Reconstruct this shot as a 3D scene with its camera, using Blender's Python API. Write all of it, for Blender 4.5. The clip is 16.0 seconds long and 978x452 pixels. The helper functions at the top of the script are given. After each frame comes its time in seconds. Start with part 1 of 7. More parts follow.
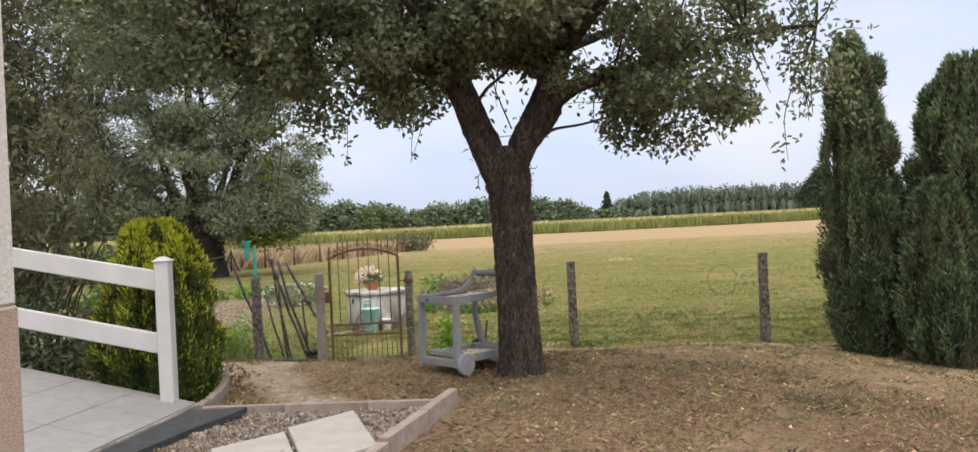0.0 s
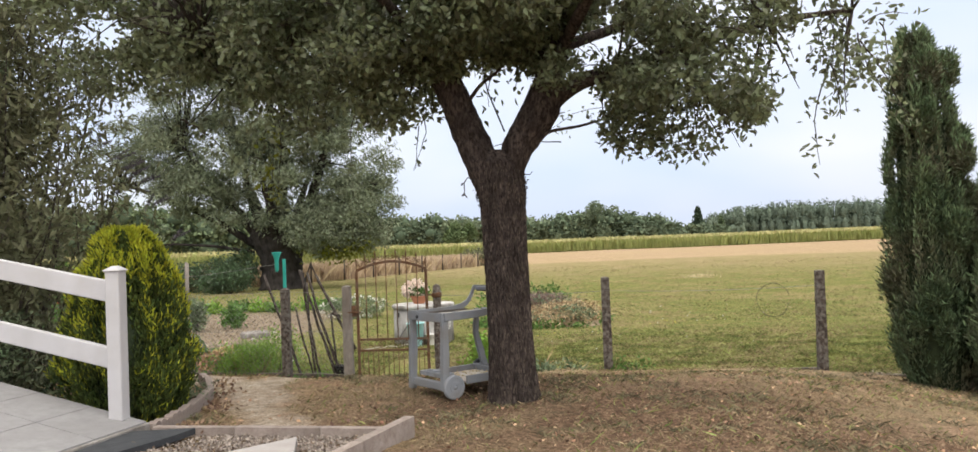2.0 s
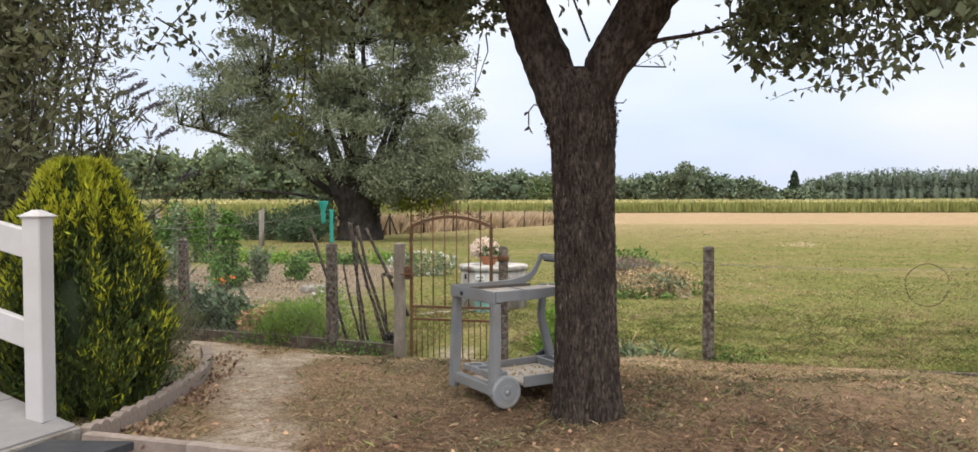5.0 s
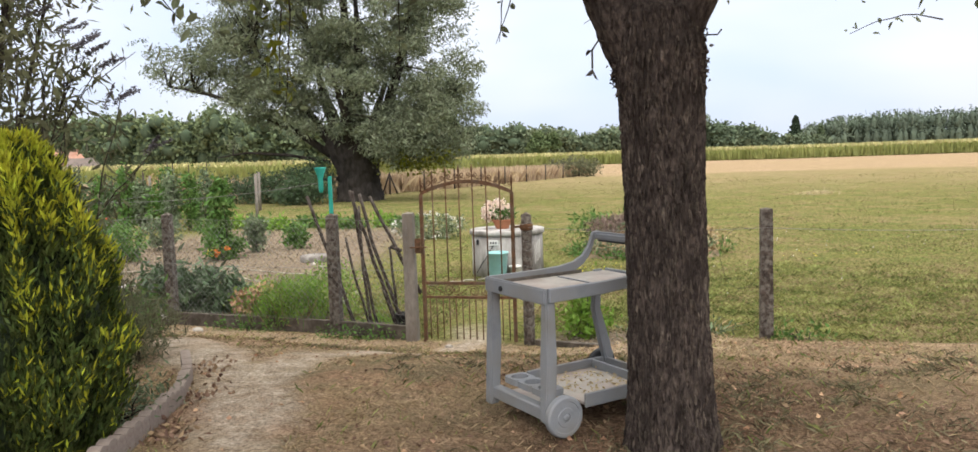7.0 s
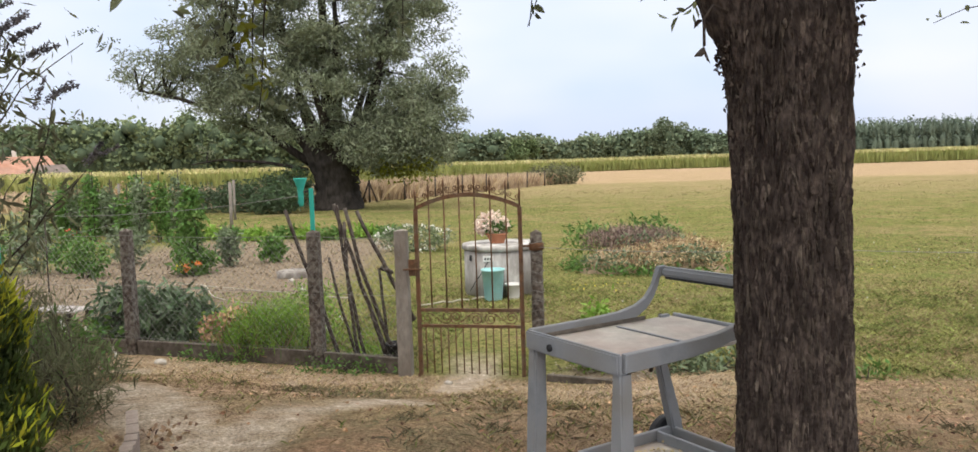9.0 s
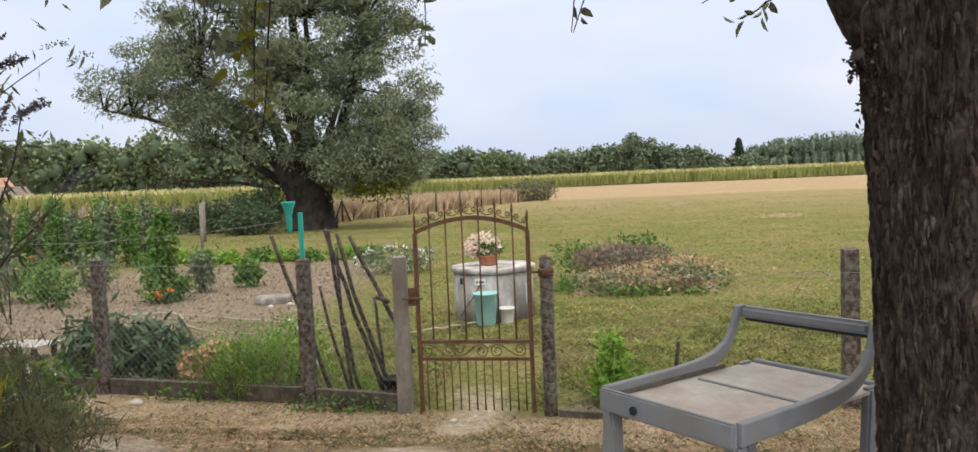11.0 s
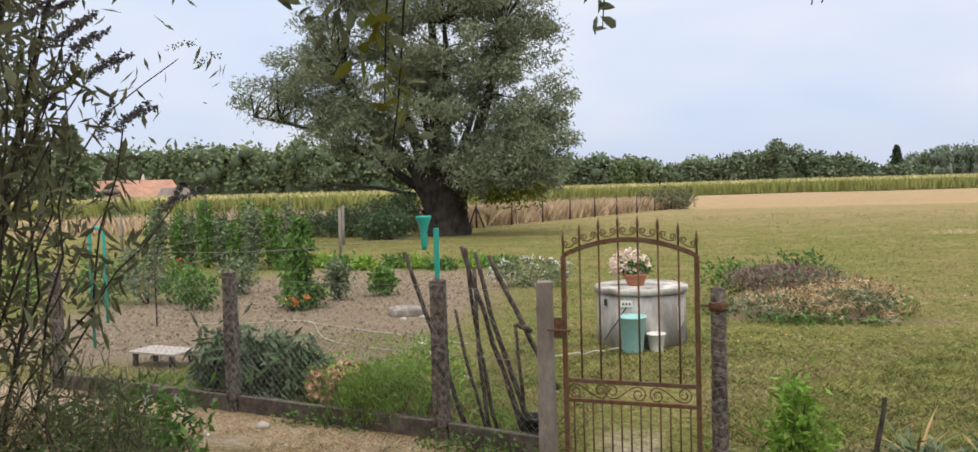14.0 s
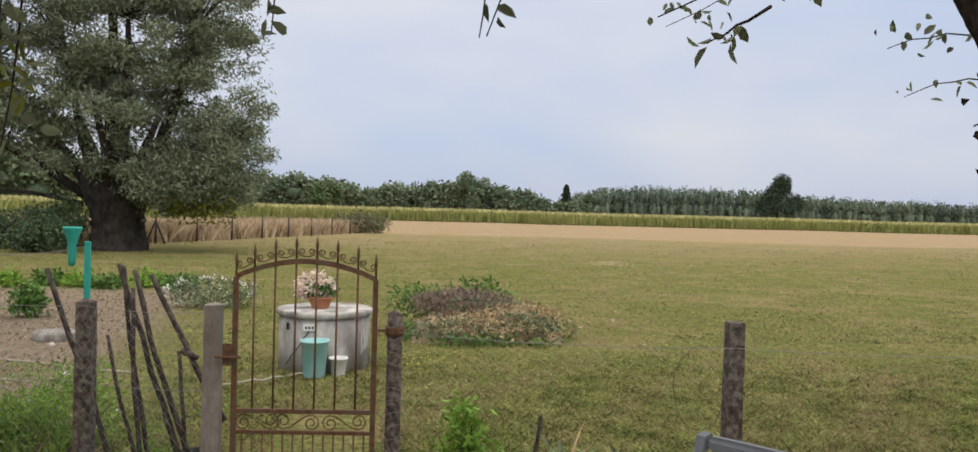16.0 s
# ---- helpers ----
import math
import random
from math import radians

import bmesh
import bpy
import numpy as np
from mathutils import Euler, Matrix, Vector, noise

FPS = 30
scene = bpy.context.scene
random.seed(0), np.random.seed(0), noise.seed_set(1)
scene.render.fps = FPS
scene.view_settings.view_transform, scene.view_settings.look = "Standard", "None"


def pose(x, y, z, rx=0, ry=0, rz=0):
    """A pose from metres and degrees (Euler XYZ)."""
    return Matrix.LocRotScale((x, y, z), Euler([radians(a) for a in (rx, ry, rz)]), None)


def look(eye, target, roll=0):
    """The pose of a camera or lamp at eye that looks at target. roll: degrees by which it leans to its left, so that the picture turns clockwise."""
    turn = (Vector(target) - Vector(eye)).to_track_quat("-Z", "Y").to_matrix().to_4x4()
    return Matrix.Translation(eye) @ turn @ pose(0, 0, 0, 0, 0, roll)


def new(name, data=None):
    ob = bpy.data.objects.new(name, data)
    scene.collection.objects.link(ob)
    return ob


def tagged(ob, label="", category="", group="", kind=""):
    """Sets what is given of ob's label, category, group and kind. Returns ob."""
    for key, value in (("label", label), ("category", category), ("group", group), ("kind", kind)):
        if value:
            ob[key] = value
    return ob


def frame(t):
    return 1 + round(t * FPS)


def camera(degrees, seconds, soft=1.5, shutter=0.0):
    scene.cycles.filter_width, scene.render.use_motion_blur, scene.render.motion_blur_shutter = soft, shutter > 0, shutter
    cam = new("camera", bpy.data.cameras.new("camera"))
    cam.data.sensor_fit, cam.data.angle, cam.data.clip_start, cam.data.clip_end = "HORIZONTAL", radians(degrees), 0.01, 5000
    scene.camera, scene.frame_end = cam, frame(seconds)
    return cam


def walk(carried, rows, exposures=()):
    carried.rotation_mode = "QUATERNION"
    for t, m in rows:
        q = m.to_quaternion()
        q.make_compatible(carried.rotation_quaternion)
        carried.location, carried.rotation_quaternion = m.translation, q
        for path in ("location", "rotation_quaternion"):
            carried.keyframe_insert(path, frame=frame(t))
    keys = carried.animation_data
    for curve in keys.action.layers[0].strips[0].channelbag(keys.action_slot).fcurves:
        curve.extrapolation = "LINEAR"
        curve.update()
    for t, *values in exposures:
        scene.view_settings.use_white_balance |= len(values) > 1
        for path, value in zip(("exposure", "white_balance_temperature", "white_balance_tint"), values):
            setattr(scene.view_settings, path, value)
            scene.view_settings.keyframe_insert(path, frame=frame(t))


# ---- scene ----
cam = camera(64.1, 16.0)

PATH = [
    (0, (1.947, -10.824, 1.865), (2.002, -8.824, 1.867), -2.8),
    (0.5, (2.116, -10.749, 1.864), (2.228, -8.756, 1.994), -2.7),
    (1, (2.317, -10.679, 1.818), (2.427, -8.687, 1.961), -0.9),
    (1.5, (2.475, -10.495, 1.818), (2.587, -8.502, 1.94), 1.0),
    (2, (2.71, -10.274, 1.808), (2.538, -8.282, 1.857), -2.3),
    (2.5, (2.808, -9.967, 1.822), (2.64, -7.974, 1.835), -2.1),
    (3, (2.942, -9.729, 1.825), (2.767, -7.737, 1.815), -2.8),
    (3.5, (2.882, -9.454, 1.837), (2.696, -7.463, 1.831), -1.9),
    (4, (2.831, -9.186, 1.809), (2.472, -7.218, 1.812), -1.2),
    (4.5, (2.74, -8.884, 1.788), (2.348, -6.924, 1.74), -1.3),
    (4.7, (2.7, -8.777, 1.789), (2.311, -6.816, 1.737), -0.1),
    (7, (2.231, -7.657, 1.873), (1.844, -5.703, 1.699), -1.9),
    (7.5, (2.192, -7.356, 1.846), (1.788, -5.406, 1.663), -2.4),
    (8, (2.122, -7.169, 1.868), (1.753, -5.215, 1.657), -2.5),
    (8.5, (1.983, -7.064, 1.895), (1.655, -5.101, 1.703), -2.7),
    (9, (1.821, -6.774, 1.906), (1.49, -4.808, 1.748), -1.8),
    (9.2, (1.724, -6.717, 1.911), (1.397, -4.75, 1.766), -1.4),
    (11.3, (1.358, -6.306, 1.973), (1.145, -4.321, 1.857), -3.1),
    (11.5, (1.276, -6.263, 2.004), (1.143, -4.271, 1.885), -3.0),
    (12, (1.235, -6.144, 1.974), (1.121, -4.152, 1.829), -1.3),
    (12.5, (1.183, -5.95, 1.984), (1.088, -3.957, 1.84), -1.9),
    (13, (1.094, -5.78, 2.042), (0.881, -3.796, 1.907), -2.4),
    (13.5, (1.17, -5.671, 2.035), (0.601, -3.756, 1.929), -2.8),
    (14, (1.16, -5.595, 2.024), (0.579, -3.684, 1.932), -1.7),
    (14.5, (1.159, -5.509, 2.024), (0.694, -3.566, 1.942), 1.0),
    (15, (1.23, -5.466, 2.028), (1.1, -3.471, 1.963), 2.3),
    (15.5, (1.227, -5.449, 2.024), (1.128, -3.452, 1.97), 2.3),
    (16, (1.247, -5.442, 2.017), (1.425, -3.45, 1.981), 1.6),
]
walk(cam, [(t, look(eye, target, roll)) for t, eye, target, roll in PATH],
     exposures=[(0, 0.18), (0.5, 0.16), (1.5, 0.14), (2.2, 0.34), (4.5, 0.28), (7, 0.38), (8, 0.46), (8.5, 0.34), (9.2, 0.26), (11.5, 0.12), (12, 0.22), (12.5, 0.17), (13, -0.08), (14, 0.06), (14.5, 0.0), (15, -0.32), (16, -0.2)])

# ---- sky, sun, exposure ----
world = bpy.data.worlds.new("overcast_sky")
scene.world = world
world.use_nodes = True
wt = world.node_tree
sky = wt.nodes.new("ShaderNodeTexSky")
sky.sky_type, sky.sun_disc = "NISHITA", False
sky.sun_elevation, sky.sun_rotation = radians(45), radians(162)
sky.air_density, sky.dust_density, sky.ozone_density = 1.0, 4.0, 1.0
gain = wt.nodes.new("ShaderNodeMixRGB")
gain.blend_type, gain.inputs["Fac"].default_value = "MULTIPLY", 1.0
gain.inputs["Color2"].default_value = (0.09, 0.09, 0.09, 1)
cloud = wt.nodes.new("ShaderNodeMixRGB")
cloud.inputs["Fac"].default_value = 0.72
wc = wt.nodes.new("ShaderNodeTexCoord")
wn = wt.nodes.new("ShaderNodeTexNoise")
wn.inputs["Scale"].default_value, wn.inputs["Detail"].default_value = 2.2, 3
wm = wt.nodes.new("ShaderNodeMapping")
wm.inputs["Scale"].default_value = (1, 1, 2.6)
wt.links.new(wc.outputs["Generated"], wm.inputs["Vector"])
wt.links.new(wm.outputs[0], wn.inputs["Vector"])
veil = wt.nodes.new("ShaderNodeValToRGB")
veil.color_ramp.elements[0].position, veil.color_ramp.elements[1].position = 0.36, 0.64
veil.color_ramp.elements[0].color, veil.color_ramp.elements[1].color = (0.76, 0.87, 1.12, 1), (1.0, 1.02, 1.12, 1)
wt.links.new(wn.outputs["Fac"], veil.inputs["Fac"])
wt.links.new(veil.outputs[0], cloud.inputs["Color2"])
wt.links.new(sky.outputs[0], gain.inputs["Color1"])
wt.links.new(gain.outputs[0], cloud.inputs["Color1"])
up = wt.nodes.new("ShaderNodeSeparateXYZ")
wt.links.new(wc.outputs["Generated"], up.inputs[0])
cube = wt.nodes.new("ShaderNodeMath")
cube.operation, cube.use_clamp, cube.inputs[1].default_value = "POWER", True, 3.0
wt.links.new(up.outputs["Z"], cube.inputs[0])
thick = wt.nodes.new("ShaderNodeMixRGB")
thick.inputs["Color2"].default_value = (1.03, 0.99, 0.94, 1)
pale = wt.nodes.new("ShaderNodeMath")
pale.operation, pale.use_clamp, pale.inputs[1].default_value = "MULTIPLY", True, 3.0
wt.links.new(cube.outputs[0], pale.inputs[0])
wt.links.new(pale.outputs[0], thick.inputs["Fac"])
wt.links.new(cloud.outputs[0], thick.inputs["Color1"])
wt.links.new(thick.outputs[0], wt.nodes["Background"].inputs["Color"])
zenith = wt.nodes.new("ShaderNodeMath")
zenith.operation, zenith.inputs[1].default_value, zenith.inputs[2].default_value = "MULTIPLY_ADD", 1.9, 1.0
wt.links.new(cube.outputs[0], zenith.inputs[0])
wt.links.new(zenith.outputs[0], wt.nodes["Background"].inputs["Strength"])

sun_data = bpy.data.lights.new("sun", "SUN")
sun_data.energy, sun_data.angle, sun_data.color = 1.5, radians(60), (1.0, 0.95, 0.89)
sun = new("sun", sun_data)
sun.matrix_world = look((5, -12, 17), (0, 0, 0))

# ---- materials ----
def lin(r, g, b):
    return (r, g, b, 1)


def mat(name, a, b, scale=4.0, rough=0.8, bump=0.3, bump_scale=None, metal=0.0, c=None, c_scale=1.0, c_amount=0.5, stretch=(1, 1, 1), vary=0.0, spec=0.2, trans=0.0, crisp=0.18):
    """Two tones mixed by noise, a third in larger patches, relief from finer noise; vary: brightness by object or island."""
    m = bpy.data.materials.new(name)
    m.use_nodes = True
    t = m.node_tree
    n, l = t.nodes, t.links
    p = n["Principled BSDF"]
    p.inputs["Roughness"].default_value, p.inputs["Metallic"].default_value = rough, metal
    p.inputs["Specular IOR Level"].default_value = spec
    tc = n.new("ShaderNodeTexCoord")
    mp = n.new("ShaderNodeMapping")
    mp.inputs["Scale"].default_value = stretch
    l.new(tc.outputs["Object"], mp.inputs["Vector"])
    n1 = n.new("ShaderNodeTexNoise")
    n1.inputs["Scale"].default_value, n1.inputs["Detail"].default_value, n1.inputs["Roughness"].default_value = scale, 6, 0.65
    l.new(mp.outputs[0], n1.inputs["Vector"])
    r1 = n.new("ShaderNodeValToRGB")
    r1.color_ramp.elements[0].position, r1.color_ramp.elements[1].position = 0.5 - crisp, 0.5 + crisp
    r1.color_ramp.elements[0].color, r1.color_ramp.elements[1].color = lin(*a), lin(*b)
    l.new(n1.outputs["Fac"], r1.inputs["Fac"])
    col = r1.outputs["Color"]
    if c:
        n2 = n.new("ShaderNodeTexNoise")
        n2.inputs["Scale"].default_value, n2.inputs["Detail"].default_value = c_scale, 4
        l.new(mp.outputs[0], n2.inputs["Vector"])
        r2 = n.new("ShaderNodeValToRGB")
        r2.color_ramp.elements[0].position, r2.color_ramp.elements[1].position = 0.42, 0.66
        r2.color_ramp.elements[1].color = lin(c_amount, c_amount, c_amount)
        l.new(n2.outputs["Fac"], r2.inputs["Fac"])
        mx = n.new("ShaderNodeMixRGB")
        mx.inputs["Color2"].default_value = lin(*c)
        l.new(r2.outputs["Color"], mx.inputs["Fac"])
        l.new(col, mx.inputs["Color1"])
        col = mx.outputs["Color"]
    if vary:
        src = n.new("ShaderNodeNewGeometry").outputs["Random Per Island"]
        hsv = n.new("ShaderNodeHueSaturation")
        mr = n.new("ShaderNodeMapRange")
        mr.inputs["To Min"].default_value, mr.inputs["To Max"].default_value = 1 - vary, 1 + vary
        l.new(src, mr.inputs["Value"])
        l.new(mr.outputs[0], hsv.inputs["Value"])
        mr2 = n.new("ShaderNodeMapRange")
        mr2.inputs["To Min"].default_value, mr2.inputs["To Max"].default_value = 0.5 - 0.04 * vary, 0.5 + 0.04 * vary
        l.new(src, mr2.inputs["Value"])
        l.new(mr2.outputs[0], hsv.inputs["Hue"])
        l.new(col, hsv.inputs["Color"])
        col = hsv.outputs["Color"]
    l.new(col, p.inputs["Base Color"])
    if bump:
        n3 = n.new("ShaderNodeTexNoise")
        n3.inputs["Scale"].default_value, n3.inputs["Detail"].default_value = bump_scale or scale * 4, 5
        l.new(mp.outputs[0], n3.inputs["Vector"])
        bp = n.new("ShaderNodeBump")
        bp.inputs["Strength"].default_value, bp.inputs["Distance"].default_value = bump, 0.015
        l.new(n3.outputs["Fac"], bp.inputs["Height"])
        l.new(bp.outputs[0], p.inputs["Normal"])
    if trans:
        tr = n.new("ShaderNodeBsdfTranslucent")
        l.new(col, tr.inputs["Color"])
        ms = n.new("ShaderNodeMixShader")
        ms.inputs["Fac"].default_value = trans
        l.new(p.outputs[0], ms.inputs[1])
        l.new(tr.outputs[0], ms.inputs[2])
        l.new(ms.outputs[0], n["Material Output"].inputs["Surface"])
    return m


M_CONCRETE = mat("weathered_concrete", (0.20, 0.18, 0.16), (0.36, 0.34, 0.31), 14, 0.9, 0.5, 90, c=(0.11, 0.09, 0.075), c_scale=6, c_amount=0.7)
M_POST = mat("dark_weathered_post", (0.038, 0.029, 0.024), (0.115, 0.09, 0.075), 22, 0.95, 0.7, 70, c=(0.46, 0.44, 0.39), c_scale=30, c_amount=0.30, stretch=(1, 1, 0.8), crisp=0.15)
M_POSTGREY = mat("grey_post", (0.19, 0.17, 0.145), (0.30, 0.27, 0.24), 18, 0.95, 0.5, 80, c=(0.13, 0.10, 0.08), c_scale=5, c_amount=0.6, stretch=(1, 1, 0.4))
M_WELL = mat("well_concrete", (0.30, 0.285, 0.265), (0.60, 0.58, 0.55), 5, 0.9, 0.4, 60, c=(0.12, 0.108, 0.095), c_scale=3.0, c_amount=0.8, stretch=(1, 1, 0.5), crisp=0.15)
M_RUST = mat("rusty_iron", (0.085, 0.042, 0.022), (0.19, 0.10, 0.055), 30, 0.85, 0.5, 160, c=(0.13, 0.10, 0.075), c_scale=9, c_amount=0.7)
M_WHITE = mat("white_pvc", (0.47, 0.455, 0.455), (0.54, 0.525, 0.525), 2, 0.45, 0.02, c=(0.42, 0.40, 0.38), c_scale=5, c_amount=0.4)
M_TILE = mat("pale_tile", (0.23, 0.222, 0.22), (0.30, 0.292, 0.29), 12, 0.55, 0.08, 80, c=(0.20, 0.19, 0.185), c_scale=1.5)
M_TROLLEY = mat("faded_grey_plastic", (0.215, 0.228, 0.245), (0.335, 0.350, 0.370), 5, 0.6, 0.06, 90, c=(0.165, 0.148, 0.120), c_scale=5, c_amount=0.55)
M_TROLLEYTOP = mat("stained_tray", (0.42, 0.39, 0.345), (0.58, 0.54, 0.48), 14, 0.7, 0.15, 60, c=(0.34, 0.22, 0.18), c_scale=3.2, c_amount=0.55)
M_DARKPLASTIC = mat("dark_plastic", (0.02, 0.022, 0.026), (0.04, 0.042, 0.046), 10, 0.6, 0.1)
M_BARK = mat("brown_bark", (0.020, 0.015, 0.013), (0.125, 0.098, 0.082), 46, 0.95, 1.0, 90, c=(0.024, 0.018, 0.015), c_scale=13, c_amount=0.75, stretch=(1, 1, 0.5), crisp=0.13)
M_PLATE = mat("bark_plate", (0.040, 0.030, 0.025), (0.150, 0.118, 0.098), 52, 0.95, 0.8, 140, c=(0.030, 0.023, 0.019), c_scale=11, c_amount=0.7, stretch=(1, 1, 0.6), vary=0.5, crisp=0.15)
M_WBARK = mat("willow_bark", (0.014, 0.012, 0.010), (0.055, 0.047, 0.040), 6, 0.95, 1.0, 18, stretch=(1, 1, 0.3))
M_TWIG = mat("twig_bark", (0.03, 0.024, 0.02), (0.08, 0.065, 0.055), 20, 0.95, 0.3)
M_LEAF = mat("tree_leaf", (0.100, 0.118, 0.060), (0.218, 0.238, 0.130), 1.6, 0.45, 0.0, vary=0.58, spec=0.5, trans=0.45)
M_LEAFY = mat("yellow_leaf", (0.13, 0.15, 0.02), (0.2, 0.2, 0.03), 3, 0.55, 0.0, vary=0.35, trans=0.35)
M_WILLOWLEAF = mat("willow_leaf", (0.122, 0.148, 0.086), (0.268, 0.298, 0.192), 0.8, 0.55, 0.0, vary=0.42, trans=0.3, spec=0.35)
M_FARLEAF = mat("far_leaf", (0.072, 0.106, 0.056), (0.145, 0.186, 0.096), 0.12, 0.85, 0.0, vary=0.12, c=(0.175, 0.21, 0.095), c_scale=0.06, c_amount=0.6)
# Darker copy of the far leaf: shade within the crowns as colour.
M_FARCORE = mat("far_shaded_leaf", (0.048, 0.072, 0.043), (0.085, 0.114, 0.067), 0.5, 0.95, 0.5, 1.5)
M_CYPRESS = mat("cypress_leaf", (0.042, 0.068, 0.034), (0.105, 0.145, 0.070), 5, 0.7, 0.0, vary=0.4, c=(0.15, 0.122, 0.082), c_scale=1.4, c_amount=0.7)
M_CYPTIP = mat("cypress_tip", (0.085, 0.130, 0.062), (0.165, 0.215, 0.105), 4, 0.7, 0.0, vary=0.35)
# Near-black green: the shade deep inside the conifers, put into the colour.
M_CYPCORE = mat("shade_dark_core", (0.015, 0.024, 0.0135), (0.045, 0.06, 0.027), 9, 0.95, 0.5)
# Dark body, bright tips: golden growth, with lit and shaded tone painted in.
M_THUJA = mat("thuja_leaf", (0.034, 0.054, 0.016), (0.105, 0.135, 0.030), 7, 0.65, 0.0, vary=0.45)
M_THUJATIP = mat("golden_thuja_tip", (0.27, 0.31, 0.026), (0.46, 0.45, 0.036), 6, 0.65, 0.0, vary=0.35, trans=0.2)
M_GREEN = mat("garden_leaf", (0.0607, 0.135, 0.0297), (0.135, 0.23, 0.054), 5, 0.6, 0.0, vary=0.4, trans=0.2)
M_DARKGREEN = mat("dark_drooping_leaf", (0.042, 0.078, 0.034), (0.105, 0.155, 0.070), 5, 0.5, 0.0, vary=0.5, trans=0.2, spec=0.5)
M_GREENB = mat("bright_leaf", (0.135, 0.255, 0.035), (0.23, 0.36, 0.06), 5, 0.6, 0.0, vary=0.3, trans=0.25)
M_GREYGREEN = mat("grey_green_leaf", (0.101, 0.142, 0.0743), (0.189, 0.23, 0.135), 5, 0.7, 0.0, vary=0.35, trans=0.15)
M_DRY = mat("dry_stalk", (0.26, 0.17, 0.09), (0.40, 0.28, 0.16), 3, 0.9, 0.0, vary=0.4)
M_WITHER = mat("withered_bloom", (0.40, 0.22, 0.125), (0.58, 0.38, 0.25), 9, 0.85, 0.0, vary=0.35)
M_STRAW = mat("dry_grass", (0.19, 0.132, 0.080), (0.35, 0.255, 0.16), 1.2, 0.95, 0.0, vary=0.45)
M_GRASS = mat("grass_blade", (0.085, 0.112, 0.026), (0.265, 0.265, 0.088), 2.2, 0.8, 0.0, vary=0.7, crisp=0.10)
M_LITTER = mat("dead_leaf", (0.15, 0.092, 0.060), (0.34, 0.225, 0.15), 6, 0.85, 0.0, vary=0.55)
M_CORN = mat("corn_leaf", (0.25, 0.285, 0.09), (0.39, 0.40, 0.155), 0.4, 0.8, 0.0, vary=0.22, trans=0.3)
M_TASSEL = mat("corn_tassel", (0.46, 0.41, 0.19), (0.58, 0.52, 0.27), 1, 0.9, 0.0, vary=0.3)
M_TEAL = mat("teal_plastic", (0.03, 0.33, 0.27), (0.05, 0.40, 0.33), 6, 0.5, 0.05)
M_AQUA = mat("aqua_bucket", (0.27, 0.53, 0.54), (0.36, 0.64, 0.64), 6, 0.5, 0.05, c=(0.30, 0.45, 0.42), c_scale=5)
M_BUCKETWHITE = mat("white_bucket", (0.62, 0.61, 0.58), (0.74, 0.73, 0.70), 6, 0.5, 0.05)
M_TERRA = mat("terracotta", (0.36, 0.15, 0.085), (0.46, 0.21, 0.12), 12, 0.85, 0.2)
M_PETAL = mat("pale_pink_petal", (0.70, 0.52, 0.43), (0.86, 0.78, 0.70), 20, 0.7, 0.0, vary=0.3, trans=0.2)
M_PETALWHITE = mat("white_petal", (0.55, 0.54, 0.48), (0.72, 0.71, 0.66), 10, 0.7, 0.0, vary=0.2)
M_ORANGE = mat("orange_petal", (0.62, 0.16, 0.03), (0.75, 0.26, 0.06), 12, 0.6, 0.0, vary=0.2)
M_YELLOW = mat("yellow_petal", (0.6, 0.5, 0.05), (0.7, 0.6, 0.1), 12, 0.6, 0.0)
M_REDP = mat("red_petal", (0.30, 0.04, 0.03), (0.42, 0.09, 0.06), 12, 0.6, 0.0, vary=0.3)
M_WIRE = mat("galvanised_wire", (0.17, 0.165, 0.155), (0.27, 0.26, 0.245), 30, 0.6, 0.0, metal=0.4)
M_STAKE = mat("old_stake", (0.022, 0.016, 0.014), (0.075, 0.058, 0.05), 25, 0.95, 0.4, c=(0.22, 0.20, 0.17), c_scale=30, c_amount=0.3, stretch=(1, 1, 0.4))
M_GRAVEL = mat("gravel_stone", (0.25, 0.205, 0.17), (0.40, 0.345, 0.30), 10, 0.9, 0.2, vary=0.25)
M_SHRUB = mat("dull_shrub_leaf", (0.092, 0.100, 0.052), (0.198, 0.195, 0.112), 3, 0.65, 0.0, vary=0.45, trans=0.4)
M_DIRT = mat("caked_dirt", (0.10, 0.085, 0.07), (0.19, 0.165, 0.14), 20, 0.95, 0.2)
M_KERB = mat("stained_kerb", (0.085, 0.07, 0.058), (0.20, 0.17, 0.145), 16, 0.95, 0.5, 90, c=(0.05, 0.045, 0.035), c_scale=6, c_amount=0.6)
M_EDGING = mat("concrete_edging", (0.24, 0.19, 0.16), (0.38, 0.32, 0.28), 20, 0.95, 0.5, 120, c=(0.15, 0.12, 0.10), c_scale=5)
M_SHEET = mat("dark_membrane", (0.035, 0.038, 0.042), (0.06, 0.062, 0.066), 8, 0.7, 0.2)
M_SLAB = mat("pale_slab", (0.31, 0.285, 0.265), (0.40, 0.37, 0.345), 6, 0.85, 0.15, c=(0.33, 0.30, 0.28), c_scale=2)
M_RENDER = mat("rough_render", (0.36, 0.27, 0.22), (0.48, 0.37, 0.31), 40, 0.95, 0.8, 90)
M_RENDERW = mat("white_render", (0.55, 0.52, 0.50), (0.68, 0.65, 0.63), 40, 0.95, 0.7, 90)
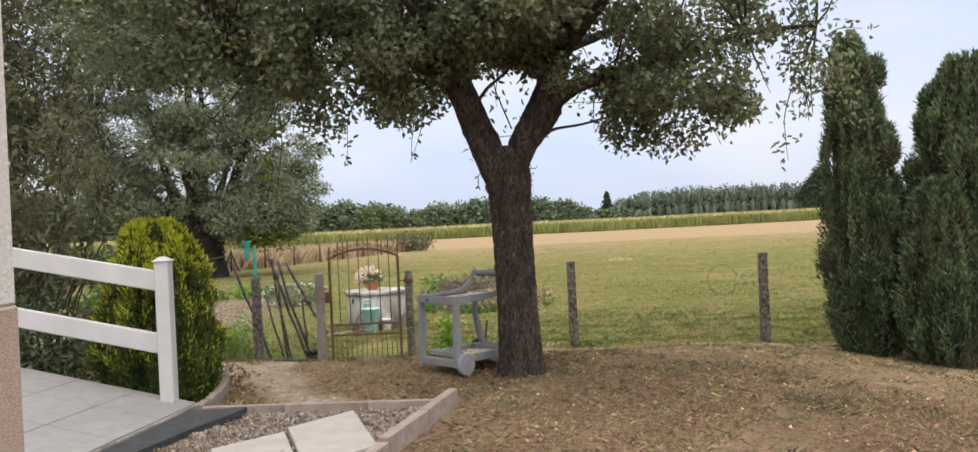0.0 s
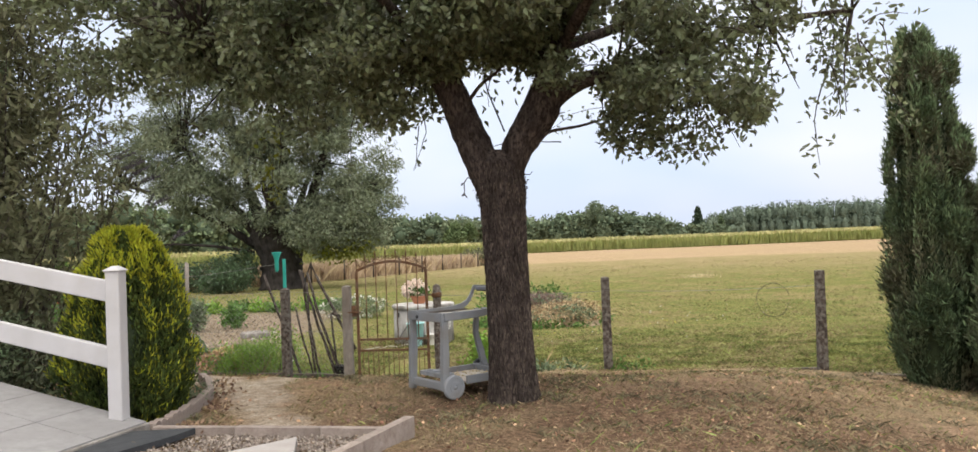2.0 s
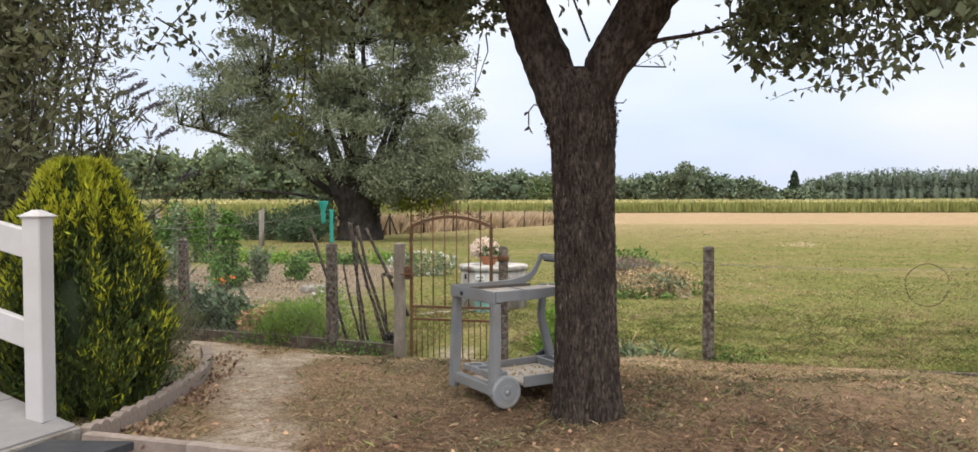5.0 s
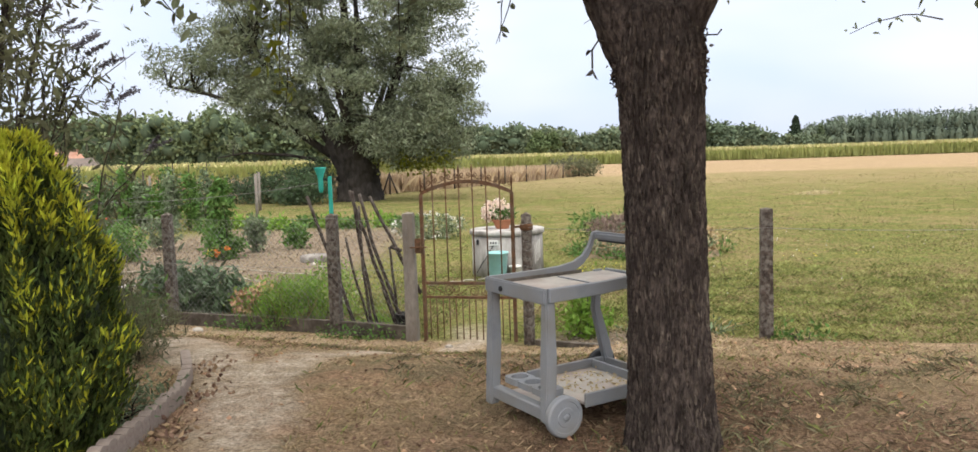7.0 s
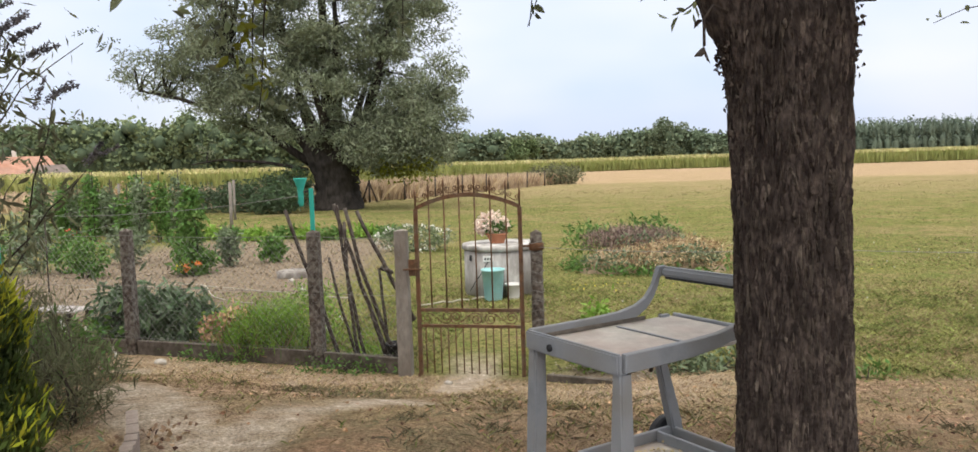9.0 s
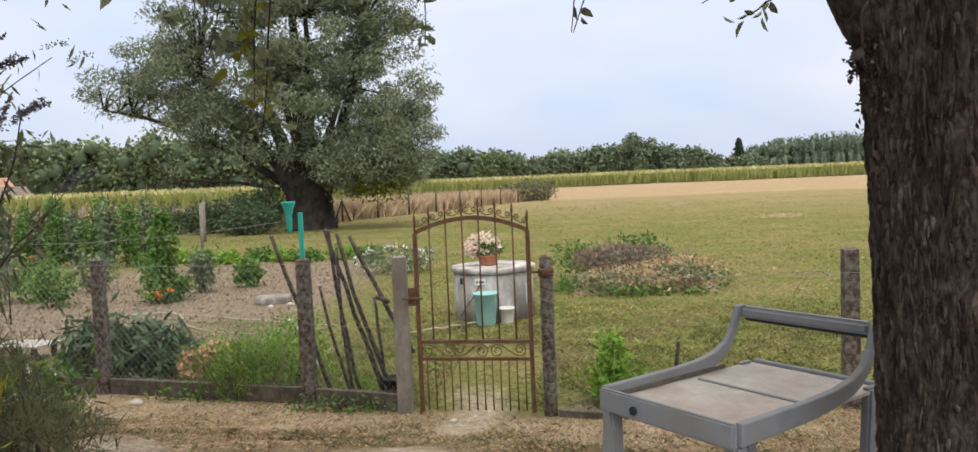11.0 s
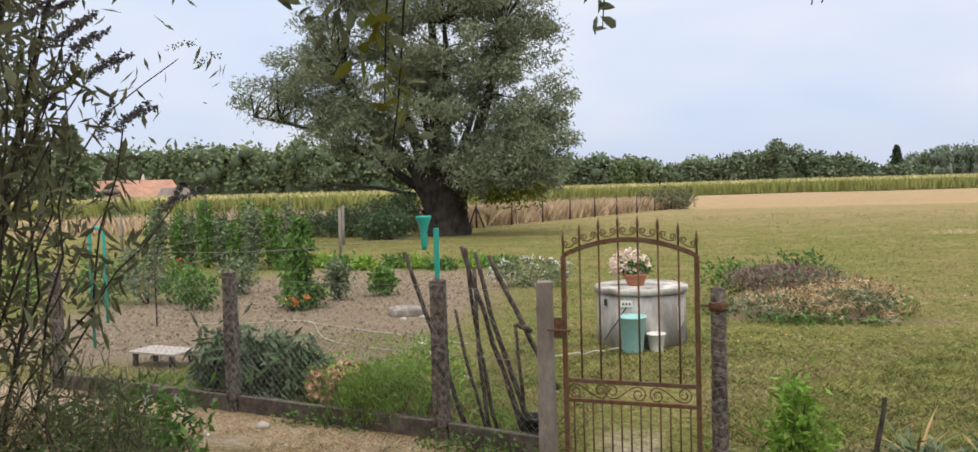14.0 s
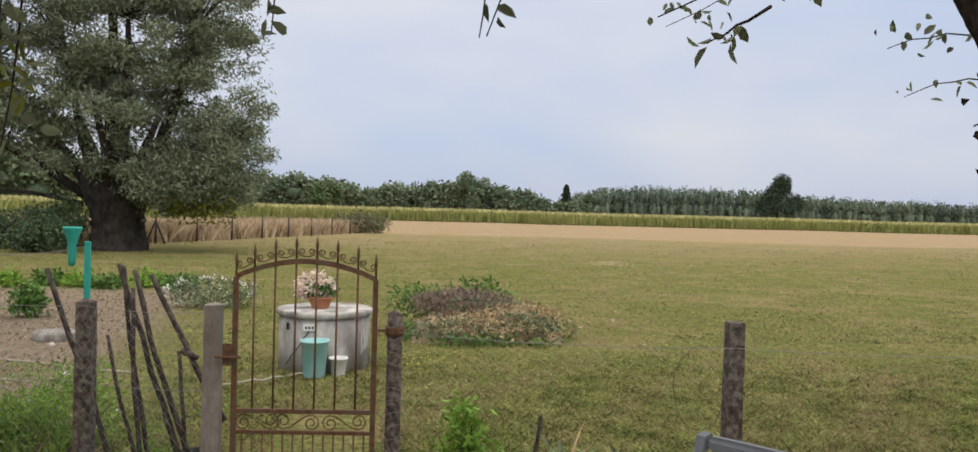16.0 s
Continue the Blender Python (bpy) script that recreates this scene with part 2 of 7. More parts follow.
M_WALLFAR = mat("far_house_wall", (0.55, 0.50, 0.44), (0.65, 0.60, 0.54), 0.5, 0.9, 0.1)
M_ROOF = mat("clay_roof", (0.30, 0.15, 0.10), (0.42, 0.24, 0.17), 1.2, 0.9, 0.3, c=(0.25, 0.18, 0.15), c_scale=0.4)
M_ROOFD = mat("dark_roof", (0.12, 0.10, 0.09), (0.20, 0.16, 0.14), 1.2, 0.9, 0.3)
M_GLASS = mat("dark_window_glass", (0.02, 0.025, 0.03), (0.04, 0.045, 0.05), 0.5, 0.1, 0.0, spec=0.6)
M_STONE = mat("field_stone", (0.34, 0.31, 0.27), (0.50, 0.46, 0.40), 12, 0.9, 0.4)
M_HOSE = mat("pale_hose", (0.33, 0.31, 0.24), (0.44, 0.41, 0.33), 8, 0.6, 0.0)
M_BLACK = mat("black_plastic", (0.015, 0.015, 0.017), (0.03, 0.03, 0.033), 8, 0.5, 0.05)
M_PAPER = mat("weathered_plate", (0.62, 0.61, 0.58), (0.72, 0.70, 0.67), 8, 0.7, 0.0)
M_DRYPALE = mat("pale_hay", (0.5, 0.41, 0.24), (0.6, 0.5, 0.32), 3, 0.95, 0.0, vary=0.2)

# ---- mesh tools ----
rng = np.random.default_rng(7)


def mesh_from(name, verts, faces, material, smooth=False):
    me = bpy.data.meshes.new(name)
    me.from_pydata([tuple(v) for v in verts], [], [tuple(f) for f in faces])
    me.materials.append(material)
    if smooth:
        me.polygons.foreach_set("use_smooth", [True] * len(me.polygons))
    me.update()
    return me


def thing(name, label, category, place=(0, 0, 0), turn=(0, 0, 0), group="", kind=""):
    """An Empty at a thing's base, which parents its parts."""
    ob = new(name)
    ob.empty_display_size = 0.1
    ob.location = place
    ob.rotation_euler = [radians(a) for a in turn]
    return tagged(ob, label, category, group, kind)


def solid(name, me, label="", category="", group="", kind="", place=(0, 0, 0), turn=(0, 0, 0)):
    ob = new(name, me)
    ob.location = place
    ob.rotation_euler = [radians(a) for a in turn]
    return tagged(ob, label, category, group, kind)


def part(name, me, parent, label="", kind=""):
    ob = new(name, me)
    ob.parent = parent
    return tagged(ob, label, kind=kind)


def bm_mesh(name, bm, material, smooth=False):
    bmesh.ops.recalc_face_normals(bm, faces=bm.faces[:])
    me = bpy.data.meshes.new(name)
    bm.to_mesh(me)
    bm.free()
    me.materials.append(material)
    if smooth:
        me.polygons.foreach_set("use_smooth", [True] * len(me.polygons))
    return me


def box(name, size, at, material, bevel=0.004, m=None, segments=1):
    bm = bmesh.new()
    bmesh.ops.create_cube(bm, size=1, matrix=(m or Matrix()) @ Matrix.Translation(at) @ Matrix.Diagonal((*size, 1)))
    if bevel:
        bmesh.ops.bevel(bm, geom=bm.edges[:], offset=bevel, segments=segments, affect="EDGES")
    return bm_mesh(name, bm, material)


def tube_data(points, radii, sides=8, cap=True, wobble=0.0, seed=0):
    """Verts and faces of a tapered tube along points."""
    pts = [Vector(p) for p in points]
    verts, faces = [], []
    ref = Vector((0.13, 0.97, 0.21)).normalized()
    for i, p in enumerate(pts):
        d = (pts[min(i + 1, len(pts) - 1)] - pts[max(i - 1, 0)]).normalized()
        u = d.cross(ref)
        if u.length < 0.05:
            u = d.cross(Vector((1, 0, 0)))
        u.normalize()
        v = d.cross(u)
        for k in range(sides):
            a = 2 * math.pi * k / sides
            q = u * math.cos(a) + v * math.sin(a)
            r = radii[i]
            if wobble:
                r *= 1 + wobble * noise.noise((p + q * 0.6) * 2.3 + Vector((seed, 0, 0)))
            verts.append(p + q * r)
    for i in range(len(pts) - 1):
        for k in range(sides):
            k2 = (k + 1) % sides
            faces.append((i * sides + k, i * sides + k2, (i + 1) * sides + k2, (i + 1) * sides + k))
    if cap:
        faces.append(tuple(range(sides - 1, -1, -1)))
        faces.append(tuple(range((len(pts) - 1) * sides, len(pts) * sides)))
    return verts, faces


def tubes(name, runs, material, sides=6, smooth=True):
    """One mesh of several tubes; runs: (points, radii or radius)."""
    V, F = [], []
    for pts, rad in runs:
        rad = [rad] * len(pts) if isinstance(rad, (int, float)) else rad
        v, f = tube_data(pts, rad, sides)
        o = len(V)
        V += v
        F += [tuple(i + o for i in q) for q in f]
    return mesh_from(name, V, F, material, smooth)


def lathe(name, profile, material, sides=32, smooth=True):
    """A turned shape from (radius, height) pairs."""
    V, F = [], []
    for r, z in profile:
        for k in range(sides):
            a = 2 * math.pi * k / sides
            V.append((r * math.cos(a), r * math.sin(a), z))
    for i in range(len(profile) - 1):
        for k in range(sides):
            k2 = (k + 1) % sides
            F.append((i * sides + k, i * sides + k2, (i + 1) * sides + k2, (i + 1) * sides + k))
    F.append(tuple(range(sides - 1, -1, -1)))
    F.append(tuple(range((len(profile) - 1) * sides, len(profile) * sides)))
    return mesh_from(name, V, F, material, smooth)


def leaf_cloud(name, centres, length, width, material, droop=0.0, seed=0, fold=0.25, axis=None, size_vary=0.35, nice=False):
    """Many small leaves, each a folded four-sided blade of its own, at the given points."""
    r = np.random.default_rng(seed)
    c = np.asarray(centres, float)
    n = len(c)
    d = r.normal(size=(n, 3)) if axis is None else np.asarray(axis, float) + r.normal(size=(n, 3)) * 0.45
    d[:, 2] -= droop
    d /= np.linalg.norm(d, axis=1)[:, None] + 1e-9
    s = np.cross(d, r.normal(size=(n, 3)))
    s /= np.linalg.norm(s, axis=1)[:, None] + 1e-9
    up = np.cross(d, s)
    L = (length * (1 + size_vary * r.uniform(-1, 1, n)))[:, None]
    W = (width * (1 + size_vary * r.uniform(-1, 1, n)))[:, None]
    if nice:
        lift = up * W * fold
        v = np.stack([c, c + d * L * 0.28 + s * W * 0.43 + lift, c + d * L * 0.66 + s * W * 0.40 + lift * 0.8, c + d * L - up * L * 0.06, c + d * L * 0.66 - s * W * 0.40 + lift * 0.8, c + d * L * 0.28 - s * W * 0.43 + lift], 1)
        faces = np.array([0, 1, 2, 3, 0, 3, 4, 5])
    else:
        v = np.stack([c, c + d * L * 0.45 + s * W * 0.5 + up * W * fold, c + d * L, c + d * L * 0.45 - s * W * 0.5 + up * W * fold], 1)
        faces = np.array([0, 1, 2, 0, 2, 3])
    k, f = v.shape[1], len(faces)
    me = bpy.data.meshes.new(name)
    me.vertices.add(k * n)
    me.vertices.foreach_set("co", v.astype(np.float32).ravel())
    me.loops.add(f * n)
    me.loops.foreach_set("vertex_index", (np.arange(n)[:, None] * k + faces).astype(np.int32).ravel())
    me.polygons.add(2 * n)
    me.polygons.foreach_set("loop_start", np.arange(0, f * n, f // 2, dtype=np.int32))
    me.update(calc_edges=True)
    me.materials.append(material)
    return me


def blades(name, roots, height, width, material, seed=0, lean=0.35):
    """Upright narrow blades of grass or stalks, one triangle pair each."""
    r = np.random.default_rng(seed)
    c = np.asarray(roots, float)
    n = len(c)
    a = r.uniform(0, 2 * np.pi, n)
    s = np.stack([np.cos(a), np.sin(a), np.zeros(n)], 1)
    tip = np.stack([r.normal(size=n) * lean, r.normal(size=n) * lean, np.ones(n)], 1)
    H = (np.asarray(height) * r.uniform(0.55, 1.2, n))[:, None]
    W = (width * r.uniform(0.6, 1.3, n))[:, None]
    v = np.stack([c - s * W / 2, c + s * W / 2, c + tip * H * np.array([0.4, 0.4, 0.6]) + s * W * 0.35, c + tip * H], 1).reshape(-1, 3)
    me = bpy.data.meshes.new(name)
    me.vertices.add(4 * n)
    me.vertices.foreach_set("co", v.astype(np.float32).ravel())
    me.loops.add(6 * n)
    idx = np.arange(n)[:, None] * 4 + np.array([0, 1, 2, 0, 2, 3])
    me.loops.foreach_set("vertex_index", idx.astype(np.int32).ravel())
    me.polygons.add(2 * n)
    me.polygons.foreach_set("loop_start", np.arange(0, 6 * n, 3, dtype=np.int32))
    me.update(calc_edges=True)
    me.materials.append(material)
    return me


def sm(a, b, v):
    t = np.clip((np.asarray(v, float) - a) / (b - a), 0, 1)
    return t * t * (3 - 2 * t)


def fence_y(x):
    """The line on which the garden fence stands."""
    return np.interp(x, [-9, -3.34, -1.08, -0.15, 1.09, 3.27, 5.8, 9.0], [1.75, 0.72, 0.30, 0.05, -0.07, -0.63, -0.66, -0.9])


def wave(x, y, s):
    return np.sin(x * 1.7 * s + 0.6) * np.cos(y * 1.3 * s + 1.1) + 0.5 * np.sin(x * 3.1 * s - y * 2.3 * s) + 0.3 * np.cos(x * 5.3 * s + y * 4.7 * s)


def ground_z(x, y):
    """The garden falls from the terrace over a low mound to the fence; beyond it the land is flat."""
    x, y = np.asarray(x, float), np.asarray(y, float)
    s = fence_y(x) - y
    foot = 0.24 * sm(1.3, 2.8, x)
    crest = 0.64 - 0.72 * sm(3.9, 8.5, x) - 0.1 * sm(-1.0, -3.0, x)
    foot = foot * (1 - sm(4.8, 8.0, x))
    near = foot * sm(-0.15, 0.1, s) + (crest - foot) * sm(0.0, 3.4, s)
    near = near + 0.07 * sm(4.6, 6.2, s) * (1 - sm(3, 5, x))
    near = near + 0.012 * wave(x, y, 1.4) * sm(0.1, 0.8, s) + 0.005 * wave(x, y, 5.0) * sm(0.1, 0.5, s)
    far = 0.008 * wave(x, y, 0.9) * sm(0.2, 2, -s) + 0.05 * wave(x, y, 0.06) * sm(8, 30, -s)
    return np.where(s > -0.15, near, far)

# ---- ground ----
def spread(near, far, n):
    return list(near + (far - near) * (np.linspace(0, 1, n) ** 2.6))[1:]


def near_path(x, y):
    """Distance to the trodden path from the terrace to the gate."""
    line = [(0.85, -5.5), (0.62, -4.95), (0.34, -4.37), (0.07, -3.82), (-0.40, -3.3), (-0.92, -2.77), (-1.4, -2.35)]
    side = [(0.07, -3.82), (-0.03, -3.25), (0.12, -2.75), (0.45, -2.1)]
    gate = [(0.45, -0.7), (0.48, 1.5)]
    best = np.full(np.shape(x), 9.0)
    for (ax, ay), (bx, by) in list(zip(line, line[1:])) + list(zip(side, side[1:])) + list(zip(gate, gate[1:])):
        k = np.clip(((x - ax) * (bx - ax) + (y - ay) * (by - ay)) / ((bx - ax) ** 2 + (by - ay) ** 2), 0, 1)
        best = np.minimum(best, np.hypot(x - ax - k * (bx - ax), y - ay - k * (by - ay)))
    return best


def make_ground():
    xs = list(-np.array(spread(8, 1500, 34))[::-1]) + list(np.arange(-8, 10.01, 0.13)) + spread(10, 1500, 34)
    ys = list(-np.array(spread(15, 300, 12))[::-1]) + list(np.arange(-15, 8.01, 0.13)) + spread(8, 2500, 60)
    X, Y = np.meshgrid(xs, ys)
    Z = ground_z(X, Y)
    nx, ny = len(xs), len(ys)
    me = bpy.data.meshes.new("ground")
    me.vertices.add(nx * ny)
    me.vertices.foreach_set("co", np.stack([X, Y, Z], 2).astype(np.float32).ravel())
    i, j = np.meshgrid(np.arange(nx - 1), np.arange(ny - 1))
    a = (j * nx + i).ravel()
    q = np.stack([a, a + 1, a + nx + 1, a + nx], 1)
    me.loops.add(4 * len(q))
    me.loops.foreach_set("vertex_index", q.astype(np.int32).ravel())
    me.polygons.add(len(q))
    me.polygons.foreach_set("loop_start", np.arange(0, 4 * len(q), 4, dtype=np.int32))
    me.polygons.foreach_set("use_smooth", np.ones(len(q), bool))
    me.update(calc_edges=True)
    s = fence_y(X) - Y
    wob = 0.12 * wave(X, Y, 2.1)
    garden = sm(-0.12, 0.12, s)
    trod = (1 - sm(0.12, 0.28, near_path(X, Y) + wob * 0.7)) + 0.62 * sm(0.05, 0.3, s) * (1 - sm(0.7, 1.3, s + wob * 2)) * (1 - sm(2.0, 3.4, X))
    trod = trod * sm(-1.2, 0.0, s)
    bed = sm(-9.5, -9.0, X) * (1 - sm(-2.6, -1.6, X + 0.12 * Y + wob * 2)) * sm(1.6, 2.6, Y + wob * 2) * (1 - sm(12, 14, Y)) * (1 - garden)
    bare = sm(1.1, 1.5, X) * sm(-0.02, -0.15, s) * (1 - sm(0.5, 1.0, -s + wob * 2)) * (1 - garden)
    # Litter round the tree; its wide dark patch also paints some crown shade.
    litter = np.exp(-(((X - 3.1) / 2.5) ** 2 + ((Y + 5.7) / 2.5) ** 2)) * sm(0.6, 1.8, s + wob * 3) * 1.5 * (0.8 + 0.35 * wave(X, Y, 0.9) + 0.2 * wave(X, Y, 2.9))
    for key, val in (("garden", garden), ("litter", np.clip(litter, 0, 1)), ("trod", np.clip(trod, 0, 1)), ("bed", np.clip(bed + bare, 0, 1))):
        at = me.attributes.new(key, "FLOAT", "POINT")
        at.data.foreach_set("value", val.astype(np.float32).ravel())
    return me


def ground_material():
    m = bpy.data.materials.new("ground_cover")
    m.use_nodes = True
    t = m.node_tree
    n, l = t.nodes, t.links
    p = n["Principled BSDF"]
    p.inputs["Roughness"].default_value, p.inputs["Specular IOR Level"].default_value = 1.0, 0.0
    tc = n.new("ShaderNodeTexCoord")

    def nz(scale, detail=6, rough=0.6):
        k = n.new("ShaderNodeTexNoise")
        k.inputs["Scale"].default_value, k.inputs["Detail"].default_value, k.inputs["Roughness"].default_value = scale, detail, rough
        l.new(tc.outputs["Object"], k.inputs["Vector"])
        return k.outputs["Fac"]

    def ramp(src, lo, hi, a, b):
        k = n.new("ShaderNodeValToRGB")
        k.color_ramp.elements[0].position, k.color_ramp.elements[1].position = lo, hi
        k.color_ramp.elements[0].color, k.color_ramp.elements[1].color = lin(*a), lin(*b)
        l.new(src, k.inputs["Fac"])
        return k.outputs["Color"]

    def mix(fac, a, b):
        k = n.new("ShaderNodeMixRGB")
        l.new(fac, k.inputs["Fac"])
        l.new(a, k.inputs["Color1"])
        l.new(b, k.inputs["Color2"])
        return k.outputs["Color"]

    def attr(key):
        k = n.new("ShaderNodeAttribute")
        k.attribute_name = key
        return k.outputs["Fac"]

    lawn = ramp(nz(9, 10, 0.85), 0.42, 0.58, (0.062, 0.076, 0.020), (0.235, 0.225, 0.085))
    lawn = mix(ramp(nz(0.34, 8, 0.8), 0.46, 0.58, (0, 0, 0), (0.85, 0.85, 0.85)), lawn, ramp(nz(10, 10, 0.85), 0.42, 0.58, (0.115, 0.092, 0.042), (0.335, 0.27, 0.14)))
    lawn = mix(ramp(nz(1.9, 8, 0.8), 0.54, 0.64, (0, 0, 0), (0.7, 0.7, 0.7)), lawn, ramp(nz(12, 10, 0.85), 0.42, 0.58, (0.10, 0.068, 0.042), (0.31, 0.225, 0.145)))
    lawn = mix(ramp(nz(1.1, 8, 0.8), 0.50, 0.60, (0, 0, 0), (0.75, 0.75, 0.75)), lawn, ramp(nz(14, 10, 0.85), 0.42, 0.58, (0.042, 0.072, 0.018), (0.155, 0.185, 0.055)))
    stubble = mix(ramp(nz(0.12, 5, 0.7), 0.42, 0.6, (0, 0, 0), (0.6, 0.6, 0.6)), ramp(nz(1.5), 0.35, 0.65, (0.275, 0.195, 0.125), (0.385, 0.285, 0.19)), ramp(nz(2.5), 0.35, 0.65, (0.25, 0.19, 0.10), (0.36, 0.275, 0.16)))
    xyz = n.new("ShaderNodeSeparateXYZ")
    l.new(tc.outputs["Object"], xyz.inputs[0])
    yy = n.new("ShaderNodeMath")
    yy.operation = "MULTIPLY_ADD"
    yy.inputs[1].default_value = 7.0
    l.new(nz(0.09, 3), yy.inputs[0])
    l.new(xyz.outputs["Y"], yy.inputs[2])
    mr = n.new("ShaderNodeMapRange")
    mr.interpolation_type = "SMOOTHSTEP"
    mr.inputs["From Min"].default_value, mr.inputs["From Max"].default_value = 24, 52
    mr.inputs["To Max"].default_value = 0.42
    l.new(yy.outputs[0], mr.inputs["Value"])
    mr2 = n.new("ShaderNodeMapRange")
    mr2.interpolation_type = "SMOOTHSTEP"
    mr2.inputs["From Min"].default_value, mr2.inputs["From Max"].default_value = 58, 66
    mr2.inputs["To Max"].default_value = 0.88
    l.new(yy.outputs[0], mr2.inputs["Value"])
    far = mix(mr2.outputs[0], mix(mr.outputs[0], lawn, stubble), stubble)
    dry = ramp(nz(11, 8, 0.75), 0.40, 0.62, (0.20, 0.138, 0.088), (0.47, 0.338, 0.23))
    dry = mix(ramp(nz(1.0, 7, 0.7), 0.43, 0.57, (0, 0, 0), (0.65, 0.65, 0.65)), dry, ramp(nz(16, 8, 0.75), 0.40, 0.60, (0.16, 0.128, 0.066), (0.38, 0.305, 0.17)))
    dry = mix(ramp(nz(0.8, 4), 0.55, 0.7, (0, 0, 0), (0.6, 0.6, 0.6)), dry, ramp(nz(18, 8), 0.36, 0.64, (0.25, 0.14, 0.09), (0.47, 0.295, 0.20)))
    dry = mix(ramp(nz(1.7, 9, 0.75), 0.48, 0.60, (0, 0, 0), (0.85, 0.85, 0.85)), dry, ramp(nz(26, 9, 0.8), 0.40, 0.60, (0.088, 0.076, 0.046), (0.285, 0.235, 0.145)))
    dry = mix(attr("litter"), dry, ramp(nz(20, 9, 0.8), 0.40, 0.62, (0.080, 0.052, 0.036), (0.265, 0.175, 0.115)))
    dry = mix(ramp(nz(2.6, 9, 0.8), 0.53, 0.64, (0, 0, 0), (0.7, 0.7, 0.7)), dry, ramp(nz(30, 9, 0.8), 0.40, 0.60, (0.070, 0.062, 0.038), (0.22, 0.185, 0.115)))
    dirt = ramp(nz(9, 8, 0.7), 0.34, 0.68, (0.29, 0.232, 0.175), (0.58, 0.495, 0.40))
    soil = ramp(nz(8, 8, 0.7), 0.34, 0.68, (0.15, 0.115, 0.082), (0.29, 0.238, 0.178))
    col = mix(attr("garden"), mix(attr("bed"), far, soil), dry)
    edge = n.new("ShaderNodeMath")
    edge.operation = "MULTIPLY_ADD"
    edge.use_clamp = True
    edge.inputs[2].default_value = 0.0
    l.new(attr("trod"), edge.inputs[0])
    l.new(ramp(nz(6, 8, 0.75), 0.38, 0.58, (0.5, 0.5, 0.5), (1, 1, 1)), edge.inputs[1])
    col = mix(edge.outputs[0], col, dirt)
    grain = n.new("ShaderNodeMixRGB")
    grain.blend_type, grain.inputs["Fac"].default_value = "MULTIPLY", 1.0
    l.new(col, grain.inputs["Color1"])
    l.new(ramp(nz(62, 6, 0.8), 0.36, 0.64, (0.44, 0.43, 0.41), (1.56, 1.56, 1.56)), grain.inputs["Color2"])
    col = grain.outputs["Color"]
    l.new(col, p.inputs["Base Color"])
    b = n.new("ShaderNodeBump")
    b.inputs["Strength"].default_value, b.inputs["Distance"].default_value = 1.0, 0.03
    l.new(nz(32, 8, 0.7), b.inputs["Height"])
    l.new(b.outputs[0], p.inputs["Normal"])
    return m


ground_mesh = make_ground()
ground_mesh.materials.append(ground_material())
ground = solid("ground", ground_mesh, "dry garden soil and mown yellow-green meadow running to fields", "ground", kind="structure")

# ---- trees ----
def bend(a, b, n, sag, seed):
    """A gently crooked run of points from a to b."""
    r = np.random.default_rng(seed)
    a, b = np.array(a, float), np.array(b, float)
    d = np.linalg.norm(b - a)
    out = []
    o = r.normal(size=3) * 0.06 * d
    for i in range(n):
        t = i / (n - 1)
        w = math.sin(math.pi * t)
        out.append(tuple(a + (b - a) * t + o * w + np.array([0, 0, sag * d * w]) + r.normal(size=3) * 0.012 * d * w))
    return out


def trunk_mesh(name, pts, radii, material, sides=44, rows=70, ridge=0.07, seed=3, freq=9.0):
    """A trunk with ridged bark relief."""
    pts = np.array(pts, float)
    tt = np.linspace(0, len(pts) - 1, rows)
    P = np.stack([np.interp(tt, np.arange(len(pts)), pts[:, k]) for k in range(3)], 1)
    R = np.interp(tt, np.arange(len(pts)), radii)
    V, F = [], []
    for i in range(rows):
        for k in range(sides):
            a = 2 * math.pi * k / sides
            q = Vector((math.cos(a), math.sin(a), 0))
            v = Vector((q.x * freq * 0.5, q.y * freq * 0.5, P[i, 2] * freq * 0.33 + seed))
            h = abs(noise.noise(v)) * 1.6 + 0.5 * noise.noise(v * 2.7) + 0.22 * noise.noise(Vector((q.x, q.y, P[i, 2] * 1.2 + seed)))
            V.append(Vector(P[i]) + q * R[i] * (1 + ridge * (h - 0.4)))
    for i in range(rows - 1):
        for k in range(sides):
            k2 = (k + 1) % sides
            F.append((i * sides + k, i * sides + k2, (i + 1) * sides + k2, (i + 1) * sides + k))
    F.append(tuple(range((rows - 1) * sides, rows * sides)))
    return mesh_from(name, V, F, material, True)


def limbs_to(origins, targets, r0, seed, sag=0.05):
    """Branches from the nearest origin to each target; returns the runs and points along their outer halves."""
    o = np.array(origins, float)
    runs, tips = [], []
    for i, t in enumerate(targets):
        k = int(np.argmin(np.linalg.norm(o - t, axis=1)))
        pts = bend(o[k], t, 6, sag, seed + i)
        runs.append((pts, list(np.linspace(r0, r0 * 0.2, 6))))
        tips += pts[2:]
    return runs, tips


